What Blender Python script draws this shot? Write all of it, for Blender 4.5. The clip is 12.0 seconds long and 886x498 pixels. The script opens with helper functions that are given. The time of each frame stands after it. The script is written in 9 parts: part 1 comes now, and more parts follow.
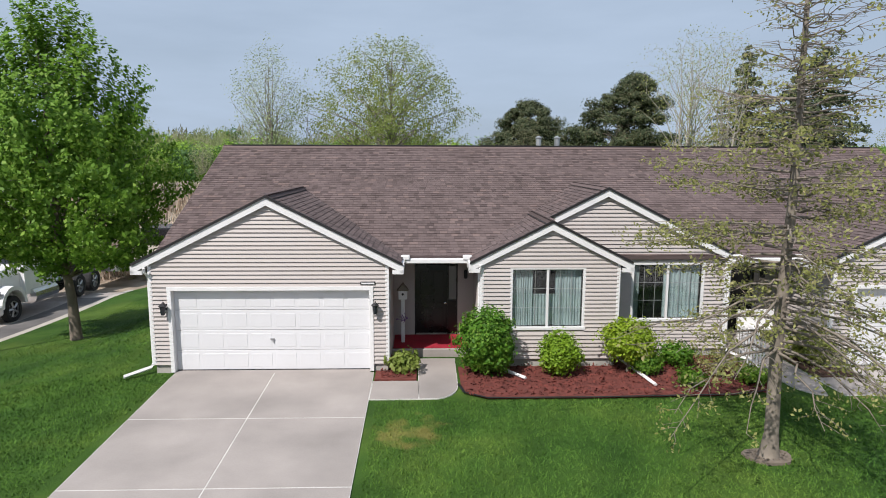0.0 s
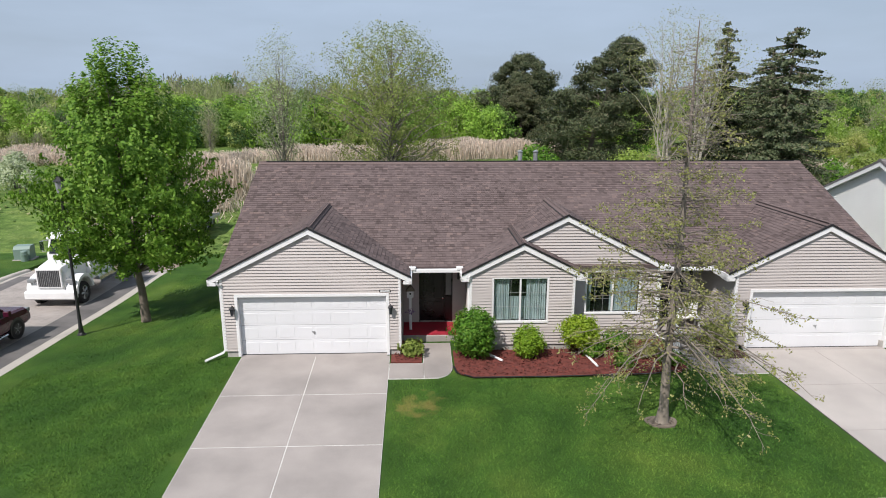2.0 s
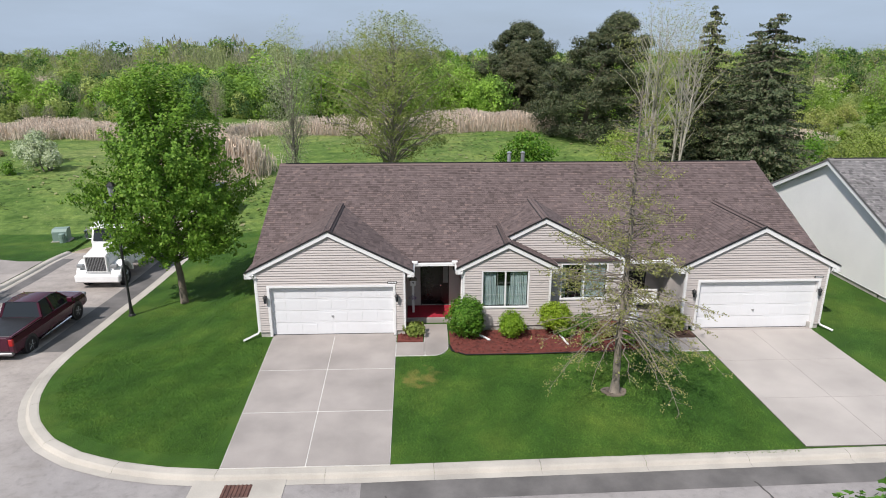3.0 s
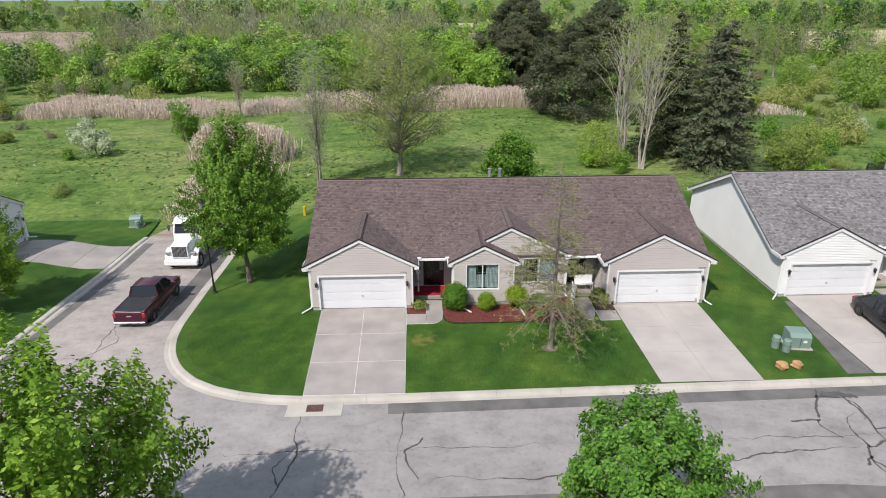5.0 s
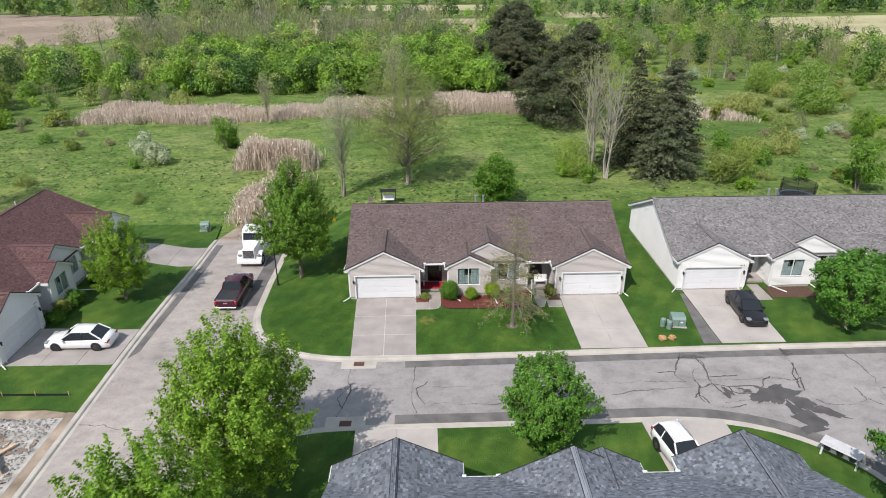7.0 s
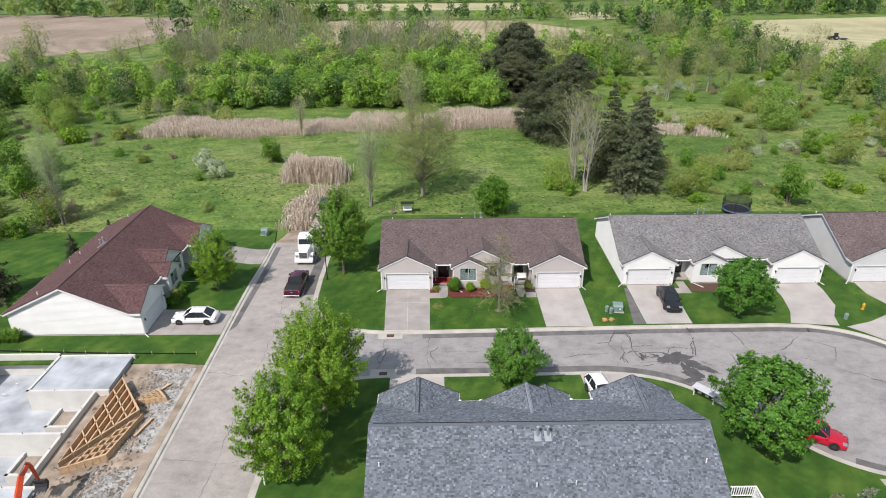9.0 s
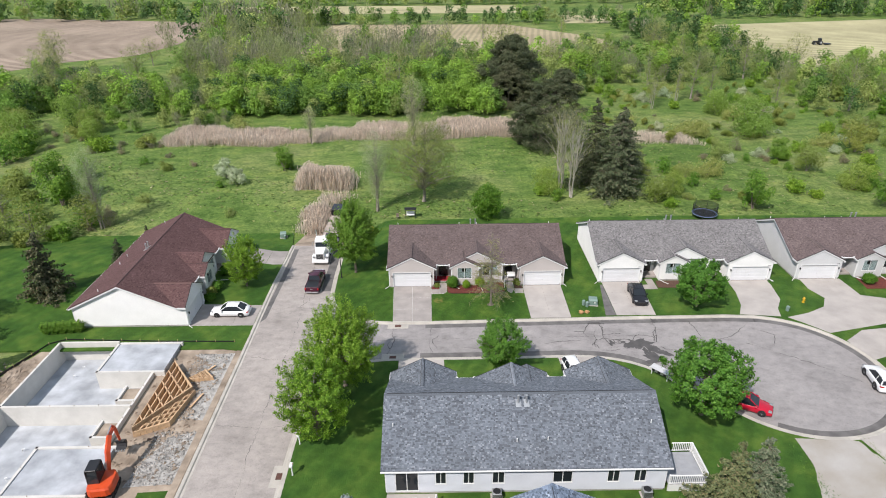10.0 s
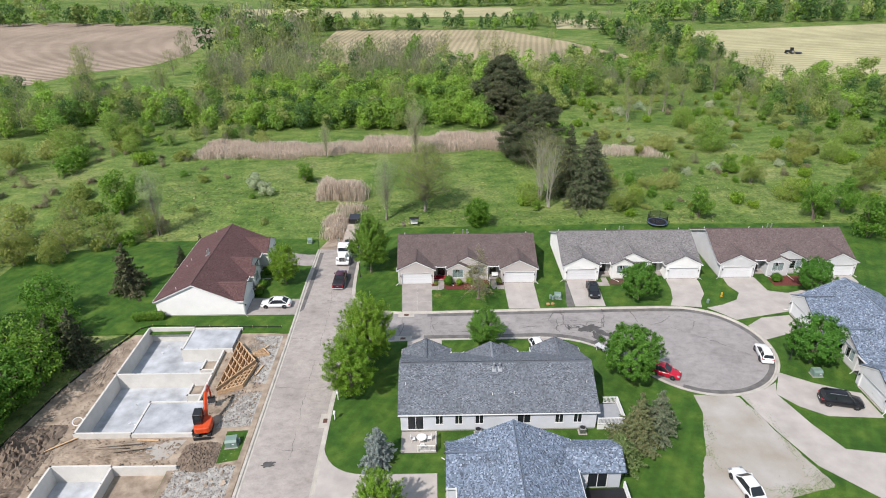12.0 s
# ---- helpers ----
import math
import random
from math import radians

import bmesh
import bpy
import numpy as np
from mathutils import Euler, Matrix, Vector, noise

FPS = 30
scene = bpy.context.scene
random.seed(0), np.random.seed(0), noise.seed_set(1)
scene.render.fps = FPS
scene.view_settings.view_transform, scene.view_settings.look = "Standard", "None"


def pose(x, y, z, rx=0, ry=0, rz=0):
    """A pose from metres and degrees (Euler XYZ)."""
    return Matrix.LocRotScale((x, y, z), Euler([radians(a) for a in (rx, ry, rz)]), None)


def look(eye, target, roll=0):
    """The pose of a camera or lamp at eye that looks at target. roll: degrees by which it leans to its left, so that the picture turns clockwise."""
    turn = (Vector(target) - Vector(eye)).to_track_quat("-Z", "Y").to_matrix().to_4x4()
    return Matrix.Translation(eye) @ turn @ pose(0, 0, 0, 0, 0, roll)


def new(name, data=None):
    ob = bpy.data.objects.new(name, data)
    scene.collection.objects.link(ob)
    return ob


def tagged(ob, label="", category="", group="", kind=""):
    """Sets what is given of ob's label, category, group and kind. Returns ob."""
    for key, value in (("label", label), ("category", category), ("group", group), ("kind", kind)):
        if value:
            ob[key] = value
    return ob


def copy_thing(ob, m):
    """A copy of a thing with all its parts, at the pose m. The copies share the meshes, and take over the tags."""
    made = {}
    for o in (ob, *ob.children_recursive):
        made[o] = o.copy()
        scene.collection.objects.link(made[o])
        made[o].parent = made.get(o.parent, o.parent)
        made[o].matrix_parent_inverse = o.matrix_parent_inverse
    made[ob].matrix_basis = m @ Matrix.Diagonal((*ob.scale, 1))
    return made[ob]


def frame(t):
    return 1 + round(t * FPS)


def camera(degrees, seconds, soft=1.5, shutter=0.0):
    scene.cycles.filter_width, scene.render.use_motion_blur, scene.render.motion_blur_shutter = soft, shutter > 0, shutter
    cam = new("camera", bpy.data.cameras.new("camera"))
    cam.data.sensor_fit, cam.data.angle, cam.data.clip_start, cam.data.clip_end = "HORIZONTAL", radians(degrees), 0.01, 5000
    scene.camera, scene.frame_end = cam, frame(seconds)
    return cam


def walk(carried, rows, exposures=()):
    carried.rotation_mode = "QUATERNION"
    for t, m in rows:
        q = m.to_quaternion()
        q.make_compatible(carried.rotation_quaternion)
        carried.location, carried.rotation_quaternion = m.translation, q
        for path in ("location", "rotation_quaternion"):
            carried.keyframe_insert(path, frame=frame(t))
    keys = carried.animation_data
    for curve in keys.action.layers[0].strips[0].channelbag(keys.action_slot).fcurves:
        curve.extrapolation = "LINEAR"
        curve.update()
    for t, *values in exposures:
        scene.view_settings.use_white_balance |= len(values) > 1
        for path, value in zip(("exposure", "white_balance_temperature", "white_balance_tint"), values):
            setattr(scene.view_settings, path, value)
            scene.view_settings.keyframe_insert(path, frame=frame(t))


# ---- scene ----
cam = camera(71.2, 12.0, soft=1.0)
PATH = [
    (0, (-0.85, 1.754, 5.365), (-0.786, 3.732, 5.076), 0.2),
    (0.5, (-0.864, 0.951, 5.982), (-0.801, 2.919, 5.634), 0.0),
    (1, (-0.884, -0.039, 6.667), (-0.822, 1.922, 6.281), 0.0),
    (1.5, (-0.965, -1.283, 7.519), (-0.899, 0.669, 7.087), 0.1),
    (2, (-1.062, -2.727, 8.536), (-0.987, -0.786, 8.059), 0.1),
    (2.5, (-1.103, -4.325, 9.671), (-1.026, -2.398, 9.138), 0.1),
    (3, (-1.075, -6.197, 10.957), (-1.003, -4.291, 10.356), -0.0),
    (5, (-0.956, -15.499, 17.016), (-0.899, -13.648, 16.259), -0.3),
    (5.5, (-0.977, -18.393, 18.894), (-0.919, -16.553, 18.112), -0.2),
    (6, (-0.989, -21.687, 21.031), (-0.931, -19.856, 20.229), -0.3),
    (6.5, (-0.981, -25.283, 23.331), (-0.925, -23.459, 22.511), -0.3),
    (8.5, (-0.89, -41.19, 32.955), (-0.879, -39.387, 32.09), -0.4),
    (9, (-0.914, -45.62, 35.51), (-0.903, -43.819, 34.639), -0.4),
    (9.5, (-0.981, -50.332, 38.205), (-0.969, -48.533, 37.33), -0.4),
    (10, (-1.046, -55.134, 41.025), (-1.032, -53.339, 40.143), -0.5),
    (10.5, (-1.071, -59.899, 43.959), (-1.056, -58.107, 43.071), -0.5),
    (11, (-1.073, -64.574, 46.975), (-1.057, -62.785, 46.081), -0.5),
    (11.5, (-1.063, -69.19, 50.048), (-1.046, -67.405, 49.146), -0.5),
    (12, (-1.051, -73.779, 53.141), (-1.033, -71.999, 52.229), -0.5),
]
walk(cam, [(t, look(eye, target, roll)) for t, eye, target, roll in PATH])

# ---- light ----
SUN_DIR = Vector((-0.72, -1.0, 1.42)).normalized()
world = bpy.data.worlds.new("sky")
scene.world = world
world.use_nodes = True
wn, wl = world.node_tree.nodes, world.node_tree.links
wn.clear()
sky = wn.new("ShaderNodeTexSky")
sky.sky_type, sky.sun_disc = "NISHITA", False
sky.sun_elevation = math.asin(SUN_DIR.z)
sky.sun_rotation = math.atan2(SUN_DIR.x, SUN_DIR.y)
sky.dust_density, sky.air_density, sky.ozone_density = 3.0, 1.0, 1.5
wgeo = wn.new("ShaderNodeTexCoord")
wmap = wn.new("ShaderNodeMapping")
wmap.inputs["Scale"].default_value = (1.0, 1.0, 5.0)
cloud = wn.new("ShaderNodeTexNoise")
cloud.inputs["Scale"].default_value, cloud.inputs["Detail"].default_value, cloud.inputs["Roughness"].default_value = 2.2, 6.0, 0.55
cramp = wn.new("ShaderNodeMapRange")
cramp.inputs["From Min"].default_value, cramp.inputs["From Max"].default_value = 0.38, 0.72
cramp.inputs["To Min"].default_value, cramp.inputs["To Max"].default_value = 0.76, 1.0
cmix = wn.new("ShaderNodeMix")
cmix.data_type = "RGBA"
cmix.inputs["B"].default_value = (6.2, 7.6, 9.7, 1)
wbg, wout = wn.new("ShaderNodeBackground"), wn.new("ShaderNodeOutputWorld")
wl.new(wgeo.outputs["Generated"], wmap.inputs["Vector"])
wl.new(wmap.outputs["Vector"], cloud.inputs["Vector"])
wl.new(cloud.outputs["Fac"], cramp.inputs["Value"])
wl.new(cramp.outputs["Result"], cmix.inputs["Factor"])
wl.new(sky.outputs["Color"], cmix.inputs["A"])
wl.new(cmix.outputs["Result"], wbg.inputs["Color"])
wl.new(wbg.outputs["Background"], wout.inputs["Surface"])
wbg.inputs["Strength"].default_value = 0.075
sun_data = bpy.data.lights.new("sun", "SUN")
sun_data.energy, sun_data.angle, sun_data.color = 4.9, radians(0.6), (1.0, 0.938, 0.90)
sun = new("sun", sun_data)
sun.matrix_world = look(SUN_DIR * 200, (0, 0, 0))
scene.view_settings.exposure = 0.05


# ---- materials ----
class Mat:
    """A node material being put together."""

    def __init__(self, name, rough=0.7, metal=0.0, spec=0.5):
        self.m = bpy.data.materials.new(name)
        self.m.use_nodes = True
        self.t = self.m.node_tree
        self.bsdf = self.t.nodes["Principled BSDF"]
        self.bsdf.inputs["Roughness"].default_value = rough
        self.bsdf.inputs["Metallic"].default_value = metal
        self.bsdf.inputs["Specular IOR Level"].default_value = spec
        self.pos = None

    def node(self, kind, **values):
        n = self.t.nodes.new(kind)
        for k, v in values.items():
            n.inputs[k.replace("_", " ")].default_value = v
        return n

    def link(self, a, b):
        self.t.links.new(a, b)

    def coords(self, scale=(1, 1, 1), rot=0.0, local=False):
        src = self.node("ShaderNodeTexCoord").outputs["Object"] if local else self.node("ShaderNodeNewGeometry").outputs["Position"]
        mp = self.node("ShaderNodeMapping")
        mp.inputs["Scale"].default_value = scale
        mp.inputs["Rotation"].default_value = (0, 0, rot)
        self.link(src, mp.inputs["Vector"])
        return mp.outputs["Vector"]

    def noise(self, scale, detail=4.0, rough=0.55, stretch=(1, 1, 1), rot=0.0, local=False):
        n = self.node("ShaderNodeTexNoise", Scale=scale, Detail=detail, Roughness=rough)
        self.link(self.coords(stretch, rot, local), n.inputs["Vector"])
        return n.outputs["Fac"]

    def ramp(self, fac, stops):
        r = self.node("ShaderNodeValToRGB")
        els = r.color_ramp.elements
        while len(els) < len(stops):
            els.new(0.5)
        for e, (p, c) in zip(els, stops):
            e.position, e.color = p, (*c, 1)
        self.link(fac, r.inputs["Fac"])
        return r.outputs["Color"]

    def mix(self, a, b, fac, blend="MIX"):
        m = self.node("ShaderNodeMix")
        m.data_type, m.blend_type = "RGBA", blend
        for sock, v in (("A", a), ("B", b)):
            if isinstance(v, tuple):
                m.inputs[sock].default_value = (*v, 1)
            else:
                self.link(v, m.inputs[sock])
        if isinstance(fac, float):
            m.inputs["Factor"].default_value = fac
        else:
            self.link(fac, m.inputs["Factor"])
        return m.outputs["Result"]

    def span(self, fac, a, b, lo=0.0, hi=1.0):
        r = self.node("ShaderNodeMapRange")
        for k, v in (("From Min", a), ("From Max", b), ("To Min", lo), ("To Max", hi)):
            r.inputs[k].default_value = v
        self.link(fac, r.inputs["Value"])
        return r.outputs["Result"]

    def color(self, c):
        if isinstance(c, tuple):
            self.bsdf.inputs["Base Color"].default_value = (*c, 1)
        else:
            self.link(c, self.bsdf.inputs["Base Color"])
        return self

    def bump(self, fac, strength=0.3, dist=0.02):
        b = self.node("ShaderNodeBump", Strength=strength, Distance=dist)
        self.link(fac, b.inputs["Height"])
        self.link(b.outputs["Normal"], self.bsdf.inputs["Normal"])
        return self

    def rough_from(self, fac, lo, hi):
        self.link(self.span(fac, 0.3, 0.7, lo, hi), self.bsdf.inputs["Roughness"])
        return self


def dull(c, k):
    return tuple(v * k for v in c)


def worn(name, c, rough=0.6, amount=0.18, scale=1.2, fine=40.0, bump=0.15, metal=0.0, spec=0.5, dirt=None):
    """Paint, vinyl, concrete: a colour with soft stains at one scale and grain at another."""
    m = Mat(name, rough, metal, spec)
    big, small = m.noise(scale, 5), m.noise(fine, 3)
    base = m.ramp(big, [(0.3, dirt or dull(c, 1 - amount)), (0.7, dull(c, 1 + amount * 0.35))])
    base = m.mix(base, m.ramp(small, [(0.3, (0.80, 0.80, 0.80)), (0.7, (1.0, 1.0, 1.0))]), 0.5, "MULTIPLY")
    m.color(base)
    if bump:
        m.bump(small, bump, 0.004)
    m.rough_from(big, max(rough - 0.1, 0.02), min(rough + 0.1, 1))
    return m.m


def leafy(name, a, b, through_light=0.35, dry=None):
    """Leaves: two greens, mixed leaf by leaf and tree by tree, letting some light through."""
    m = Mat(name, 0.55, 0, 0.25)
    rnd = m.node("ShaderNodeNewGeometry").outputs["Random Per Island"]
    base = m.ramp(rnd, [(0.0, a), (0.75, b), (1.0, dry or b)])
    obj = m.node("ShaderNodeObjectInfo").outputs["Random"]
    base = m.mix(base, m.ramp(obj, [(0.0, (0.82, 0.92, 0.85)), (1.0, (1.12, 1.04, 1.0))]), 1.0, "MULTIPLY")
    m.color(base)
    tr = m.node("ShaderNodeBsdfTranslucent")
    m.link(base, tr.inputs["Color"])
    mixer = m.node("ShaderNodeMixShader")
    mixer.inputs["Fac"].default_value = through_light
    m.link(m.bsdf.outputs["BSDF"], mixer.inputs[1])
    m.link(tr.outputs["BSDF"], mixer.inputs[2])
    m.link(mixer.outputs["Shader"], m.t.nodes["Material Output"].inputs["Surface"])
    return m.m


def wild_leaf(name, through_light=0.3):
    """Leaves of the far woods: the colour of each tree is stored on its leaves."""
    m = Mat(name, 0.6, 0, 0.2)
    tint = m.node("ShaderNodeAttribute")
    tint.attribute_name = "tint"
    rnd = m.node("ShaderNodeNewGeometry").outputs["Random Per Island"]
    base = m.mix(tint.outputs["Color"], m.ramp(rnd, [(0.0, (0.68, 0.70, 0.70)), (1.0, (1.20, 1.16, 1.14))]), 1.0, "MULTIPLY")
    m.color(base)
    tr = m.node("ShaderNodeBsdfTranslucent")
    m.link(base, tr.inputs["Color"])
    mixer = m.node("ShaderNodeMixShader")
    mixer.inputs["Fac"].default_value = through_light
    m.link(m.bsdf.outputs["BSDF"], mixer.inputs[1])
    m.link(tr.outputs["BSDF"], mixer.inputs[2])
    m.link(mixer.outputs["Shader"], m.t.nodes["Material Output"].inputs["Surface"])
    return m.m


def roofing(name, dark, mid, light, fleck=0.0):
    """Architectural shingles: a tone for each tab, mineral grain, faint streaks."""
    m = Mat(name, 0.9, 0, 0.2)
    both = m.node("ShaderNodeMath")
    both.operation = "ADD"
    m.link(m.node("ShaderNodeNewGeometry").outputs["Random Per Island"], both.inputs[0])
    m.link(m.node("ShaderNodeObjectInfo").outputs["Random"], both.inputs[1])
    wrap = m.node("ShaderNodeMath")
    wrap.operation = "FRACT"
    m.link(both.outputs["Value"], wrap.inputs[0])
    base = m.ramp(wrap.outputs["Value"], [(0.0, dull(mid, 0.62 - fleck)), (0.18, dull(mid, 0.86 - fleck)), (0.55, mid), (0.9, dull(mid, 1.12 + fleck)), (1.0, dull(light, 0.95 + fleck))])
    grain = m.noise(90.0, 2)
    base = m.mix(base, m.ramp(grain, [(0.3, (0.7, 0.7, 0.7)), (0.7, (1.15, 1.15, 1.15))]), 0.6, "MULTIPLY")
    base = m.mix(base, m.ramp(m.noise(0.5, 4), [(0.3, (0.88, 0.87, 0.86)), (0.7, (1.05, 1.05, 1.05))]), 1.0, "MULTIPLY")
    m.color(base).bump(grain, 0.35, 0.004)
    return m.m


def turf(name, a, b, c, stripe=0.0, rot=0.0, fine=1.0, blade=False, dry=None):
    """Grass: patches, mowing stripes, dry spots, blade grain; as a sheet, or for single blades."""
    m = Mat(name, 0.85, 0, 0.15)
    big, mid, small = m.noise(0.30, 5, 0.6), m.noise(1.3, 4), m.noise(55.0 * fine, 2, 0.7)
    base = m.ramp(big, [(0.34, a), (0.5, b), (0.68, c)])
    base = m.mix(base, m.ramp(mid, [(0.3, (0.78, 0.82, 0.75)), (0.7, (1.12, 1.1, 1.05))]), 0.8, "MULTIPLY")
    if blade:
        small = m.node("ShaderNodeNewGeometry").outputs["Random Per Island"]
        base = m.mix(base, m.ramp(small, [(0.0, (0.92, 0.94, 0.9)), (0.9, (1.12, 1.1, 1.08)), (1.0, (1.5, 1.3, 1.25))]), 1.0, "MULTIPLY")
    else:
        base = m.mix(base, m.ramp(small, [(0.25, (0.62, 0.66, 0.58)), (0.75, (1.32, 1.28, 1.2))]), 0.75, "MULTIPLY")
    if dry:
        far = m.node("ShaderNodeVectorMath")
        far.operation = "DISTANCE"
        m.link(m.coords(), far.inputs[0])
        far.inputs[1].default_value = dry
        wave = m.node("ShaderNodeMath")
        wave.operation = "ADD"
        m.link(far.outputs["Value"], wave.inputs[0])
        m.link(m.span(m.noise(2.2, 4), 0.3, 0.7, -0.5, 0.5), wave.inputs[1])
        base = m.mix((0.21, 0.19, 0.055), base, m.span(wave.outputs["Value"], 0.05, 0.75, 0.15, 1.0))
    if stripe:
        w = m.node("ShaderNodeTexWave", Scale=0.19, Distortion=0.8, Detail=2.0)
        w.inputs["Detail Scale"].default_value = 0.6
        m.link(m.coords((1, 1, 1), rot), w.inputs["Vector"])
        base = m.mix(base, m.ramp(w.outputs["Fac"], [(0.3, (1 - stripe,) * 3), (0.7, (1 + stripe,) * 3)]), 1.0, "MULTIPLY")
    m.color(base)
    if not blade:
        m.bump(small, 0.8, 0.05)
    return m.m


def rough_meadow(name):
    """Unmown meadow: broad drifts of fresh and dry grass, tussocks, blade grain."""
    m = Mat(name, 0.9, 0, 0.1)
    broad, drift, tuss, fine = m.noise(0.045, 7, 0.62), m.noise(0.22, 6, 0.65, (1, 1.8, 1)), m.noise(1.6, 4, 0.6), m.noise(9.0, 3, 0.7)
    base = m.ramp(broad, [(0.30, (0.082, 0.146, 0.036)), (0.46, (0.120, 0.190, 0.052)), (0.58, (0.172, 0.226, 0.078)), (0.76, (0.255, 0.258, 0.135))])
    base = m.mix(base, m.ramp(drift, [(0.32, (0.50, 0.60, 0.50)), (0.5, (1.0, 1.0, 1.0)), (0.68, (1.40, 1.24, 1.15))]), 0.9, "MULTIPLY")
    base = m.mix(base, m.ramp(tuss, [(0.32, (0.55, 0.62, 0.55)), (0.68, (1.25, 1.18, 1.12))]), 0.9, "MULTIPLY")
    base = m.mix(base, m.ramp(fine, [(0.3, (0.62, 0.68, 0.60)), (0.7, (1.30, 1.24, 1.2))]), 0.85, "MULTIPLY")
    weeds = m.noise(3.6, 2, 0.8)
    base = m.mix(base, (0.42, 0.43, 0.24), m.span(weeds, 0.66, 0.74, 0.0, 0.55))
    m.color(base).bump(tuss, 0.6, 0.16)
    return m.m


SIDING = worn("vinyl_siding_taupe", (0.475, 0.432, 0.408), 0.55, 0.07, 0.6, 60, 0.05)
SIDING_CREAM = worn("vinyl_siding_cream", (0.76, 0.755, 0.735), 0.55, 0.07, 0.6, 60, 0.05)
SIDING_GREY = worn("vinyl_siding_grey", (0.52, 0.54, 0.58), 0.55, 0.07, 0.6, 60, 0.05)
SIDING_PALE = worn("vinyl_siding_pale", (0.56, 0.56, 0.56), 0.55, 0.07, 0.6, 60, 0.05)
WHITE = worn("white_paint", (0.75, 0.75, 0.745), 0.5, 0.06, 1.5, 50, 0.04)
JOINT = worn("joint_filler", (0.62, 0.60, 0.57), 0.9, 0.15)
DOOR_WHITE = worn("garage_door_white", (0.71, 0.715, 0.73), 0.45, 0.05, 0.8, 70, 0.03)
ROOF_BROWN = roofing("shingle_brown", (0.062, 0.050, 0.049), (0.140, 0.107, 0.103), (0.198, 0.146, 0.135))
ROOF_GREY = roofing("shingle_weathered", (0.11, 0.10, 0.095), (0.205, 0.196, 0.196), (0.30, 0.285, 0.28), 0.05)
ROOF_MAUVE = roofing("shingle_mauve", (0.09, 0.070, 0.068), (0.155, 0.118, 0.115), (0.22, 0.175, 0.165))
ROOF_RED = roofing("shingle_maroon", (0.075, 0.040, 0.040), (0.125, 0.070, 0.068), (0.18, 0.11, 0.10))
ROOF_BLUE = roofing("shingle_slate", (0.06, 0.075, 0.095), (0.155, 0.172, 0.198), (0.26, 0.28, 0.31), 0.10)
ROOF_BLUER = roofing("shingle_blue", (0.07, 0.10, 0.145), (0.180, 0.222, 0.29), (0.36, 0.41, 0.49), 0.22)
DRIP = worn("dark_edge", (0.013, 0.012, 0.013), 0.6, 0.2)
BLOCK = worn("foundation_block", (0.42, 0.40, 0.37), 0.9, 0.2, 2.0, 30, 0.4)
CONCRETE_PALE = worn("newer_concrete", (0.435, 0.397, 0.366), 0.85, 0.20, 0.45, 35, 0.3)
CONCRETE = worn("driveway_concrete", (0.362, 0.326, 0.302), 0.85, 0.26, 0.55, 35, 0.3)
CURB = worn("curb_concrete", (0.47, 0.435, 0.385), 0.88, 0.22, 0.7, 30, 0.3)
FRESH = worn("fresh_concrete", (0.46, 0.48, 0.51), 0.75, 0.40, 0.5, 20, 0.2)
POURED = worn("poured_wall", (0.62, 0.60, 0.56), 0.85, 0.12, 0.8, 20, 0.2)
def old_asphalt(name, c, street=None):
    """Sun-bleached asphalt: pale worn patches, darker oil tracks along the lanes, stone grain."""
    m = Mat(name, 0.9, 0, 0.3)
    wide, blot, spots, grain = m.noise(0.12, 5, 0.6), m.noise(0.75, 6, 0.65, (1, 1.4, 1)), m.noise(5.0, 3, 0.6), m.noise(60.0, 2, 0.7)
    base = m.ramp(wide, [(0.32, dull(c, 0.84)), (0.5, c), (0.68, dull(c, 1.10))])
    base = m.mix(base, m.ramp(blot, [(0.30, (0.78, 0.775, 0.77)), (0.48, (1.0, 1.0, 1.0)), (0.66, (1.16, 1.15, 1.14))]), 0.9, "MULTIPLY")
    base = m.mix(base, m.ramp(spots, [(0.28, (0.80, 0.80, 0.80)), (0.45, (1.0, 1.0, 1.0)), (0.75, (1.06, 1.06, 1.06))]), 0.8, "MULTIPLY")
    base = m.mix(base, m.ramp(grain, [(0.3, (0.72, 0.72, 0.72)), (0.7, (1.14, 1.13, 1.12))]), 0.55, "MULTIPLY")
    if street:
        # the older through street is paler and browner than the close
        axes = m.node("ShaderNodeSeparateXYZ")
        m.link(m.coords(), axes.inputs[0])
        wave = m.node("ShaderNodeMath")
        wave.operation = "ADD"
        m.link(axes.outputs["X"], wave.inputs[0])
        m.link(m.span(blot, 0.3, 0.7, -1.2, 1.2), wave.inputs[1])
        base = m.mix(m.mix(base, street, 1.0, "MULTIPLY"), base, m.span(wave.outputs["Value"], -15.5, -11.0))
    m.color(base).bump(grain, 0.5, 0.004)
    return m.m


ASPHALT = old_asphalt("aged_asphalt", (0.285, 0.267, 0.261), (1.20, 1.155, 1.09))
SPILL = worn("spilled_tar", (0.095, 0.09, 0.088), 0.9, 0.35, 1.2, 45, 0.4)
PATCH = worn("dark_asphalt", (0.155, 0.145, 0.14), 0.9, 0.42, 0.9, 45, 0.5)
TAR = worn("crack_tar", (0.085, 0.078, 0.074), 0.8, 0.2)
GRAVEL = worn("gravel_lot", (0.385, 0.362, 0.338), 0.95, 0.22, 0.25, 22, 0.9, dirt=(0.31, 0.275, 0.225))
DIRT = worn("bare_earth", (0.37, 0.30, 0.232), 0.95, 0.52, 0.55, 5, 1.0, dirt=(0.17, 0.128, 0.092))
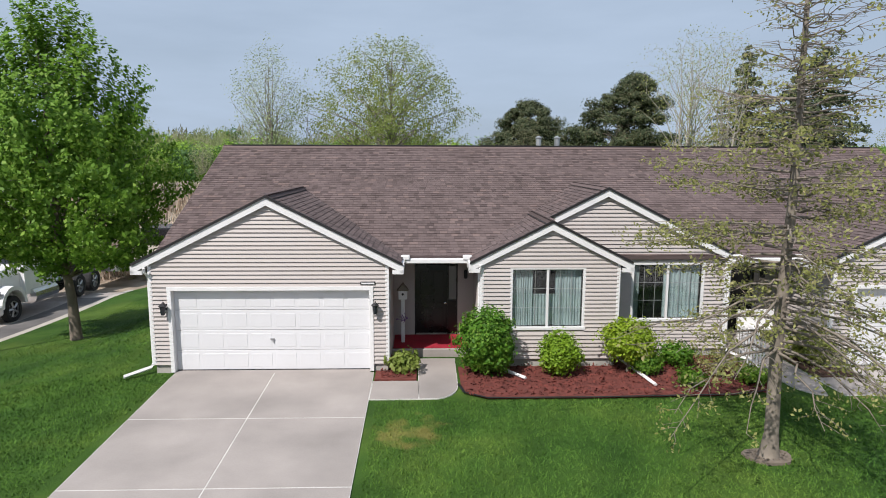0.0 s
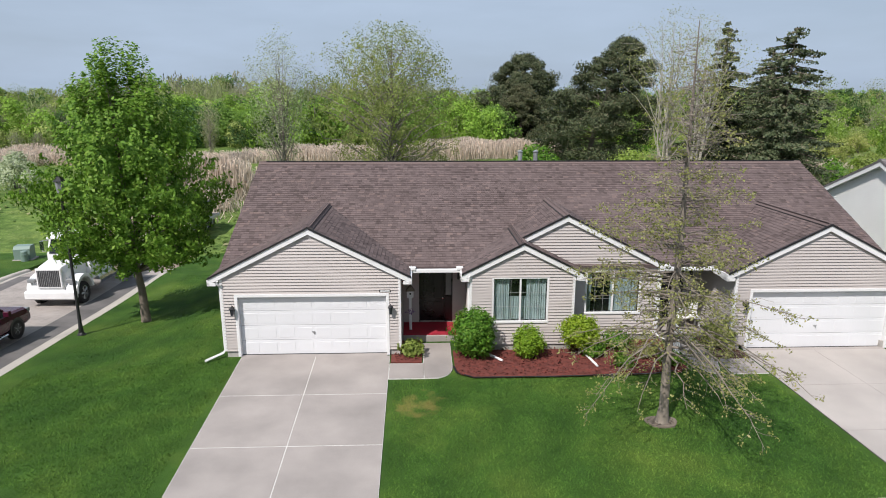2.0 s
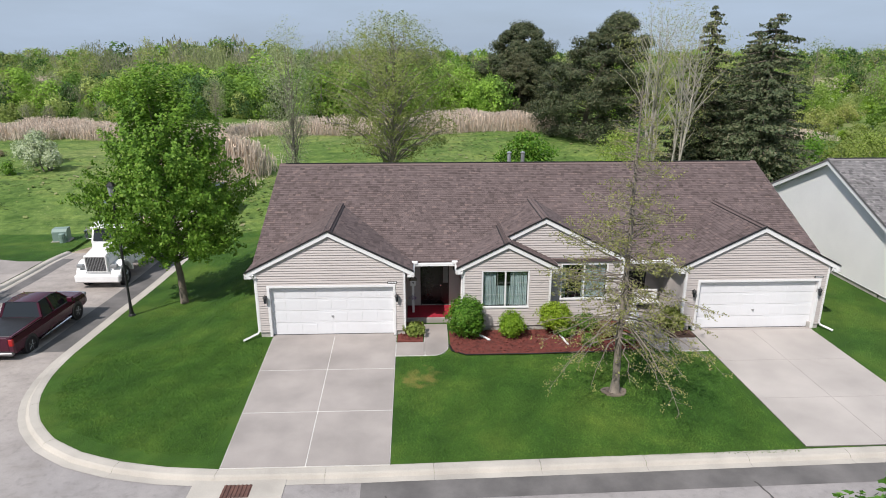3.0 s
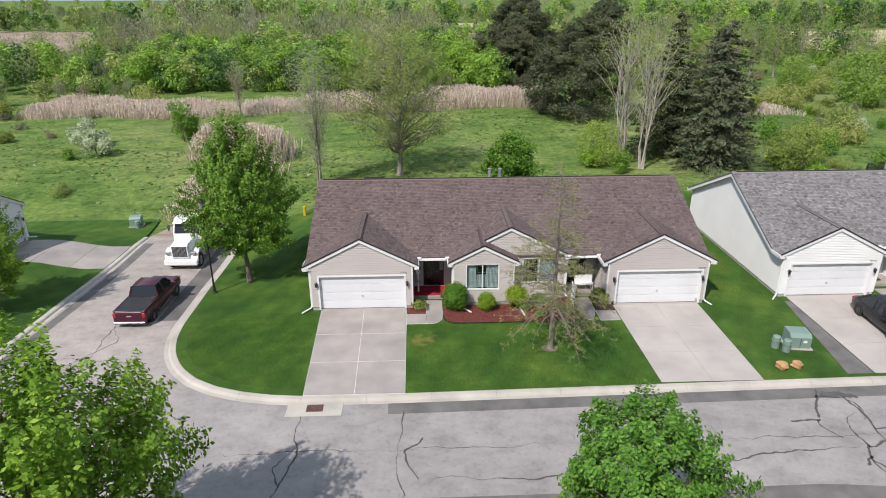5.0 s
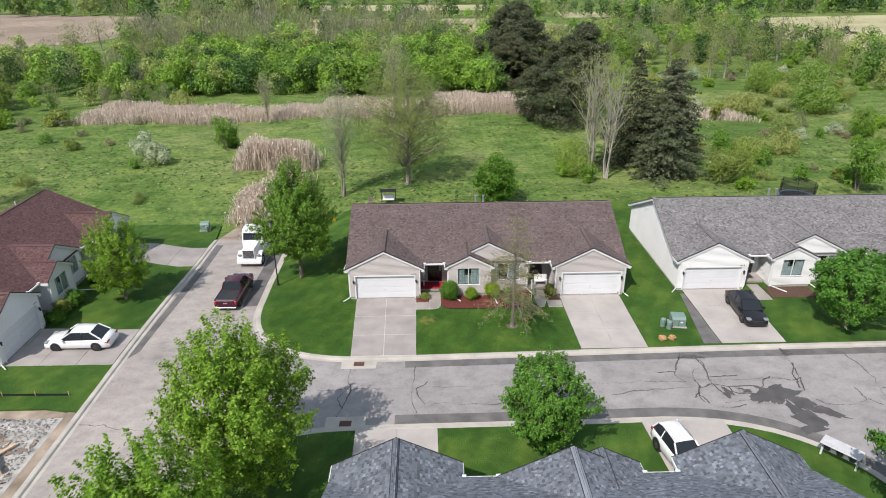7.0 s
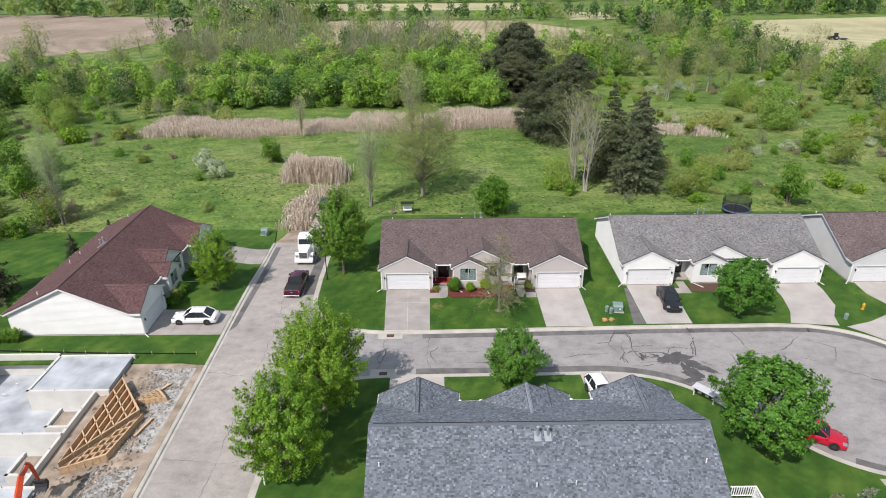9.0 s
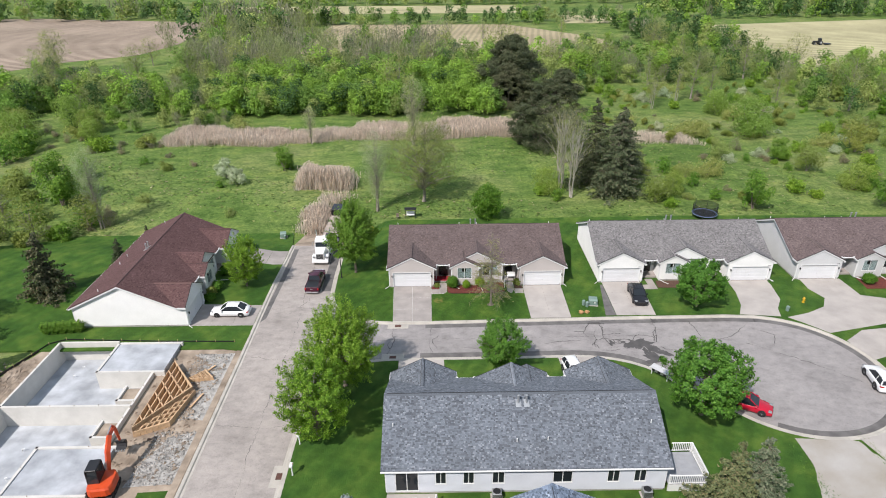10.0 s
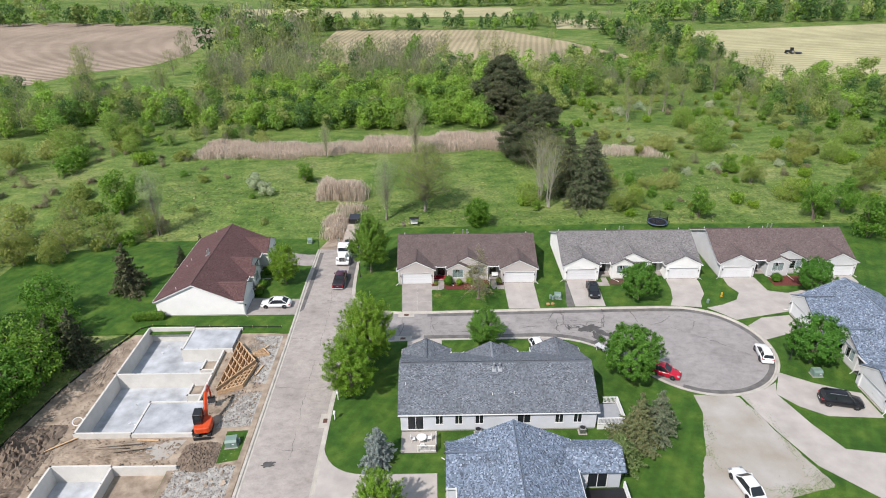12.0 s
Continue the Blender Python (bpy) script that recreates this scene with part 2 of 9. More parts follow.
WET_EARTH = worn("dark_earth", (0.215, 0.165, 0.125), 0.95, 0.5, 0.9, 6, 1.0, dirt=(0.10, 0.074, 0.054))
RUST = worn("rusty_iron", (0.13, 0.062, 0.048), 0.8, 0.35, 6.0, 40, 0.5)
STONE = worn("crushed_stone", (0.43, 0.41, 0.38), 0.95, 0.45, 1.4, 9, 1.0)
MULCH = worn("red_mulch", (0.16, 0.040, 0.030), 0.95, 0.45, 5.0, 38, 1.0)
BARK_MULCH = worn("brown_mulch", (0.12, 0.065, 0.045), 0.95, 0.45, 5.0, 38, 1.0)
LAWN = turf("mown_lawn", (0.034, 0.087, 0.016), (0.055, 0.119, 0.021), (0.098, 0.162, 0.030), 0.055, 0.48, 1.0, False, (-1.2, 13.4, -0.03))
BLADE = turf("lawn_blade", (0.046, 0.115, 0.020), (0.076, 0.158, 0.027), (0.132, 0.215, 0.040), 0.055, 0.48, 1.0, True, (-1.2, 13.4, -0.03))
MEADOW = rough_meadow("meadow")
BARK = worn("bark", (0.20, 0.165, 0.13), 0.95, 0.3, 3.0, 18, 1.0)
BARK_PALE = worn("pale_bark", (0.33, 0.30, 0.255), 0.9, 0.3, 3.0, 18, 0.6)
BARK_BIRCH = worn("birch_bark", (0.43, 0.395, 0.34), 0.9, 0.3, 3.0, 18, 0.6)
BARK_OAK = worn("oak_bark", (0.25, 0.215, 0.175), 0.95, 0.35, 5.0, 22, 1.0)
BARK_GREY = worn("grey_twig", (0.27, 0.24, 0.20), 0.95, 0.3, 3.0, 18, 0.6)
LEAF_MAPLE = leafy("leaf_maple", (0.085, 0.185, 0.022), (0.170, 0.325, 0.040), 0.38, (0.26, 0.40, 0.07))
LEAF_BACK = leafy("leaf_back", (0.185, 0.230, 0.066), (0.305, 0.355, 0.105), 0.42, (0.36, 0.34, 0.15))
LEAF_BIRCH = leafy("leaf_birch", (0.25, 0.31, 0.085), (0.37, 0.43, 0.13), 0.45, (0.45, 0.44, 0.23))
LEAF_LIME = leafy("leaf_lime", (0.115, 0.225, 0.020), (0.25, 0.41, 0.042), 0.43, (0.38, 0.52, 0.085))
LEAF_YOUNG = leafy("leaf_young", (0.175, 0.27, 0.045), (0.30, 0.42, 0.085), 0.42, (0.40, 0.48, 0.15))
LEAF_BUD = leafy("leaf_bud", (0.31, 0.345, 0.19), (0.44, 0.475, 0.28), 0.38, (0.46, 0.50, 0.26))
LEAF_DRAB = leafy("leaf_drab", (0.20, 0.175, 0.115), (0.30, 0.275, 0.18), 0.3, (0.30, 0.33, 0.12))
LEAF_DEEP = leafy("leaf_deep", (0.070, 0.185, 0.026), (0.135, 0.31, 0.044), 0.42, (0.21, 0.40, 0.075))
LEAF_OAK = leafy("leaf_oak_spring", (0.24, 0.23, 0.072), (0.40, 0.38, 0.14), 0.4, (0.50, 0.40, 0.21))
LEAF_SHRUB = leafy("leaf_shrub", (0.06, 0.16, 0.014), (0.13, 0.27, 0.028), 0.35, (0.20, 0.32, 0.05))
LEAF_GOLD = leafy("leaf_gold", (0.14, 0.24, 0.012), (0.24, 0.36, 0.025), 0.3, (0.32, 0.42, 0.05))
LEAF_OLIVE = leafy("leaf_olive", (0.19, 0.24, 0.05), (0.28, 0.33, 0.075), 0.4, (0.34, 0.36, 0.12))
NEEDLE = leafy("needle_dark", (0.034, 0.050, 0.024), (0.105, 0.122, 0.060), 0.15, (0.160, 0.137, 0.085))
NEEDLE_OLD = leafy("needle_olive", (0.064, 0.084, 0.044), (0.145, 0.160, 0.085), 0.15, (0.195, 0.158, 0.105))
NEEDLE_BLUE = leafy("needle_blue", (0.15, 0.19, 0.19), (0.26, 0.31, 0.31), 0.15, (0.33, 0.37, 0.36))
NEEDLE_RUST = leafy("needle_rust", (0.085, 0.120, 0.052), (0.165, 0.195, 0.090), 0.15, (0.225, 0.195, 0.105))
NEEDLE_SAGE = leafy("needle_sage", (0.080, 0.120, 0.072), (0.165, 0.205, 0.130), 0.15, (0.22, 0.24, 0.165))
NEEDLE_YOUNG = leafy("needle_young", (0.095, 0.150, 0.050), (0.190, 0.250, 0.090), 0.15, (0.25, 0.28, 0.125))
BLOSSOM = leafy("blossom", (0.30, 0.36, 0.20), (0.50, 0.54, 0.36), 0.3, (0.62, 0.63, 0.52))
WILD = wild_leaf("wild_leaf", 0.38)
GLASS = Mat("window_glass", 0.08, 0, 0.45).color((0.018, 0.022, 0.026)).m
def clear_pane(name):
    """A pane that lets the view through and mirrors a little of the sky."""
    m = Mat(name)
    clear, gloss, mixer = m.node("ShaderNodeBsdfTransparent"), m.node("ShaderNodeBsdfGlossy"), m.node("ShaderNodeMixShader")
    clear.inputs["Color"].default_value = (0.88, 0.92, 0.92, 1)
    gloss.inputs["Roughness"].default_value = 0.03
    mixer.inputs[0].default_value = 0.07
    m.link(clear.outputs["BSDF"], mixer.inputs[1])
    m.link(gloss.outputs["BSDF"], mixer.inputs[2])
    m.link(mixer.outputs["Shader"], m.t.nodes["Material Output"].inputs["Surface"])
    return m.m


PANE = clear_pane("clear_pane")
CURTAIN = worn("sheer_curtain", (0.53, 0.58, 0.58), 0.9, 0.2, 4.0, 60, 0.1)
BLACK = worn("black_metal", (0.018, 0.018, 0.020), 0.45, 0.2)
# the doors' own black, also the painted darkness of rooms behind the front windows
DOOR_AND_ROOM_BLACK = worn("black_door", (0.010, 0.009, 0.010), 0.3, 0.2)
CHROME = Mat("chrome", 0.12, 1.0).color((0.75, 0.75, 0.76)).m
RED_CARPET = worn("red_carpet", (0.34, 0.012, 0.03), 0.95, 0.35, 3.0, 60, 0.3)
RUBBER = worn("tyre_rubber", (0.018, 0.018, 0.019), 0.85, 0.2, 3, 30, 0.2)
TIMBER = worn("new_timber", (0.60, 0.40, 0.235), 0.75, 0.2, 3.0, 25, 0.15)
ORANGE = worn("excavator_orange", (0.62, 0.075, 0.018), 0.4, 0.15, 1.5, 30, 0.05)
GREEN_BOX = worn("utility_green", (0.19, 0.27, 0.235), 0.5, 0.12, 1.5, 30, 0.05)
ROCK = worn("tan_boulder", (0.46, 0.27, 0.12), 0.9, 0.3, 3.0, 12, 0.8)
YELLOW = worn("hydrant_yellow", (0.60, 0.36, 0.02), 0.5, 0.15)
STEEL = worn("galvanised", (0.50, 0.51, 0.52), 0.4, 0.15, 2, 30, 0.05, 0.7)


def car_paint(name, c, rough=0.22):
    m = Mat(name, rough, 0.0, 0.4)
    m.color(m.ramp(m.noise(2.0, 4), [(0.3, dull(c, 0.9)), (0.7, c)]))
    m.bsdf.inputs["Coat Weight"].default_value = 0.15
    m.bsdf.inputs["Coat Roughness"].default_value = 0.06
    return m.m


PAINT_WHITE, PAINT_BLACK = car_paint("paint_white", (0.78, 0.78, 0.78)), car_paint("paint_black", (0.012, 0.012, 0.015))
PAINT_MAROON, PAINT_RED = car_paint("paint_maroon", (0.060, 0.008, 0.022)), car_paint("paint_red", (0.45, 0.008, 0.03))
TAIL = Mat("tail_lamp", 0.2).color((0.35, 0.01, 0.01)).m
LAMP_GLASS = Mat("lamp_glass", 0.15).color((0.22, 0.23, 0.235)).m


# ---- builders ----
class Solid:
    """Points and faces of one mesh."""

    def __init__(self):
        self.v, self.f = [], []

    def face(self, *pts):
        n = len(self.v)
        self.v.extend(tuple(p) for p in pts)
        self.f.append(tuple(range(n, n + len(pts))))
        return self

    def box(self, x0, x1, y0, y1, z0, z1, m=None):
        c = [(x0, y0, z0), (x1, y0, z0), (x1, y1, z0), (x0, y1, z0), (x0, y0, z1), (x1, y0, z1), (x1, y1, z1), (x0, y1, z1)]
        if m:
            c = [tuple(m @ Vector(p)) for p in c]
        n = len(self.v)
        self.v.extend(c)
        for f in ((0, 3, 2, 1), (4, 5, 6, 7), (0, 1, 5, 4), (1, 2, 6, 5), (2, 3, 7, 6), (3, 0, 4, 7)):
            self.f.append(tuple(n + i for i in f))
        return self

    def soft(self, x0, x1, y0, y1, z0, z1, r=0.02):
        """A box with all its edges chamfered."""
        n = len(self.v)
        idx = {}
        for i, (X, sx) in enumerate(((x0, 1), (x1, -1))):
            for j, (Y, sy) in enumerate(((y0, 1), (y1, -1))):
                for k, (Z, sz) in enumerate(((z0, 1), (z1, -1))):
                    for a in range(3):
                        idx[i, j, k, a] = len(self.v)
                        self.v.append((X + sx * r * (a != 0), Y + sy * r * (a != 1), Z + sz * r * (a != 2)))
        g = idx
        for s in (0, 1):
            flip = (lambda q: q) if s else (lambda q: q[::-1])
            self.f.append(flip((g[s, 0, 0, 0], g[s, 1, 0, 0], g[s, 1, 1, 0], g[s, 0, 1, 0])))
            self.f.append(flip((g[0, s, 0, 1], g[0, s, 1, 1], g[1, s, 1, 1], g[1, s, 0, 1])))
            self.f.append(flip((g[0, 0, s, 2], g[1, 0, s, 2], g[1, 1, s, 2], g[0, 1, s, 2])))
        for a in (0, 1):
            for b in (0, 1):
                self.f.append((g[a, b, 0, 0], g[a, b, 1, 0], g[a, b, 1, 1], g[a, b, 0, 1]))
                self.f.append((g[a, 0, b, 0], g[a, 1, b, 0], g[a, 1, b, 2], g[a, 0, b, 2]))
                self.f.append((g[0, a, b, 1], g[1, a, b, 1], g[1, a, b, 2], g[0, a, b, 2]))
                for c in (0, 1):
                    self.f.append((g[a, b, c, 0], g[a, b, c, 1], g[a, b, c, 2]))
        return self

    def slab(self, pts, z0, z1):
        """A flat plate over an outline of (x, y), run anticlockwise."""
        n, k = len(self.v), len(pts)
        self.v.extend((p[0], p[1], z1) for p in pts)
        self.v.extend((p[0], p[1], z0) for p in pts)
        self.f.append(tuple(range(n, n + k)))
        for i in range(k):
            j = (i + 1) % k
            self.f.append((n + i, n + k + i, n + k + j, n + j))
        return self

    def sheet(self, pts, drop):
        """A planar polygon in space given a thickness straight down."""
        n, k = len(self.v), len(pts)
        self.v.extend(tuple(p) for p in pts)
        self.v.extend((p[0], p[1], p[2] - drop) for p in pts)
        self.f.append(tuple(range(n, n + k)))
        self.f.append(tuple(range(n + 2 * k - 1, n + k - 1, -1)))
        for i in range(k):
            j = (i + 1) % k
            self.f.append((n + i, n + k + i, n + k + j, n + j))
        return self

    def tube(self, pts, radii, sides=8, cap=True):
        pts = [Vector(p) for p in pts]
        if not hasattr(radii, "__len__"):
            radii = [radii] * len(pts)
        n = len(self.v)
        for i, p in enumerate(pts):
            d = (pts[min(i + 1, len(pts) - 1)] - pts[max(i - 1, 0)]).normalized()
            a = d.cross(Vector((0, 0, 1)) if abs(d.z) < 0.9 else Vector((1, 0, 0))).normalized()
            b = d.cross(a)
            for s in range(sides):
                t = 2 * math.pi * s / sides
                self.v.append(tuple(p + float(radii[i]) * (math.cos(t) * a + math.sin(t) * b)))
        for i in range(len(pts) - 1):
            for s in range(sides):
                q = (s + 1) % sides
                self.f.append((n + i * sides + s, n + i * sides + q, n + (i + 1) * sides + q, n + (i + 1) * sides + s))
        if cap:
            self.f.append(tuple(n + s for s in range(sides)))
            self.f.append(tuple(n + (len(pts) - 1) * sides + s for s in reversed(range(sides))))
        return self

    def lathe(self, profile, centre=(0, 0, 0), sides=12, axis="z"):
        n, k = len(self.v), len(profile)
        for s in range(sides):
            t = 2 * math.pi * s / sides
            for r, h in profile:
                p = (r * math.cos(t), r * math.sin(t), h)
                p = p if axis == "z" else (h, p[0], p[1]) if axis == "x" else (p[0], h, p[1])
                self.v.append(tuple(a + b for a, b in zip(p, centre)))
        for s in range(sides):
            q = (s + 1) % sides
            for i in range(k - 1):
                self.f.append((n + s * k + i, n + q * k + i, n + q * k + i + 1, n + s * k + i + 1))
        return self

    def loft(self, rings, close=True):
        n, k = len(self.v), len(rings[0])
        for r in rings:
            self.v.extend(tuple(p) for p in r)
        for i in range(len(rings) - 1):
            for s in range(k if close else k - 1):
                q = (s + 1) % k
                self.f.append((n + i * k + s, n + i * k + q, n + (i + 1) * k + q, n + (i + 1) * k + s))
        if close:
            self.f.append(tuple(n + s for s in reversed(range(k))))
            self.f.append(tuple(n + (len(rings) - 1) * k + s for s in range(k)))
        return self

    def mesh(self, name, mat, smooth=False):
        me = bpy.data.meshes.new(name)
        me.from_pydata(self.v, [], self.f)
        me.update()
        bm = bmesh.new()
        bm.from_mesh(me)
        bmesh.ops.recalc_face_normals(bm, faces=bm.faces)
        bm.to_mesh(me)
        bm.free()
        if smooth:
            me.polygons.foreach_set("use_smooth", [True] * len(me.polygons))
        me.materials.append(mat)
        return me


def thing(name, label, category, group="", kind="", at=(0, 0, 0), rz=0.0):
    ob = new(name)
    ob.empty_display_size = 0.2
    ob.matrix_basis = pose(*at, 0, 0, rz)
    return tagged(ob, label, category, group, kind)


def part(name, solid, mat, parent, label="", smooth=False):
    me = solid if isinstance(solid, bpy.types.Mesh) else solid.mesh(name, mat, smooth)
    ob = new(name, me)
    ob.parent = parent
    if label:
        ob["label"] = label
    return ob


def single(name, solid, mat, label, category, group="", kind="", smooth=False):
    ob = new(name, solid.mesh(name, mat, smooth))
    return tagged(ob, label, category, group, kind)


def quad_mesh(name, corners, mat, tint=None):
    """A mesh of loose quads or triangles from an array (n, 4 or 3, 3)."""
    n, k = corners.shape[:2]
    me = bpy.data.meshes.new(name)
    me.vertices.add(k * n)
    me.vertices.foreach_set("co", np.ascontiguousarray(corners, dtype=np.float32).ravel())
    me.loops.add(k * n)
    me.loops.foreach_set("vertex_index", np.arange(k * n, dtype=np.int32))
    me.polygons.add(n)
    me.polygons.foreach_set("loop_start", np.arange(0, k * n, k, dtype=np.int32))
    me.update(calc_edges=True)
    if tint is not None:
        layer = me.attributes.new("tint", "FLOAT_COLOR", "POINT")
        rgba = np.ones((n, k, 4), dtype=np.float32)
        rgba[:, :, :3] = tint[:, None, :]
        layer.data.foreach_set("color", rgba.ravel())
    me.materials.append(mat)
    return me


def leaf_quads(rng, centres, size, aspect=0.55, up=0.4, outward=None, twig=None, sides=4):
    """Diamond leaves round the centres, or three-cornered ones where they are small."""
    n = len(centres)
    nor = rng.normal(size=(n, 3))
    nor /= np.linalg.norm(nor, axis=1)[:, None]
    nor[:, 2] += up
    if outward is not None:
        nor += outward
    nor /= np.linalg.norm(nor, axis=1)[:, None] + 1e-9
    a = np.cross(nor, rng.normal(size=(n, 3)))
    a /= np.linalg.norm(a, axis=1)[:, None] + 1e-9
    b = np.cross(nor, a)
    s = (size * rng.uniform(0.6, 1.3, n))[:, None]
    a, b = a * s, b * s * aspect
    if twig is not None:
        # bare trees: slim upright sprigs
        rise = rng.normal(size=(n, 3)) * 0.35 + np.array([0, 0, 1.0])
        wide = np.cross(rise, nor)
        wide /= np.linalg.norm(wide, axis=1)[:, None] + 1e-9
        a = np.where(twig[:, None], rise * s * 1.9, a)
        b = np.where(twig[:, None], wide * s * 0.26, b)
    if sides == 3:
        return np.stack([centres - a, centres + a * 0.5 - b * 1.15, centres + a * 0.8 + b], axis=1)
    return np.stack([centres - a, centres - b * rng.uniform(0.7, 1.2, (n, 1)), centres + a, centres + b], axis=1)


def outline(zn, form):
    """The crown's half width, of 1, at a height from 0 to 1."""
    zn = np.clip(zn, 0.001, 0.999)
    if form == "round":
        return np.sqrt(np.clip(1 - (2 * zn - 1) ** 2, 0, 1)) * 0.95 + 0.05
    if form == "cone":
        return np.clip(1.05 - zn, 0.02, 1) * np.clip(zn * 9, 0.3, 1)
    if form == "dome":
        return np.clip(1 - zn, 0, 1) ** 0.6 * np.clip(zn * 7, 0.45, 1)
    if form == "ovate":
        return np.sin(np.pi * np.clip(zn ** 0.62 * 0.86 + 0.11, 0, 1)) ** 0.85
    if form == "vase":
        return np.clip(0.3 + 1.0 * zn, 0, 1) * np.clip((1 - zn) * 3.5, 0.05, 1) ** 0.6
    return np.sin(np.pi * np.clip(zn * 0.80 + 0.14, 0, 1)) ** 0.75


def crown_points(rng, n, height, base, radius, form, inner=0.45, lump=0.28):
    zn = rng.uniform(0, 1, 4 * n)
    keep = rng.uniform(0, 1, 4 * n) < outline(zn, form) ** 1.3 + 0.04
    zn = zn[keep][:n]
    ang = rng.uniform(0, 2 * np.pi, len(zn))
    ph = rng.uniform(0, 6.28, 6)
    wav = 1 + lump * (np.sin(3 * ang + 5 * zn + ph[0]) * 0.5 + np.sin(5 * ang - 11 * zn + ph[1]) * 0.4 + np.sin(17 * zn + 2 * ang + ph[2]) * 0.4)
    r = radius * outline(zn, form) * wav * rng.uniform(0, 1, len(zn)) ** inner
    return np.stack([r * np.cos(ang), r * np.sin(ang), base + zn * (height - base)], axis=1)


def clump_crown(rng, n, height, base, radius, clumps, lump=0.42):
    """Leaf places, and the way each one faces, over the rounded clumps of a dense crown that fill an uneven dome."""
    zn = rng.uniform(0.10, 0.86, clumps)
    ang = np.arange(clumps) * 2.4 + rng.uniform(0, 0.9, clumps)
    off = radius * 0.70 * np.sqrt(np.clip(1 - (1.5 * zn - 0.5) ** 2, 0.05, 1)) * rng.uniform(0.35, 1.25, clumps)
    mid = np.stack([off * np.cos(ang), off * np.sin(ang), base + zn * (height - base)], axis=1)
    mid[0] = (0, 0, base + 0.78 * (height - base))
    size = radius * lump * rng.uniform(0.5, 1.2, clumps)
    pick = rng.choice(clumps, n, p=size ** 2 / (size ** 2).sum())
    d = rng.normal(size=(n, 3))
    d[:, 2] += 0.25
    d /= np.linalg.norm(d, axis=1)[:, None]
    p = mid[pick] + d * (size[pick] * rng.uniform(0.55, 1.12, n) ** 0.6)[:, None] * np.array([1, 1, 0.85])
    p[:, 2] = np.maximum(p[:, 2], base * 0.6 + 0.05)
    way = p - np.array([0, 0, base + 0.35 * (height - base)])
    way /= np.linalg.norm(way, axis=1)[:, None] + 1e-6
    return p, d * 0.8 + way * 0.6


def branch(solid, rng, a, b, r0, r1, sides=5, sag=0.0, steps=4):
    a, b = np.array(a, float), np.array(b, float)
    length = np.linalg.norm(b - a)
    pts = []
    for i in range(steps + 1):
        t = i / steps
        p = a + (b - a) * t
        p[2] += sag * length * 4 * t * (1 - t)
        if 0 < i < steps:
            p += rng.normal(size=3) * length * 0.03
        pts.append(p)
    solid.tube(pts, [r0 + (r1 - r0) * i / steps for i in range(steps + 1)], sides, False)
    return pts


def tree_meshes(seed, height, base, radius, form, bark, leaf, clusters, per, spread, size, trunk=0.16, limbs=26, twigs=0, lean=0.02, inner=0.45, sag=0.06, stems=1, rise=0.35, limb=0.42, spray=0.0):
    """The two meshes of a broadleaf tree: trunk with limbs, and crown."""
    rng = np.random.default_rng(seed)
    cl = crown_points(rng, clusters, height, base, radius, form, inner)
    wood = Solid()
    tops = []
    for k in range(stems):
        off = np.array([0.0, 0.0, 0.0]) if stems == 1 else np.array([math.cos(k * 2.4), math.sin(k * 2.4), 0]) * 0.25
        top = np.array([rng.normal() * lean * height, rng.normal() * lean * height, height * 0.93]) + off * height * 0.12
        pts = [off + (top - off) * t + np.array([rng.normal() * 0.02, rng.normal() * 0.02, 0]) * height * 0.3 * (0 < t < 1) for t in (0, 0.15, 0.35, 0.6, 0.8, 1)]
        tr = trunk / math.sqrt(stems)
        flare = [np.array([pts[0][0], pts[0][1], -0.12])] + [pts[0] + np.array([0, 0, 0.06])] + pts[1:]
        wood.tube(flare, [tr * 1.9, tr * 1.35, tr, tr * 0.8, tr * 0.5, tr * 0.28, tr * 0.06], 9, False)
        tops.append(pts)
    picks = rng.choice(len(cl), min(limbs, len(cl)), replace=False)
    ends = []
    for i in picks:
        c = cl[i]
        pts = tops[i % stems]
        start_z = max(base * 0.85, min(c[2] - rise * math.hypot(c[0], c[1]) - 0.1 * height * (rise > 0), height * 0.85))
        t = start_z / (height * 0.93)
        s = pts[0] + (pts[-1] - pts[0]) * t
        r0 = trunk * (limb * (1 - t) + 0.06)
        ends.extend(branch(wood, rng, s, c, r0, r0 * 0.22, 5, sag)[1:])
    if twigs:
        ends_a = np.array(ends)
        for i in rng.choice(len(cl), min(twigs, len(cl)), replace=False):
            c = cl[i]
            j = np.argmin(np.linalg.norm(ends_a - c, axis=1) + rng.uniform(0, 0.3, len(ends_a)))
            branch(wood, rng, ends_a[j], c, trunk * limb * 0.22, trunk * 0.03, 3, 0.02, 2)
    centres = np.repeat(cl, per, axis=0) + rng.normal(size=(len(cl) * per, 3)) * spread * np.array([1, 1, 0.7])
    mid = np.array([0, 0, (height + base) / 2])
    if spray:
        # each cluster is a spray that reaches outward and up, and thins to its tip
        way = cl - np.array([0, 0, base + 0.35 * (height - base)])
        way /= np.linalg.norm(way, axis=1)[:, None] + 1e-6
        way[:, 2] += 0.55
        way += rng.normal(size=way.shape) * 0.25
        s = rng.uniform(-0.6, 1.0, len(centres))
        centres = np.repeat(cl, per, axis=0) + np.repeat(way, per, axis=0) * (s * spray)[:, None] + rng.normal(size=centres.shape) * spread * (1.05 - 0.7 * np.clip(s, 0, 1))[:, None]
    out = centres - mid
    out /= np.linalg.norm(out, axis=1)[:, None] + 1e-6
    return wood.mesh("trunk", bark, True), quad_mesh("crown", leaf_quads(rng, centres, size, 0.6, 0.35, out * (1.3 if spray else 0.7)), leaf)


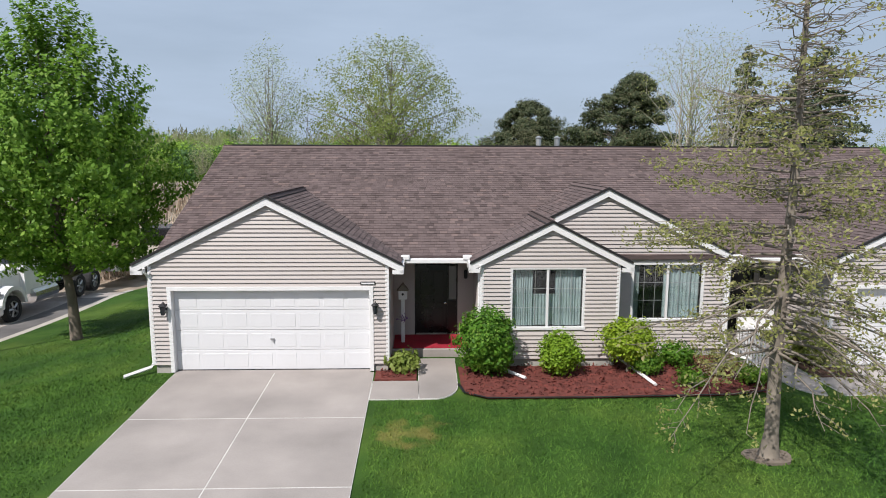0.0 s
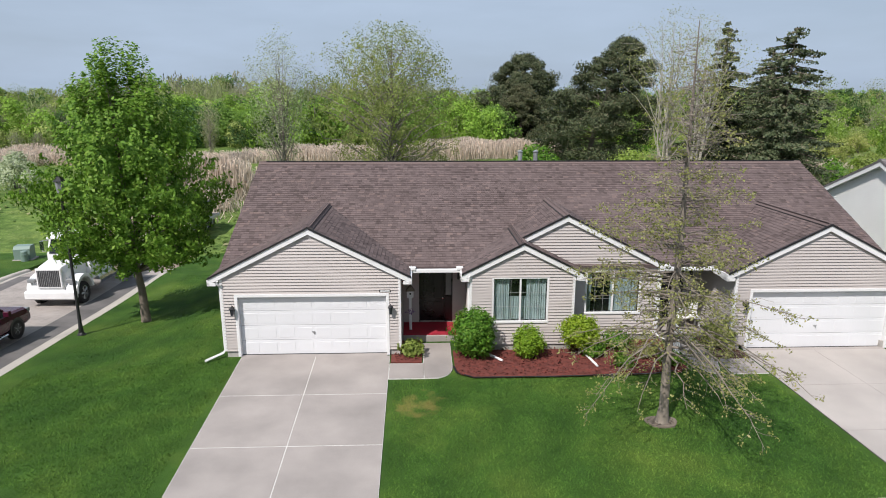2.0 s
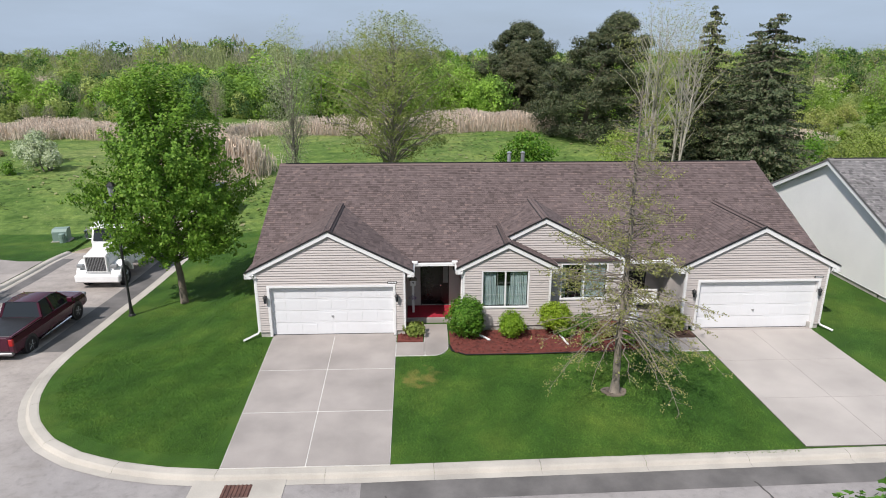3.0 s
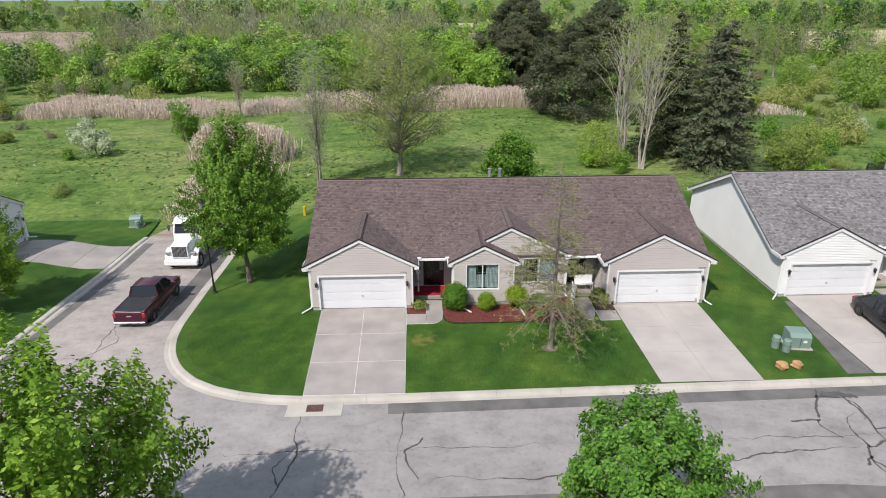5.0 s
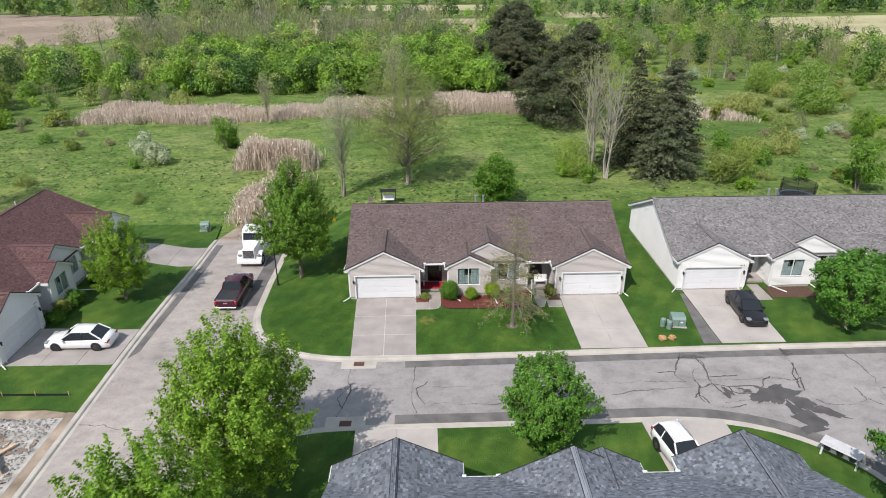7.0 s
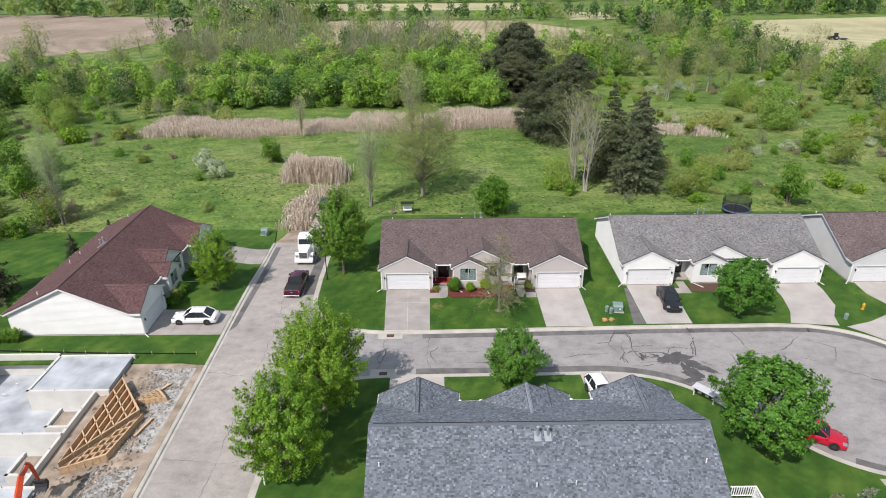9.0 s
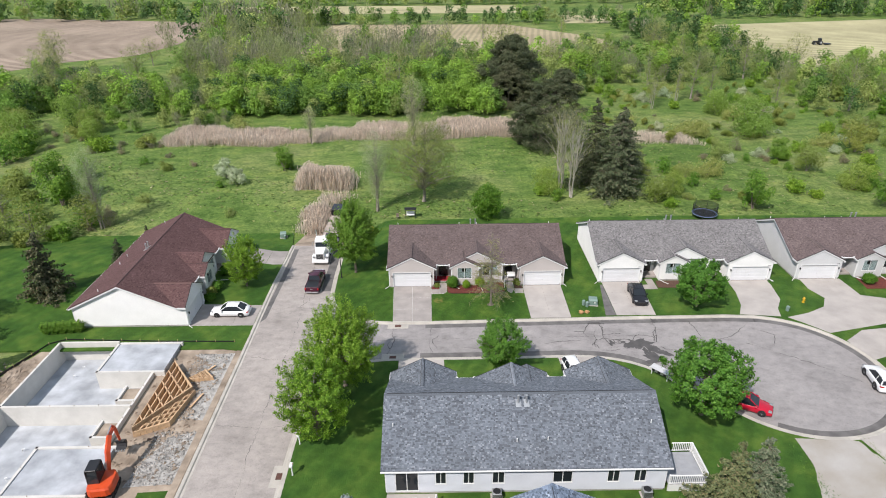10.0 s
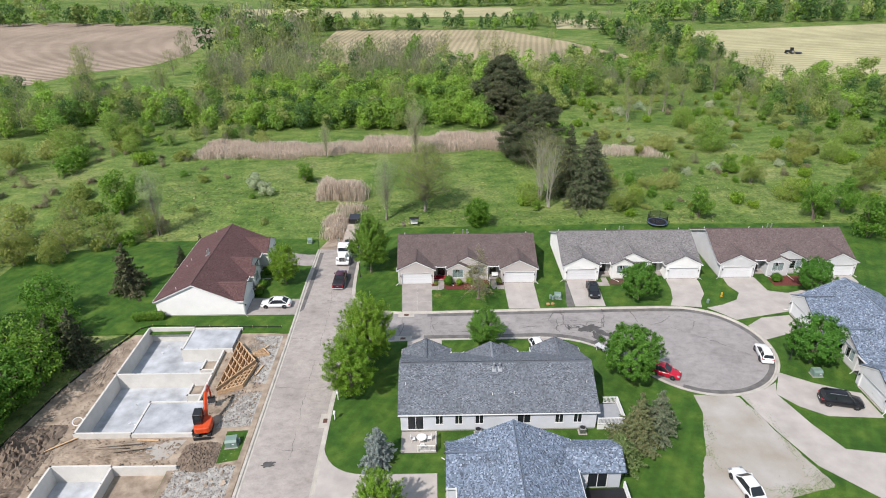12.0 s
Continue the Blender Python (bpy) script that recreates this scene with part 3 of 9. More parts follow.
def conifer_meshes(seed, height, radius, leaf, base=0.6, levels=30, per=9, size=0.28, dense=26, form=1.0, bark=None):
    """Trunk and crown of a spruce: uneven whorls of drooping boughs, each a flat spray with twigs to both sides."""
    rng = np.random.default_rng(seed)
    wood = Solid().tube([(0, 0, -0.1), (0, 0, height * 0.5), (0, 0, height * 0.97)], [height * 0.018, height * 0.011, 0.02], 8, False)
    cs, outs = [], []
    bias = rng.uniform(0, 6.28, 3)
    for i in range(levels):
        t = max((i + rng.uniform(-0.4, 0.4)) / levels, 0.0)
        z = base + (height - base) * t
        reach = radius * (1 - t) ** form * rng.uniform(0.72, 1.12) + 0.15
        for k in range(max(4, int(per * (1 - 0.5 * t)))):
            a = 2 * math.pi * (k + rng.uniform(-0.45, 0.45)) / per + i * 1.3
            L = reach * rng.uniform(0.5, 1.2) * (1 + 0.16 * math.sin(2 * a + bias[0] + 4 * t) + 0.12 * math.sin(3 * a + bias[1] - 7 * t))
            n = max(5, int(dense * L / radius))
            s = rng.uniform(0.10, 1, n) ** 0.75
            zz = z - 0.34 * L * s ** 1.4 + 0.16 * L * s ** 3
            side = rng.normal(size=n) * 0.17 * L * (1.12 - s)
            cs.append(np.stack([L * s * math.cos(a) - side * math.sin(a), L * s * math.sin(a) + side * math.cos(a), zz - np.abs(side) * 0.35 + rng.normal(size=n) * 0.07], axis=1))
            outs.append(np.tile([math.cos(a) * 0.6, math.sin(a) * 0.6, 0.75], (n, 1)))
            if k % 3 == 0:
                wood.tube([(0, 0, z), (L * 0.8 * math.cos(a), L * 0.8 * math.sin(a), z - 0.12 * L)], [height * 0.004, height * 0.0015], 4, False)
    cs, outs = np.concatenate(cs), np.concatenate(outs)
    return wood.mesh("trunk", bark or BARK, True), quad_mesh("crown", leaf_quads(rng, cs, size, 0.46, 0.1, outs, None, 3), leaf)


def pine_meshes(seed, height, base, radius, leaf, needles, size, lean=0.0, bare=0.25):
    """An old pine: a leaning trunk, limbs, and a broad dome of needle clumps that thins and browns towards the ground."""
    rng = np.random.default_rng(seed)
    wood = Solid()
    axis = lambda t: np.array([lean * t ** 1.3, 0.0, height * t])
    wood.tube([axis(t) - np.array([0, 0, 0.1]) * (t == 0) for t in (0, 0.2, 0.45, 0.7, 0.95)], [0.42, 0.34, 0.26, 0.16, 0.04], 9, False)
    cs, outs = [], []
    clumps = 260
    for k in range(clumps):
        t = 0.05 + 0.93 * rng.uniform() ** 0.85
        a = k * 2.4 + rng.uniform(0, 0.8)
        wide = radius * min(1.0, 0.62 + 1.2 * t) * max(1 - t ** 2.0, 0.02) ** 0.72 * (1 + 0.10 * math.sin(3 * a + 6 * t) + 0.07 * math.sin(2 * a - 11 * t))
        d = wide * rng.uniform(0.45, 1.08)
        c = axis(t) + np.array([d * math.cos(a), d * math.sin(a), -0.05 * d])
        if k % 2 == 0:
            branch(wood, rng, axis(max(t - 0.08, 0.03)), c, 0.07, 0.02, 4, 0.05)
        r = radius * rng.uniform(0.08, 0.23) * (1.1 - 0.45 * t)
        n = int(needles / clumps * rng.uniform(0.7, 1.3) * (bare + (1 - bare) * min(1.0, t * 2.6)))
        p = rng.normal(size=(n, 3))
        p /= np.linalg.norm(p, axis=1)[:, None]
        cs.append(c + p * (r * rng.uniform(0.30, 1.2, (n, 1)) ** 1.15) * np.array([1, 1, 0.62]))
        outs.append(p * 0.9 + np.array([math.cos(a) * 0.4, math.sin(a) * 0.4, 0.45]))
    return wood.mesh("trunk", BARK, True), quad_mesh("crown", leaf_quads(rng, np.concatenate(cs), size, 0.34, 0.2, np.concatenate(outs) * 0.8, None, 3), leaf)


def bush_tree_meshes(seed, height, base, radius, bark, leaf, leaves, size, clumps=26, stems=4):
    """A broad wild tree or large bush: several stems under a crown of rounded clumps."""
    rng = np.random.default_rng(seed)
    wood = Solid()
    for k in range(stems):
        a = k * 2.4
        branch(wood, rng, (0.2 * math.cos(a), 0.2 * math.sin(a), -0.1), (radius * 0.45 * math.cos(a), radius * 0.45 * math.sin(a), height * 0.72), 0.11, 0.03, 6, 0.03, 5)
    p, o = clump_crown(rng, leaves, height, base, radius, clumps, 0.36)
    p += rng.normal(size=p.shape) * 0.10
    return wood.mesh("trunk", bark, True), quad_mesh("crown", leaf_quads(rng, p, size, 0.75, 0.3, o * 1.2, None, 3), leaf)


def thicket_meshes(seed, height, radius, leaf, blobs, per, size):
    """A loose many-stemmed bush: several uneven crowns grown into one another."""
    rng = np.random.default_rng(seed)
    wood, cs, outs = Solid(), [], []
    for k in range(blobs):
        a, d = rng.uniform(0, 6.28), radius * rng.uniform(0.0, 0.75) * (k > 0)
        h, r = height * rng.uniform(0.45, 1.0) * (1 - 0.35 * d / radius), radius * rng.uniform(0.38, 0.62)
        mid = np.array([d * math.cos(a), d * math.sin(a), 0.0])
        p, o = clump_crown(rng, per, h, 0.05, r, 9, 0.46)
        cs.append(p + mid + rng.normal(size=p.shape) * 0.07 * r)
        outs.append(o)
        branch(wood, rng, (0, 0, -0.1), (mid[0], mid[1], h * 0.75), 0.05, 0.012, 4, 0.0, 3)
    return wood.mesh("trunk", BARK_GREY, True), quad_mesh("crown", leaf_quads(rng, np.concatenate(cs), size, 0.75, 0.3, np.concatenate(outs) * 1.2, None, 3), leaf)


def plant(name, meshes, at, label, category="tree", group="", rz=0.0, scale=1.0):
    ob = thing(name, label, category, group)
    ob.matrix_basis = pose(*at, 0, 0, rz) @ Matrix.Diagonal((scale, scale, scale, 1))
    for me in meshes:
        p = new(me.name.split(".")[0], me)
        p.parent = ob
    return ob


def pin_oak_meshes(seed, height, bark, leaf):
    """A young pin oak: a straight leader, level upper boughs, drooping lower ones, leaves in tufts along the twigs."""
    rng = np.random.default_rng(seed)
    wood = Solid()
    wood.tube([(0, 0, -.1), (0, 0, .08), (.02, 0, .5), (.0, .03, 2.0), (.05, .0, 5.0), (.03, .03, 8.0), (0, 0, height)], [.30, .18, .125, .11, .075, .04, .008], 10, False)
    tufts = []
    z = 2.0
    while z < height - .25:
        t = (z - 2.0) / (height - 2.0)
        reach = 3.5 * (1 - t) ** 1.0 * (0.78 + .32 * math.sin(z * 5.1)) + .25
        for k in range(3 if t < .8 else 2):
            a = rng.uniform(0, 6.283)
            L = reach * rng.uniform(.55, 1.1)
            droop = .62 * (1 - t) ** 3.5 - .05 - .22 * t
            pts = []
            for i in range(7):
                u = i / 6
                pts.append(np.array([L * u * math.cos(a), L * u * math.sin(a), z + .08 * L * u - droop * L * u * u]) + rng.normal(size=3) * .035 * (0 < i))
            r0 = .024 * (1 - t) + .008
            wood.tube(pts, [r0 * (1 - .85 * i / 6) for i in range(7)], 5, False)
            n = int(L / .15)
            for j in range(n):
                u = rng.uniform(.18, 1.0)
                i = min(int(u * 6), 5)
                base = pts[i] + (pts[i + 1] - pts[i]) * (u * 6 - i)
                b = a + rng.choice([-1, 1]) * rng.uniform(.4, 1.2)
                ell = rng.uniform(.25, .75) * (1.15 - .5 * u)
                tip = base + np.array([ell * math.cos(b), ell * math.sin(b), rng.uniform(-.28, .16) * ell - .25 * ell * (1 - t) ** 3])
                wood.tube([base, (base + tip) / 2 + rng.normal(size=3) * .04, tip], [.006, .0045, .0025], 3, False)
                if rng.uniform() < (.72 if t < .12 else .9 if t < .5 else .35):
                    for q in (.55, .8, 1.0):
                        c = base + (tip - base) * q
                        m = int(rng.integers(2, 7))
                        tufts.append(c + rng.normal(size=(m, 3)) * np.array([.06, .06, .045]))
        z += rng.uniform(.08, .16)
    c = np.concatenate(tufts)
    return wood.mesh("trunk", bark, True), quad_mesh("crown", leaf_quads(rng, c, .037, .55, .3), leaf)


# ---- ground, roads, lawns ----
ROAD_Z, LAWN_Z, GROUND_Z = -0.15, -0.03, -0.19


def arc(cx, cy, r, a0, a1, n):
    return [(cx + r * math.cos(radians(a0 + (a1 - a0) * i / n)), cy + r * math.sin(radians(a0 + (a1 - a0) * i / n))) for i in range(n + 1)]


def bez(p0, p1, p2, n=8):
    return [tuple((1 - t) ** 2 * a + 2 * t * (1 - t) * b + t * t * c for a, b, c in zip(p0, p1, p2)) for t in (i / n for i in range(n + 1))]


# the east edge of the paving, from the south end, round the close, to the north end
EDGE = [(-14.9, -60.0), (-14.75, -21.5)]
EDGE += [(-14.75, -12.0)] + bez((-14.5, -6.5), (-13.8, 0.9), (-6.3, 1.0), 8)
EDGE += [(0.0, 1.05), (9.0, 1.1)] + bez((13.5, 1.2), (21.0, 1.1), (23.6, -3.6), 8)
EDGE += [(25.0, -6.6)] + arc(36.0, -1.7, 10.4, 213, 430, 34)
EDGE += [(37.5, 8.65), (34.0, 8.9), (20.0, 8.75), (8.0, 8.5), (-3.0, 8.25)] + bez((-6.8, 8.25), (-14.6, 8.6), (-15.3, 16.4), 9)
EDGE += [(-15.6, 22.0), (-15.8, 33.0)]
WEST = [(-23.8, 33.0), (-23.7, 20.0), (-23.2, 8.0), (-23.1, 0.0), (-22.95, -20.0), (-22.6, -60.0)]


def polyline_offset(pts, d):
    out = []
    for i, p in enumerate(pts):
        a, b = Vector(pts[max(i - 1, 0)]), Vector(pts[min(i + 1, len(pts) - 1)])
        t = (b - a).normalized()
        out.append((p[0] + t.y * d, p[1] - t.x * d))
    return out


def resample(pts, step):
    out, left = [pts[0]], step
    for a, b in zip(pts, pts[1:]):
        a, b = Vector(a), Vector(b)
        L = (b - a).length
        pos = left
        while pos < L:
            out.append(tuple(a + (b - a) * (pos / L)))
            pos += step
        left = pos - L
    out.append(pts[-1])
    return out


def fan(solid, pts, z0, z1):
    """A plate over an outline that may be hollow: triangulated."""
    bm = bmesh.new()
    vs = [bm.verts.new((x, y, z1)) for x, y in pts]
    f = bm.faces.new(vs)
    f.normal_update()
    if f.calc_area() and f.normal.z < 0:
        f.normal_flip()
    bmesh.ops.triangulate(bm, faces=bm.faces[:])
    bm.verts.index_update()
    n = len(solid.v)
    solid.v.extend(tuple(v.co) for v in bm.verts)
    for t in bm.faces:
        solid.f.append(tuple(n + v.index for v in t.verts))
    bm.free()
    k = len(pts)
    if z0 < z1:
        m = len(solid.v)
        solid.v.extend((x, y, z0) for x, y in pts)
        for i in range(k):
            solid.f.append((n + i, m + i, m + (i + 1) % k, n + (i + 1) % k))
    return solid


def ground_height(x, y):
    """Gentle swells in the meadow, level round the houses and the fields."""
    away = np.clip((y - 40) / 25, 0, 1) * np.clip((150 - y) / 40, 0, 1)
    return GROUND_Z + away * (0.35 * np.sin(x * 0.07 + 1) * np.sin(y * 0.09) + 0.25 * np.sin(x * 0.19 + y * 0.13))


def smooth_step(v):
    v = np.clip(v, 0, 1)
    return v * v * (3 - 2 * v)


def land_drop(x, y):
    """How far the land lies below the main house: the street falls northward to a wet dip, and the meadow lies lower."""
    west = smooth_step((-8.5 - x) / 4.5)
    street = 1.1 * smooth_step((y - 6) / 24) + 0.5 * smooth_step((y - 30) / 8) - 0.75 * smooth_step((y - 41) / 12)
    level = 1 - 0.85 * smooth_step((-25 - x) / 5) * (1 - smooth_step((y - 28) / 8))
    return (1 - west) * 0.85 * smooth_step((y - 31) / 10) + west * level * street


PITS = ((-44.4, -31.6, -17.9, 4.1), (-44.4, -31.6, -44.5, -23.0))
gx = np.unique(np.concatenate([[-4000, -2000, -900, -450, -44.4, -31.6], np.arange(-300, 301, 5.0), np.arange(-32, -4, 1.0), [450, 900, 2000, 4000]]))
gy = np.unique(np.concatenate([[-3000, -800, -250, -44.5, -23.0, -17.9, 4.1], np.arange(-110, 40, 10.0), np.arange(5, 47, 2.0), np.arange(40, 200, 4.0), np.arange(200, 420, 20.0), [500, 700, 1000, 1600, 2600, 4500]]))
GX, GY = np.meshgrid(gx, gy)
gv = np.stack([GX.ravel(), GY.ravel(), ground_height(GX, GY).ravel()], axis=1)
W = len(gx)
ground_solid = Solid()
ground_solid.v = [tuple(p) for p in gv.tolist()]
ground_solid.f = [(j * W + i, j * W + i + 1, (j + 1) * W + i + 1, (j + 1) * W + i) for j in range(len(gy) - 1) for i in range(W - 1)
                  if not any(a <= gx[i] < b and c <= gy[j] < d for a, b, c, d in PITS)]
single("ground", ground_solid, MEADOW, "rough green spring meadow with dandelions and paler patches", "ground", kind="structure", smooth=True)

single("road", fan(Solid(), EDGE + WEST, ROAD_Z, ROAD_Z), ASPHALT, "aged pale grey asphalt street with a turning circle", "road", kind="structure")
CURB_OUT = polyline_offset(EDGE, 0.32)
single("lawn_east", fan(Solid(), CURB_OUT + [(-15.4, 37.0), (-10.0, 41.5), (40.0, 42.0), (92.0, 41.0), (92.0, -60.0)], GROUND_Z, LAWN_Z), LAWN, "close-mown green lawn with faint mowing stripes", "lawn", kind="structure")
single("lawn_west", fan(Solid(), [(-23.47, 3.4), (-23.52, 8.0), (-24.02, 20.0), (-24.12, 33.5), (-25.0, 38.4), (-60.0, 38.0), (-78.0, 30.0), (-78.0, 3.4)], GROUND_Z, LAWN_Z), LAWN, "close-mown green lawn beside the maroon-roofed house", "lawn", kind="structure")

# dark strips of newer asphalt along the edges
def strip(solid, pts, d0, d1, z, i0=0, i1=None):
    a, b = polyline_offset(pts, d0)[i0:i1], polyline_offset(pts, d1)[i0:i1]
    for p, q, r, s in zip(a, a[1:], b[1:], b):
        solid.face((*p, z), (*q, z), (*r, z), (*s, z))
    return solid


EDGE_F = resample(EDGE, 1.0)
def along(x0, y0, x1, y1):
    i = min(range(len(EDGE_F)), key=lambda k: (EDGE_F[k][0] - x0) ** 2 + (EDGE_F[k][1] - y0) ** 2)
    j = min(range(len(EDGE_F)), key=lambda k: (EDGE_F[k][0] - x1) ** 2 + (EDGE_F[k][1] - y1) ** 2)
    return EDGE_F[i:j + 1]


single("asphalt_patch", strip(Solid(), along(37, 8.6, -3.2, 8.3), -0.27, -1.05, ROAD_Z + 0.004), PATCH, "darker patched asphalt strip beside the curb", "road patch", kind="structure")
single("asphalt_patch", strip(Solid(), along(-3.0, 1.0, 24.0, -4.5), -0.27, -1.15, ROAD_Z + 0.004), PATCH, "darker patched asphalt strip beside the curb", "road patch", kind="structure")
single("asphalt_patch", strip(Solid(), along(31, -11.0, 37, 8.6), -0.27, -1.0, ROAD_Z + 0.004), PATCH, "darker patched asphalt strip beside the curb", "road patch", kind="structure")
single("asphalt_patch", strip(Solid(), along(-15.4, 17.5, -15.75, 31.5), -0.27, -1.5, ROAD_Z + 0.004), PATCH, "darker patched asphalt strip beside the curb", "road patch", kind="structure")
patch = Solid().face((-23.5, 31.5, ROAD_Z + .004), (-22.98, 9, ROAD_Z + .004), (-22.45, 10, ROAD_Z + .004), (-22.75, 31.5, ROAD_Z + .004))
single("asphalt_patch", patch, PATCH, "darker patched asphalt strip beside the curb", "road patch", kind="structure")

# cracks
rng0 = np.random.default_rng(7)
cracks = Solid()


def crack(pts, w=0.05, wob=0.11):
    """A wandering crack: long swings, short kinks, and a width that swells and pinches."""
    fine = [Vector(p) for p in resample(pts, 0.14)]
    ph, line, kink = rng0.uniform(0, 6.28, 4), [], Vector((0, 0))
    for i, p in enumerate(fine):
        kink = kink * 0.82 + Vector((rng0.normal(), rng0.normal())) * 0.035
        u = i * 0.14
        d = (fine[min(i + 1, len(fine) - 1)] - fine[max(i - 1, 0)]).normalized()
        line.append(p + kink + Vector((-d.y, d.x)) * wob * (0.45 * math.sin(1.3 * u + ph[0]) + 0.25 * math.sin(3.1 * u + ph[1])))
    for i, (a, b) in enumerate(zip(line, line[1:])):
        n = Vector((-(b - a).y, (b - a).x)).normalized() * w * max(0.25, 0.8 + 0.6 * math.sin(0.9 * i * 0.14 + ph[2]) + 0.25 * rng0.normal())
        cracks.face((*(a - n), ROAD_Z + .008), (*(b - n), ROAD_Z + .008), (*(b + n), ROAD_Z + .008), (*(a + n), ROAD_Z + .008))


for c in ([(-6.6, 7.6), (-6.3, 5), (-6.9, 2)], [(-2.0, 7.4), (-2.2, 4.2), (-2.0, 2.0)], [(-0.8, 3.2), (3, 3.0), (6, 3.3)], [(8, 7.6), (8.5, 5.5), (8, 3)],
          [(14.8, 6.1), (16.2, 6.2), (16.0, 5.9), (16.4, 4.9)], [(17.2, 8.3), (16.9, 7.7), (16.2, 6.2)], [(16.9, 7.7), (17.6, 7.6), (18.2, 7.5)], [(18.2, 8.2), (18.2, 7.5), (18.1, 6.0), (18.0, 4.7)], [(18.2, 7.4), (18.5, 6.6), (18.2, 6.0)],
          [(17.8, 6.5), (17.35, 6.2), (17.05, 4.9), (17.1, 4.4), (18.0, 4.7)], [(17.1, 4.4), (16.7, 3.5), (16.6, 2.8)], [(16.7, 3.5), (17.0, 3.15), (17.0, 2.6)], [(16.8, 3.7), (16.3, 3.2)], [(18.0, 4.7), (19.0, 4.3), (21.0, 4.3)],
          [(19.0, 4.3), (19.1, 3.7), (19.4, 3.6), (21.0, 3.55)], [(18.0, 4.7), (18.2, 3.85), (18.5, 3.55), (19.0, 3.5)], [(19.4, 4.2), (19.5, 3.7)], [(17.7, 2.2), (18.6, 2.3), (19.3, 2.4)], [(18.0, 5.5), (20.1, 5.45)], [(21.2, 4.2), (21.6, 4.9), (22.4, 5.2)],
          [(24.9, 8.3), (24.6, 7.1), (24.4, 5.4), (24.0, 3.7)], [(24.7, 7.0), (24.1, 5.4), (23.7, 4.0)], [(22.4, 5.2), (23.6, 4.7), (24.3, 5.1)], [(24.0, 2.8), (24.6, 2.3), (25.8, 2.1), (27.5, 2.75), (27.5, 4.0)], [(27.5, 2.75), (28.1, 2.1)], [(23.4, 1.6), (24.3, 1.2), (25.3, 0.8)],
          [(18.1, 2.7), (19.9, 2.8)], [(11, 3.8), (14, 4.2), (16.4, 4.2)], [(-1.2, 5.6), (-1.9, 4.6), (-1.4, 3.2)], [(-6.4, 5.2), (-7.2, 4.0), (-6.6, 3.0)],
          [(29, 8), (29.5, 5), (28.6, 3)], [(29, 3.8), (33, 4.6), (36, 7.5), (36.4, 8.6)], [(34, 3.4), (38, 0.5), (41, -2), (43, -4)], [(36, 6.4), (38, 4.8), (37, 2.6)],
          [(-23, 12), (-19.8, 12.8), (-15.6, 12.2)], [(-20, 11), (-18, 14.5), (-19, 17)], [(-23, 2), (-19, 1.2), (-14.5, 2.2)], [(-22.6, -9), (-18, -9.6), (-14.8, -9.0)],
          [(-22.6, -20), (-18, -20.4), (-15, -19.6)], [(-19.2, 32), (-19.2, 20), (-18.2, 8), (-18.5, -6), (-18.2, -22)], [(-15, 4.5), (-9, 4.8), (0, 4.9), (12, 5.0), (24, 5.1)]):
    crack(c, 0.036 if 14 < c[0][0] < 29 else 0.013 if c[0][0] < -14 else 0.028)
single("crack", cracks, TAR, "dark tar-filled cracks across the asphalt", "crack", kind="structure")

stain = Solid()
rs = np.random.default_rng(3)
for ax, ay, bx, by, n, r in ((20.9, 2.7, 22.0, 3.6, 14, .55), (21.2, 3.9, 24.3, 1.4, 20, .42), (22.2, 1.9, 22.8, 0.5, 13, .55), (21.8, -0.2, 22.8, 0.1, 10, .36), (18.3, 4.0, 18.6, 3.3, 4, .22), (17.4, 7.7, 18.1, 7.6, 5, .24), (18.2, 7.8, 18.5, 7.5, 3, .22), (24.7, 8.3, 25.2, 8.1, 3, .28), (18.7, 3.9, 19.0, 3.5, 3, .28), (19.6, 4.0, 20.8, 3.7, 4, .20), (-20.8, -22.6, -20.0, -22.5, 5, .45)):
    for k in range(n):
        f = rs.uniform()
        cx, cy = ax + (bx - ax) * f + rs.normal() * r * .5, ay + (by - ay) * f + rs.normal() * r * .5
        ph, tilt, size = rs.uniform(0, 6.28, 3), math.atan2(by - ay, bx - ax) + rs.normal() * .3, r * rs.uniform(.35, 1.0)
        pts = []
        for i in range(24):
            a = i / 24 * 6.2832
            k2 = size * (1 + .16 * math.sin(3 * a + ph[0]) + .13 * math.sin(5 * a + ph[1]) + .10 * math.sin(9 * a + ph[2]))
            u, w = 1.7 * k2 * math.cos(a), .7 * k2 * math.sin(a)
            pts.append((cx + u * math.cos(tilt) - w * math.sin(tilt), cy + u * math.sin(tilt) + w * math.cos(tilt)))
        z = ROAD_Z + .009 + .0004 * len(stain.v) / 24
        fan(stain, pts, z, z)
single("road_stain", stain, SPILL, "dark spilled tar patch on the asphalt", "stain", kind="structure")

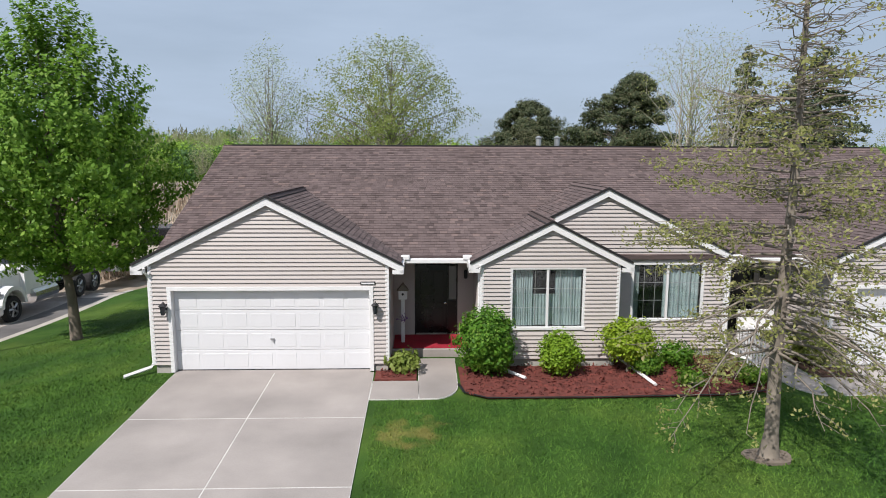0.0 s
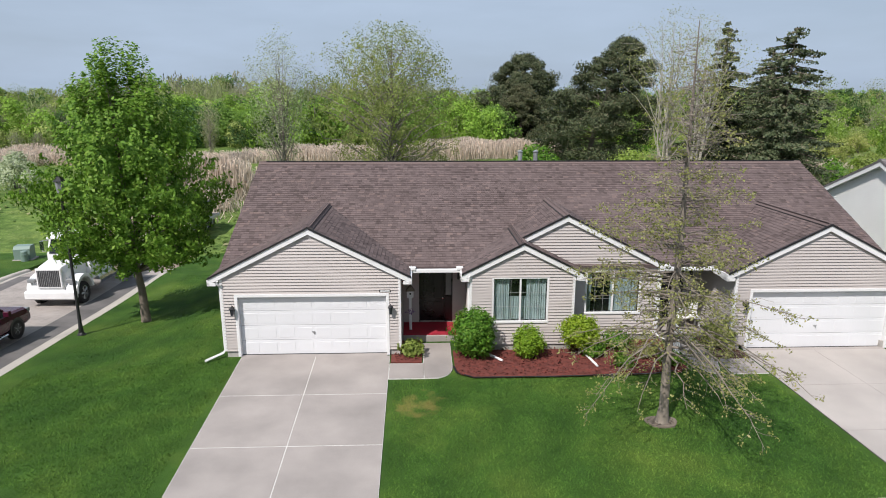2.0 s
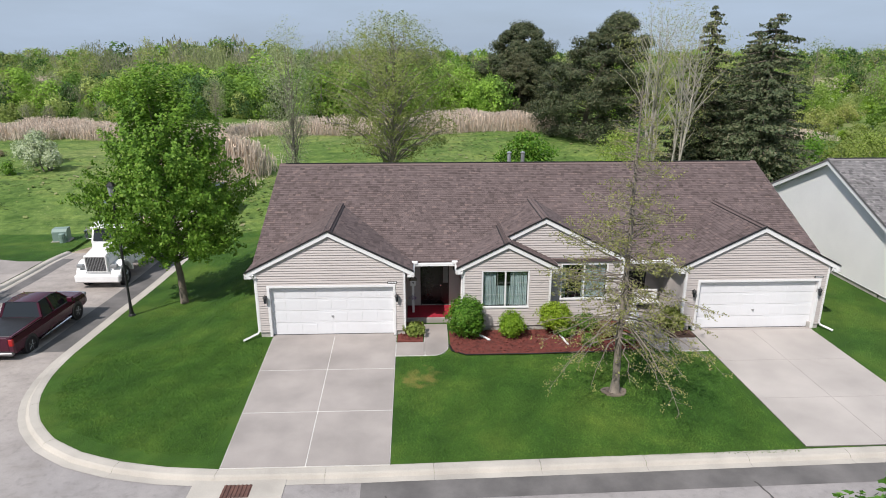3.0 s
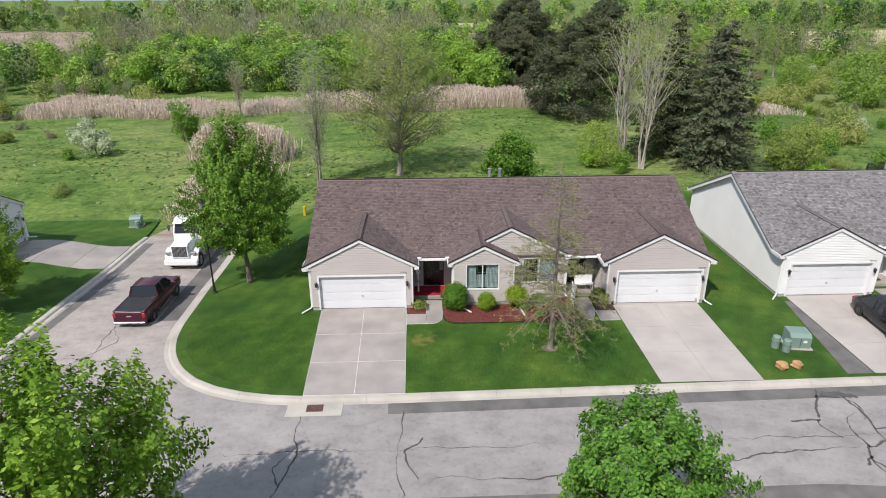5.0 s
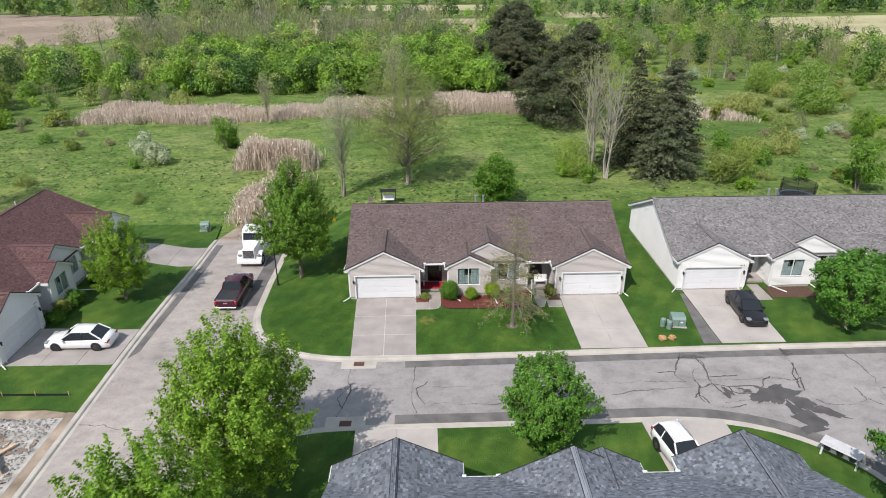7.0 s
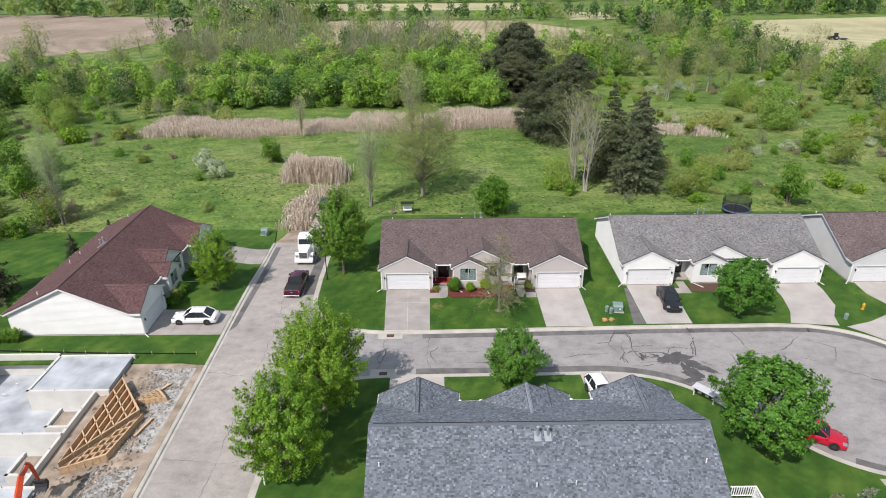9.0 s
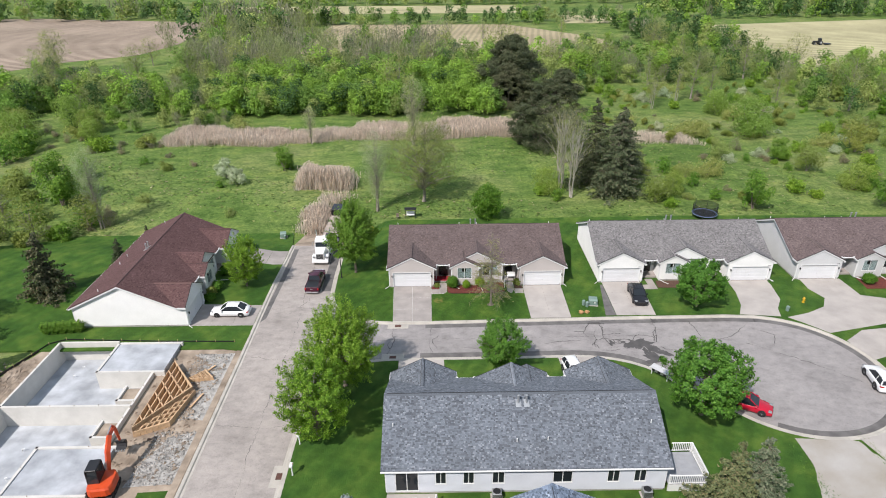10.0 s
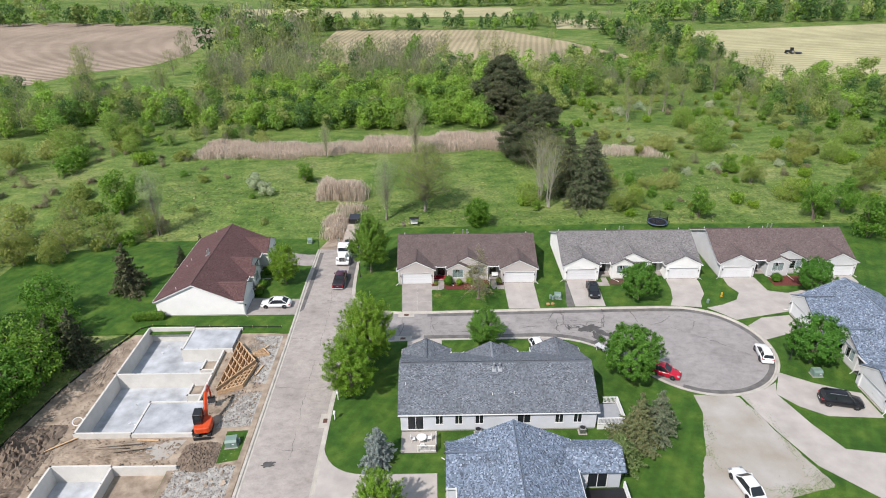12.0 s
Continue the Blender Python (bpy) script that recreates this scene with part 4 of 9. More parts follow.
# curbs: a gutter pan and a rounded lip, in three-metre pieces
def curb_run(name, pts, side=1, label="pale concrete curb with a gutter pan", step=3.0):
    run = thing(name, label, "curb", kind="structure")
    fine = resample(pts, 0.75)
    per = int(step / 0.75)
    prof = ((-0.28, ROAD_Z + 0.012), (-0.06, ROAD_Z - 0.004 + 0.012), (0.0, ROAD_Z + 0.09), (0.05, ROAD_Z + 0.125), (0.26, ROAD_Z + 0.13), (0.32, ROAD_Z + 0.12), (0.33, GROUND_Z))
    lines = [polyline_offset(fine, side * d) for d, _ in prof]
    for s in range(0, len(fine) - 1, per):
        sol = Solid()
        e = min(s + per, len(fine) - 1)
        rings = []
        for i in range(s, e + 1):
            ring = []
            for k in range(len(prof)):
                p = Vector(lines[k][i])
                if i == s:
                    p += (Vector(lines[k][i + 1]) - p) * 0.012
                ring.append((p.x, p.y, prof[k][1]))
            rings.append(ring)
        sol.loft(rings, False)
        part("curb_section", sol, CURB, run)
    return run


curb_run("curb", EDGE)
curb_run("curb", WEST)


# ---- drives and walks, slab by slab ----
def paving(name, label, quads, mat=CONCRETE, z=0.0, joint=0.02, category="driveway", sink=0.004):
    """quads: corner sets of the slabs, anticlockwise."""
    top = thing(name, label, category, kind="structure")
    if len(quads) > 1:
        for q in quads:
            part("joint", Solid().slab(list(q), GROUND_Z, z - sink), JOINT if mat is CONCRETE else PATCH if mat is CONCRETE_PALE else mat, top)
    for q in quads:
        c = Vector((sum(p[0] for p in q) / len(q), sum(p[1] for p in q) / len(q)))
        pts = [tuple(Vector(p) + (c - Vector(p)).normalized() * joint) for p in q]
        part("slab", fan(Solid(), pts, GROUND_Z, z), mat, top)
    return top


def grid_quads(a, b, c, d, nu, nv):
    """Quads of a four-sided field: a to b along u, a to d along v."""
    a, b, c, d = (Vector(p) for p in (a, b, c, d))
    at = lambda u, v: tuple((a * (1 - u) + b * u) * (1 - v) + (d * (1 - u) + c * u) * v)
    return [(at(i / nu, j / nv), at((i + 1) / nu, j / nv), at((i + 1) / nu, (j + 1) / nv), at(i / nu, (j + 1) / nv)) for j in range(nv) for i in range(nu)]


paving("driveway", "pale concrete double driveway with a long centre joint", grid_quads((-6.72, 8.55), (-2.0, 8.55), (-2.1, 16.9), (-7.1, 16.9), 2, 3))
paving("driveway", "pale concrete double driveway with faint tyre marks", grid_quads((10.15, 8.95), (15.1, 8.95), (15.2, 16.9), (10.1, 16.9), 2, 3), CONCRETE_PALE, joint=0.008)
paving("driveway", "pale concrete double driveway under a black sedan", grid_quads((20.75, 9.3), (25.6, 9.3), (26.0, 17.6), (20.9, 17.6), 2, 3), CONCRETE_PALE, joint=0.008)
paving("driveway", "pale concrete driveway flaring at the street", [[(35.9, 9.2), (40.7, 8.6), (41.2, 10.4), (42.6, 12.6), (43.2, 16.2), (43.2, 17.6), (37.9, 17.6), (37.7, 14.5), (37.0, 11.4)]], CONCRETE_PALE, joint=0.008)
paving("driveway", "wide pale concrete apron shared by two drives", [[(41.4, 8.4), (42.6, 7.2), (44.6, 4.9), (54.4, 7.2), (63.3, 12.0), (70.0, 15.6), (70.0, 17.8), (64.8, 17.8), (61.8, 14.1), (56.2, 12.5), (53.4, 13.4), (53.2, 17.8), (47.8, 17.8), (47.6, 15.2), (48.4, 12.8), (47.1, 10.7), (44.4, 9.3)]], CONCRETE_PALE, joint=0.008)
paving("driveway", "pale concrete driveway to the blue-roofed house", [[(45.6, 3.3), (46.4, -0.4), (51.3, 1.3), (53.2, 1.6), (53.2, 6.0), (48.6, 5.4)]], CONCRETE_PALE, joint=0.008)
paving("driveway", "pale concrete driveway beside a dark parked wagon", [[(44.7, -7.8), (48.0, -10.0), (52.2, -11.9), (53.2, -12.2), (53.2, -16.8), (46.6, -16.3), (44.0, -14.5), (42.2, -12.1), (43.6, -9.7)]], CONCRETE_PALE, joint=0.008)
paving("driveway", "long pale concrete drive leading past the gravel lot", [[(37.5, -12.2), (39.3, -11.85), (41.2, -11.1), (43.3, -9.85), (42.25, -12.1), (43.8, -17.6), (45.5, -21.7), (50.5, -22.6), (58.0, -22.9), (58.0, -29.0), (45.5, -29.0), (41.0, -24.1), (39.1, -18.9)]], CONCRETE_PALE, joint=0.008)
paving("driveway", "pale concrete driveway in front of the slate-roofed twin house", grid_quads((-5.5, -4.4), (-0.55, -4.4), (-0.6, 0.7), (-5.6, 0.7), 2, 2), CONCRETE_PALE, joint=0.008)
paving("driveway", "pale concrete driveway under a white wagon", grid_quads((12.3, -4.4), (17.2, -4.4), (17.1, 0.9), (12.0, 0.9), 2, 2), CONCRETE_PALE, joint=0.008)
paving("driveway", "grey concrete driveway under a white sedan", grid_quads((-31.4, 8.2), (-23.55, 8.2), (-23.75, 13.2), (-31.4, 13.2), 3, 2), sink=0.03)
paving("driveway", "grey concrete driveway by the far garage", grid_quads((-31.4, 25.6), (-24.08, 26.0), (-24.12, 30.5), (-31.4, 30.2), 3, 2), sink=0.03)
paving("driveway", "pale concrete driveway at the blue-roofed house's garage", grid_quads((-14.0, -29.4), (-1.4, -29.4), (-1.4, -24.3), (-14.0, -24.3), 3, 2), CONCRETE_PALE, joint=0.008)
paving("drive_apron", "pale concrete apron curving from the street to a drive", [[(-14.5, -29.4), (-9.0, -29.4), (-9.0, -24.3)] + bez((-9.4, -24.3), (-13.6, -24.1), (-14.5, -20.2), 7)], CONCRETE_PALE, z=0.012, category="driveway")
paving("side_strip", "weathered asphalt strip along the driveway", [[(19.4, 9.3), (20.7, 9.3), (20.85, 17.0), (20.5, 17.0)]], PATCH, -0.01, category="driveway edge")
paving("front_walk", "pale concrete walk with a rounded inner corner", [[(-2.08, 15.1), (-0.95, 15.1), (-0.95, 16.25), (-2.08, 16.25)], [(-0.95, 15.1)] + bez((-0.5, 15.12), (-0.02, 15.3), (-0.02, 16.0), 5) + [(0.0, 17.95), (-0.98, 17.95), (-0.98, 16.25)]], category="walk")
paving("front_walk", "pale concrete walk curving to a ramp", [[(8.9, 15.1), (10.05, 15.1), (10.05, 16.25), (8.9, 16.25)], [(8.9, 16.25), (8.9, 17.95), (7.95, 17.95), (7.95, 16.0)] + bez((7.95, 16.0), (7.95, 15.2), (8.5, 15.12), 5)], category="walk")
paving("front_walk", "pale concrete walk to a recessed porch", [[(26.0, 15.6), (27.9, 15.6), (27.9, 18.4), (26.9, 18.4), (26.9, 16.8), (26.0, 16.8)]], category="walk")
rg = np.random.default_rng(29)
LOT = resample([(31.6, -12.0), (37.2, -12.4), (38.4, -16.0), (39.7, -21.6), (41.2, -25.6), (41.2, -27.0), (35.0, -28.6), (36.0, -34.0), (24.0, -34.0), (28.4, -23.8), (30.4, -18.7), (31.4, -15.0)], 0.45)
LOT = [(x + rg.normal() * .05 + .14 * math.sin(1.1 * y) * (y < -13), y + rg.normal() * .05) for x, y in LOT]
paving("gravel_lot", "patchy grey gravel parking strip", [LOT], GRAVEL, -0.02, category="gravel")
weeds = [np.stack([rg.normal(cx, sx, k), rg.normal(cy, sy, k), np.full(k, 0.0)], axis=1) for cx, cy, sx, sy, k in ((38.0, -27.6, 1.9, .55, 1500), (40.6, -26.0, .7, .9, 500), (34.6, -29.6, .6, 1.2, 500), (30.9, -17.5, .35, 1.6, 420), (29.6, -21.5, .40, 1.4, 420), (39.3, -19.6, .28, 2.6, 420), (38.0, -14.2, .22, 1.4, 200))]
weed_ob = new("gravel_weeds", quad_mesh("gravel_weeds", leaf_quads(rg, np.concatenate(weeds), .055, .6, .8), BLADE))
tagged(weed_ob, "low weeds creeping over the gravel's edges", "weeds", kind="stuff")


def bed(name, pts, mat, label, n=900, size=0.045, seed=1):
    """A planting bed: a low mound and loose chips on it."""
    top = thing(name, label, "planting bed", kind="structure")
    part("soil", fan(Solid(), pts, GROUND_Z, 0.02), mat, top)
    rng = np.random.default_rng(seed)
    xs, ys = [p[0] for p in pts], [p[1] for p in pts]
    c = np.stack([rng.uniform(min(xs) + 0.1, max(xs) - 0.1, n), rng.uniform(min(ys) + 0.08, max(ys) - 0.08, n), rng.uniform(0.025, 0.05, n)], axis=1)
    chips = new("chips", quad_mesh("chips", leaf_quads(rng, c, size, 0.5, 1.2), mat))
    chips.parent = top
    tagged(chips, kind="stuff")
    return top


bed("mulch_bed", [(0.05, 16.0), (0.15, 15.45), (0.6, 15.12), (3.0, 15.1), (6.3, 15.2), (7.6, 15.5), (7.6, 18.0), (4.2, 18.0), (4.2, 17.2), (0.05, 17.2)], MULCH, "red shredded-bark mulch bed below the front window", 2600, 0.05)
edging = single("bed_edging", strip(Solid(), [(0.02, 15.95), (0.12, 15.42), (0.6, 15.09), (3.0, 15.07), (6.3, 15.17), (7.6, 15.47)], 0.0, 0.07, 0.035), BLACK, "black plastic edging along the mulch", "edging", kind="structure")
bed("mulch_bed", [(-2.05, 16.3), (-1.02, 16.3), (-1.02, 18.2), (-1.7, 18.2), (-1.7, 16.95), (-2.05, 16.95)], MULCH, "small red mulch bed beside the porch walk", 400, 0.05, 2)
bed("mulch_bed", [(9.0, 16.3), (10.05, 16.3), (10.05, 16.95), (9.65, 16.95), (9.65, 18.2), (9.0, 18.2)], BARK_MULCH, "small dark bark bed beside a porch walk", 300, 0.05, 3)
bed("mulch_bed", [(28.0, 16.0), (32.0, 15.9), (32.0, 17.8), (28.2, 17.8)], BARK_MULCH, "brown bark bed below a white window", 400, 0.06, 4)
bed("mulch_bed", [(55.3, 15.0), (61.5, 15.0), (61.5, 17.9), (55.6, 17.9)], MULCH, "dark red bark bed in front of the brown-roofed house", 400, 0.06, 5)

# farm fields far behind the woods
def field(pts, mat, label):
    sol = fan(Solid(), pts, GROUND_Z + 0.05, GROUND_Z + 0.05)
    return single("field", sol, mat, label, "field", kind="structure")


def tilled(name, a, b, rot, scale=0.35):
    m = Mat(name, 0.95, 0, 0.1)
    w = m.node("ShaderNodeTexWave", Scale=scale, Distortion=0.9, Detail=3.0)
    m.link(m.coords((1, 1, 1), rot), w.inputs["Vector"])
    base = m.mix(m.ramp(w.outputs["Fac"], [(0.2, a), (0.8, b)]), m.ramp(m.noise(0.03, 6), [(0.35, (0.8, 0.8, 0.78)), (0.65, (1.1, 1.1, 1.08))]), 1.0, "MULTIPLY")
    m.color(m.mix(base, m.ramp(m.noise(0.5, 4), [(0.3, (0.85, 0.85, 0.85)), (0.7, (1.1, 1.1, 1.1))]), 0.6, "MULTIPLY"))
    return m.m


FIELD_BROWN = tilled("ploughed_field", (0.200, 0.152, 0.118), (0.40, 0.325, 0.258), 1.25, 0.085)
FIELD_TAN = tilled("stubble_field", (0.29, 0.25, 0.16), (0.38, 0.32, 0.21), 0.15, 0.10)
FIELD_PALE = tilled("pale_field", (0.35, 0.325, 0.19), (0.44, 0.40, 0.245), 1.4, 0.07)
field([(-175, 164), (-157, 205), (-131, 224), (-125, 256), (-137, 351), (-263, 386), (-480, 360), (-480, 150)], FIELD_BROWN, "bare brown ploughed field beyond the trees")
field([(-64, 226), (46, 203), (94, 232), (72, 280), (40, 328), (-62, 334)], FIELD_TAN, "tan stubble field beyond the trees")
field([(131, 163), (150, 163), (194, 192), (300, 199), (440, 205), (440, 345), (285, 338), (136, 312), (138, 206)], FIELD_PALE, "pale green-tan cut field with wheel tracks")
field([(-160, 400), (60, 395), (60, 455), (-160, 460)], FIELD_PALE, "pale far field strip")
field([(75, 330), (118, 330), (124, 372), (80, 376)], FIELD_PALE, "pale field gap between hedgerows")


# ---- houses ----
ROOF = dict(ridge_y=24.4, ridge_z=5.78, eave_y=18.0, back_y=30.8, eave_z=2.80, x0=-7.95, x1=15.89)
SLOPE = (ROOF["ridge_z"] - ROOF["eave_z"]) / (ROOF["ridge_y"] - ROOF["eave_y"])
MID = 3.97


def roof_y(z):
    return ROOF["eave_y"] + (z - ROOF["eave_z"]) / SLOPE


def lap_siding(solid, u0, u1, z0, z1, put, holes=(), peak=None, lap=0.105):
    """Rows of lapped boards; put(u, d, z) places a point at u along the wall, d proud of it; peak=(uc, zp, half, ze) cuts a gable."""
    def width(h):
        if peak and h > peak[3]:
            uc, zp, half, ze = peak
            r = max(zp - h, 0.0) * half / (zp - ze)
            return max(u0, uc - r), min(u1, uc + r)
        return u0, u1

    index = {}

    def vert(p):
        key = tuple(round(c, 4) for c in p)
        if key not in index:
            index[key] = len(solid.v)
            solid.v.append(p)
        return index[key]

    z = z0
    while z < z1 - 1e-4:
        t = min(z + lap, z1)
        (a0, b0), (a1, b1) = width(z), width(t)
        spans = [(a0, b0, a1, b1)] if b0 - a0 > 0.02 else []
        for h0, h1, hz0, hz1 in holes:
            if hz0 < t - 0.02 and hz1 > z + 0.02:
                spans = [q for p in spans for q in ((p[0], min(p[1], h0), p[2], min(p[3], h0)), (max(p[0], h1), p[1], max(p[2], h1), p[3])) if q[1] - q[0] > 0.01]
        for p, q, r, w in spans:
            solid.f.append(tuple(vert(c) for c in (put(p, 0.044, z), put(q, 0.044, z), put(w, 0.002, t), put(r, 0.002, t))))
            solid.f.append(tuple(vert(c) for c in (put(p, 0.002, z), put(q, 0.002, z), put(q, 0.044, z), put(p, 0.044, z))))
        z = t
    return solid


def shingles(solid, o, u, v, poly, course=0.14, tab=0.18, seed=0, loose=None):
    """Shingle tabs over a roof plane: o is its low corner, u along the eave, v up the slope; poly is its outline in (u, v)."""
    rng = np.random.default_rng(seed)
    o, u, v = Vector(o), Vector(u).normalized(), Vector(v).normalized()
    n = u.cross(v)
    n = n if n.z > 0 else -n
    us, vs = [p[0] for p in poly], [p[1] for p in poly]

    def row_span(h):
        xs = []
        for (a, b), (c, d) in zip(poly, poly[1:] + poly[:1]):
            if (b - h) * (d - h) < 0:
                xs.append(a + (c - a) * (h - b) / (d - b))
        return (min(xs), max(xs)) if len(xs) > 1 else None

    h = min(vs)
    while h < max(vs) - 0.02:
        sp = row_span(min(h + course * 0.5, max(vs) - 0.011))
        if sp:
            x = sp[0] - rng.uniform(0, tab)
            while x < sp[1]:
                w = tab * rng.uniform(0.55, 1.35)
                a, b = max(x, sp[0]), min(x + w - 0.006, sp[1])
                if b - a > 0.03:
                    lift = rng.uniform(0.012, 0.024)
                    p = [o + u * a + v * h + n * lift, o + u * b + v * h + n * lift, o + u * b + v * (h + course) + n * 0.006, o + u * a + v * (h + course) + n * 0.006]
                    i = len(solid.v)
                    solid.v.extend(tuple(q) for q in p)
                    solid.v.extend((tuple(o + u * a + v * h), tuple(o + u * b + v * h)))
                    if loose and loose[0] < a and b < loose[1]:
                        loose[2].append(len(solid.f))
                    solid.f.append((i, i + 1, i + 2, i + 3))
                    solid.f.append((i + 4, i + 5, i + 1, i))
                x += w
        h += course
    return solid


def fast_mesh(solid, name, mat):
    me = bpy.data.meshes.new(name)
    me.from_pydata(solid.v, [], solid.f)
    me.update()
    me.materials.append(mat)
    return me


def front(y):
    return lambda u, d, z: (u, y - d, z)


def side(x, s):
    return lambda u, d, z: (x + s * d, u, z)


def back(y):
    return lambda u, d, z: (u, y + d, z)


def wall_with(name, solid_fn, parent, backing, mat):
    sol = Solid()
    solid_fn(sol)
    for b in backing:
        part("wall_core", Solid().box(*b), mat, parent)
    return part(name, sol, mat, parent)


def window_unit(parent, x0, x1, z0, z1, y, curtain=True, face=-1, grid=True, glass=None):
    """A white slider: frame, two sashes, muntins, curtains behind the panes. face -1: looks to -y."""
    s = face
    w = part("window", Solid().soft(x0 - .07, x1 + .07, *sorted((y + s * .03, y - s * .04)), z1, z1 + .08, .006).soft(x0 - .09, x1 + .09, *sorted((y + s * .05, y - s * .04)), z0 - .08, z0, .006)
             .soft(x0 - .07, x0, *sorted((y + s * .03, y - s * .04)), z0, z1, .006).soft(x1, x1 + .07, *sorted((y + s * .03, y - s * .04)), z0, z1, .006), WHITE, parent, "white vinyl sliding window")
    xm = (x0 + x1) / 2
    part("mullion", Solid().soft(xm - .03, xm + .03, *sorted((y + s * .012, y - s * .05)), z0, z1, .005), WHITE, w)
    for a, b in ((x0, xm - .03), (xm + .03, x1)):
        part("pane", Solid().box(a, b, *sorted((y - s * .045, y - s * .055)), z0, z1), glass or GLASS, w)
        if grid:
            g = Solid()
            for i in (1, 2):
                xx = a + (b - a) * i / 3
                g.box(xx - .006, xx + .006, *sorted((y - s * .036, y - s * .043)), z0, z1)
                zz = z0 + (z1 - z0) * i / 3
                g.box(a, b, *sorted((y - s * .030, y - s * .0355)), zz - .006, zz + .006)
            part("muntin", g, STEEL, w)
    return w


def curtain_set(parent, x0, x1, z0, z1, y, sides=(.30, .62), tier=.55):
    """Two full-length side curtains and a half-height tier between them."""
    w = x1 - x0
    for a, b, top, yy in ((x0, x0 + w * sides[0], z1, y), (x0 + w * sides[1], x1, z1, y), (x0 + w * (sides[0] - .05), x0 + w * (sides[1] + .05), z0 + (z1 - z0) * tier, y + .05)):
        n = 30
        pts = [(a + (b - a) * i / n, yy + .018 * math.sin(i * 1.9) + .012 * math.sin(i * .83)) for i in range(n + 1)]
        sol = Solid()
        for (p, q), (r, t) in zip(pts, pts[1:]):
            sol.face((p, q, z0), (r, t, z0), (r, t, top), (p, q, top))
        part("curtain", sol, CURTAIN, parent, "pale blue-grey sheer curtain", True)


def garage_door(parent, x0, x1, y):
    """Four sections of raised panels, set back in a white-trimmed opening."""
    d0 = y + .13
    d = part("garage_door", Solid().box(x0, x1, d0 + .04, d0 + .08, 0.01, 2.10), DOOR_WHITE, parent, "white sectional garage door with raised panels")
    h = 2.09 / 4
    for r in range(4):
        sec = Solid().soft(x0 + .004, x1 - .004, d0, d0 + .038, .012 + r * h, (r + 1) * h, .006)
        w = (x1 - x0) / 8
        for c in range(8):
            a, b, lo, hi = x0 + c * w + .05, x0 + (c + 1) * w - .05, r * h + .085, (r + 1) * h - .085
            sec.soft(a, b, d0 - .006, d0 + .004, lo, hi, .005)
        part("section", sec, DOOR_WHITE, d)
    part("handle", Solid().box((x0 + x1) / 2 - .08, (x0 + x1) / 2 + .02, d0 - .035, d0 - .005, .80, .83).box((x0 + x1) / 2 - .02, (x0 + x1) / 2 + .01, d0 - .035, d0 - .005, .73, .82), STEEL, d, "small metal T-handle")
    part("sill", Solid().box(x0, x1, y - .13, d0 + .08, GROUND_Z, -.002), CONCRETE, d)
    part("bottom_seal", Solid().box(x0, x1, d0 - .01, d0 + .06, -.01, .02), RUBBER, d)
    part("door_trim", Solid().soft(x0 - .10, x0, y - .05, y + .22, 0, 2.2, .006).soft(x1, x1 + .10, y - .05, y + .22, 0, 2.2, .006).soft(x0, x1, y - .05, y + .22, 2.10, 2.2, .006), WHITE, parent)
    return d


def lantern(parent, x, y, z):
    l = part("lantern", Solid().soft(x - .05, x + .05, y - .03, y - .004, z - .12, z + .08, .01).tube([(x, y - .02, z + .05), (x, y - .12, z + .12), (x, y - .16, z + .09)], .012, 6), BLACK, parent, "black carriage lantern")
    part("lantern_cap", Solid().lathe([(0, .10), (.03, .09), (.10, .03), (.095, .02), (0, .02)], (x, y - .16, z), 8), BLACK, l)
    part("lantern_glass", Solid().lathe([(.0, .02), (.075, .02), (.05, -.20), (0, -.21)], (x, y - .16, z), 8), GLASS, l)
    return l


def downspout(parent, x, y, ztop, out, way=-1):
    p = part("downspout", Solid().tube([(x, y - .28, ztop), (x, y - .25, ztop - .1), (x, y - .05, ztop - .28), (x, y - .05, .22), (x + out[0] * .12, y - .05 + out[1] * .12, .12)], .042, 4), WHITE, parent)
    part("elbow", Solid().tube([(x + out[0] * .1, y - .05 + out[1] * .1, .13), (x + out[0], y - .05 + out[1], .06)], .05, 4), WHITE, p)
    return p


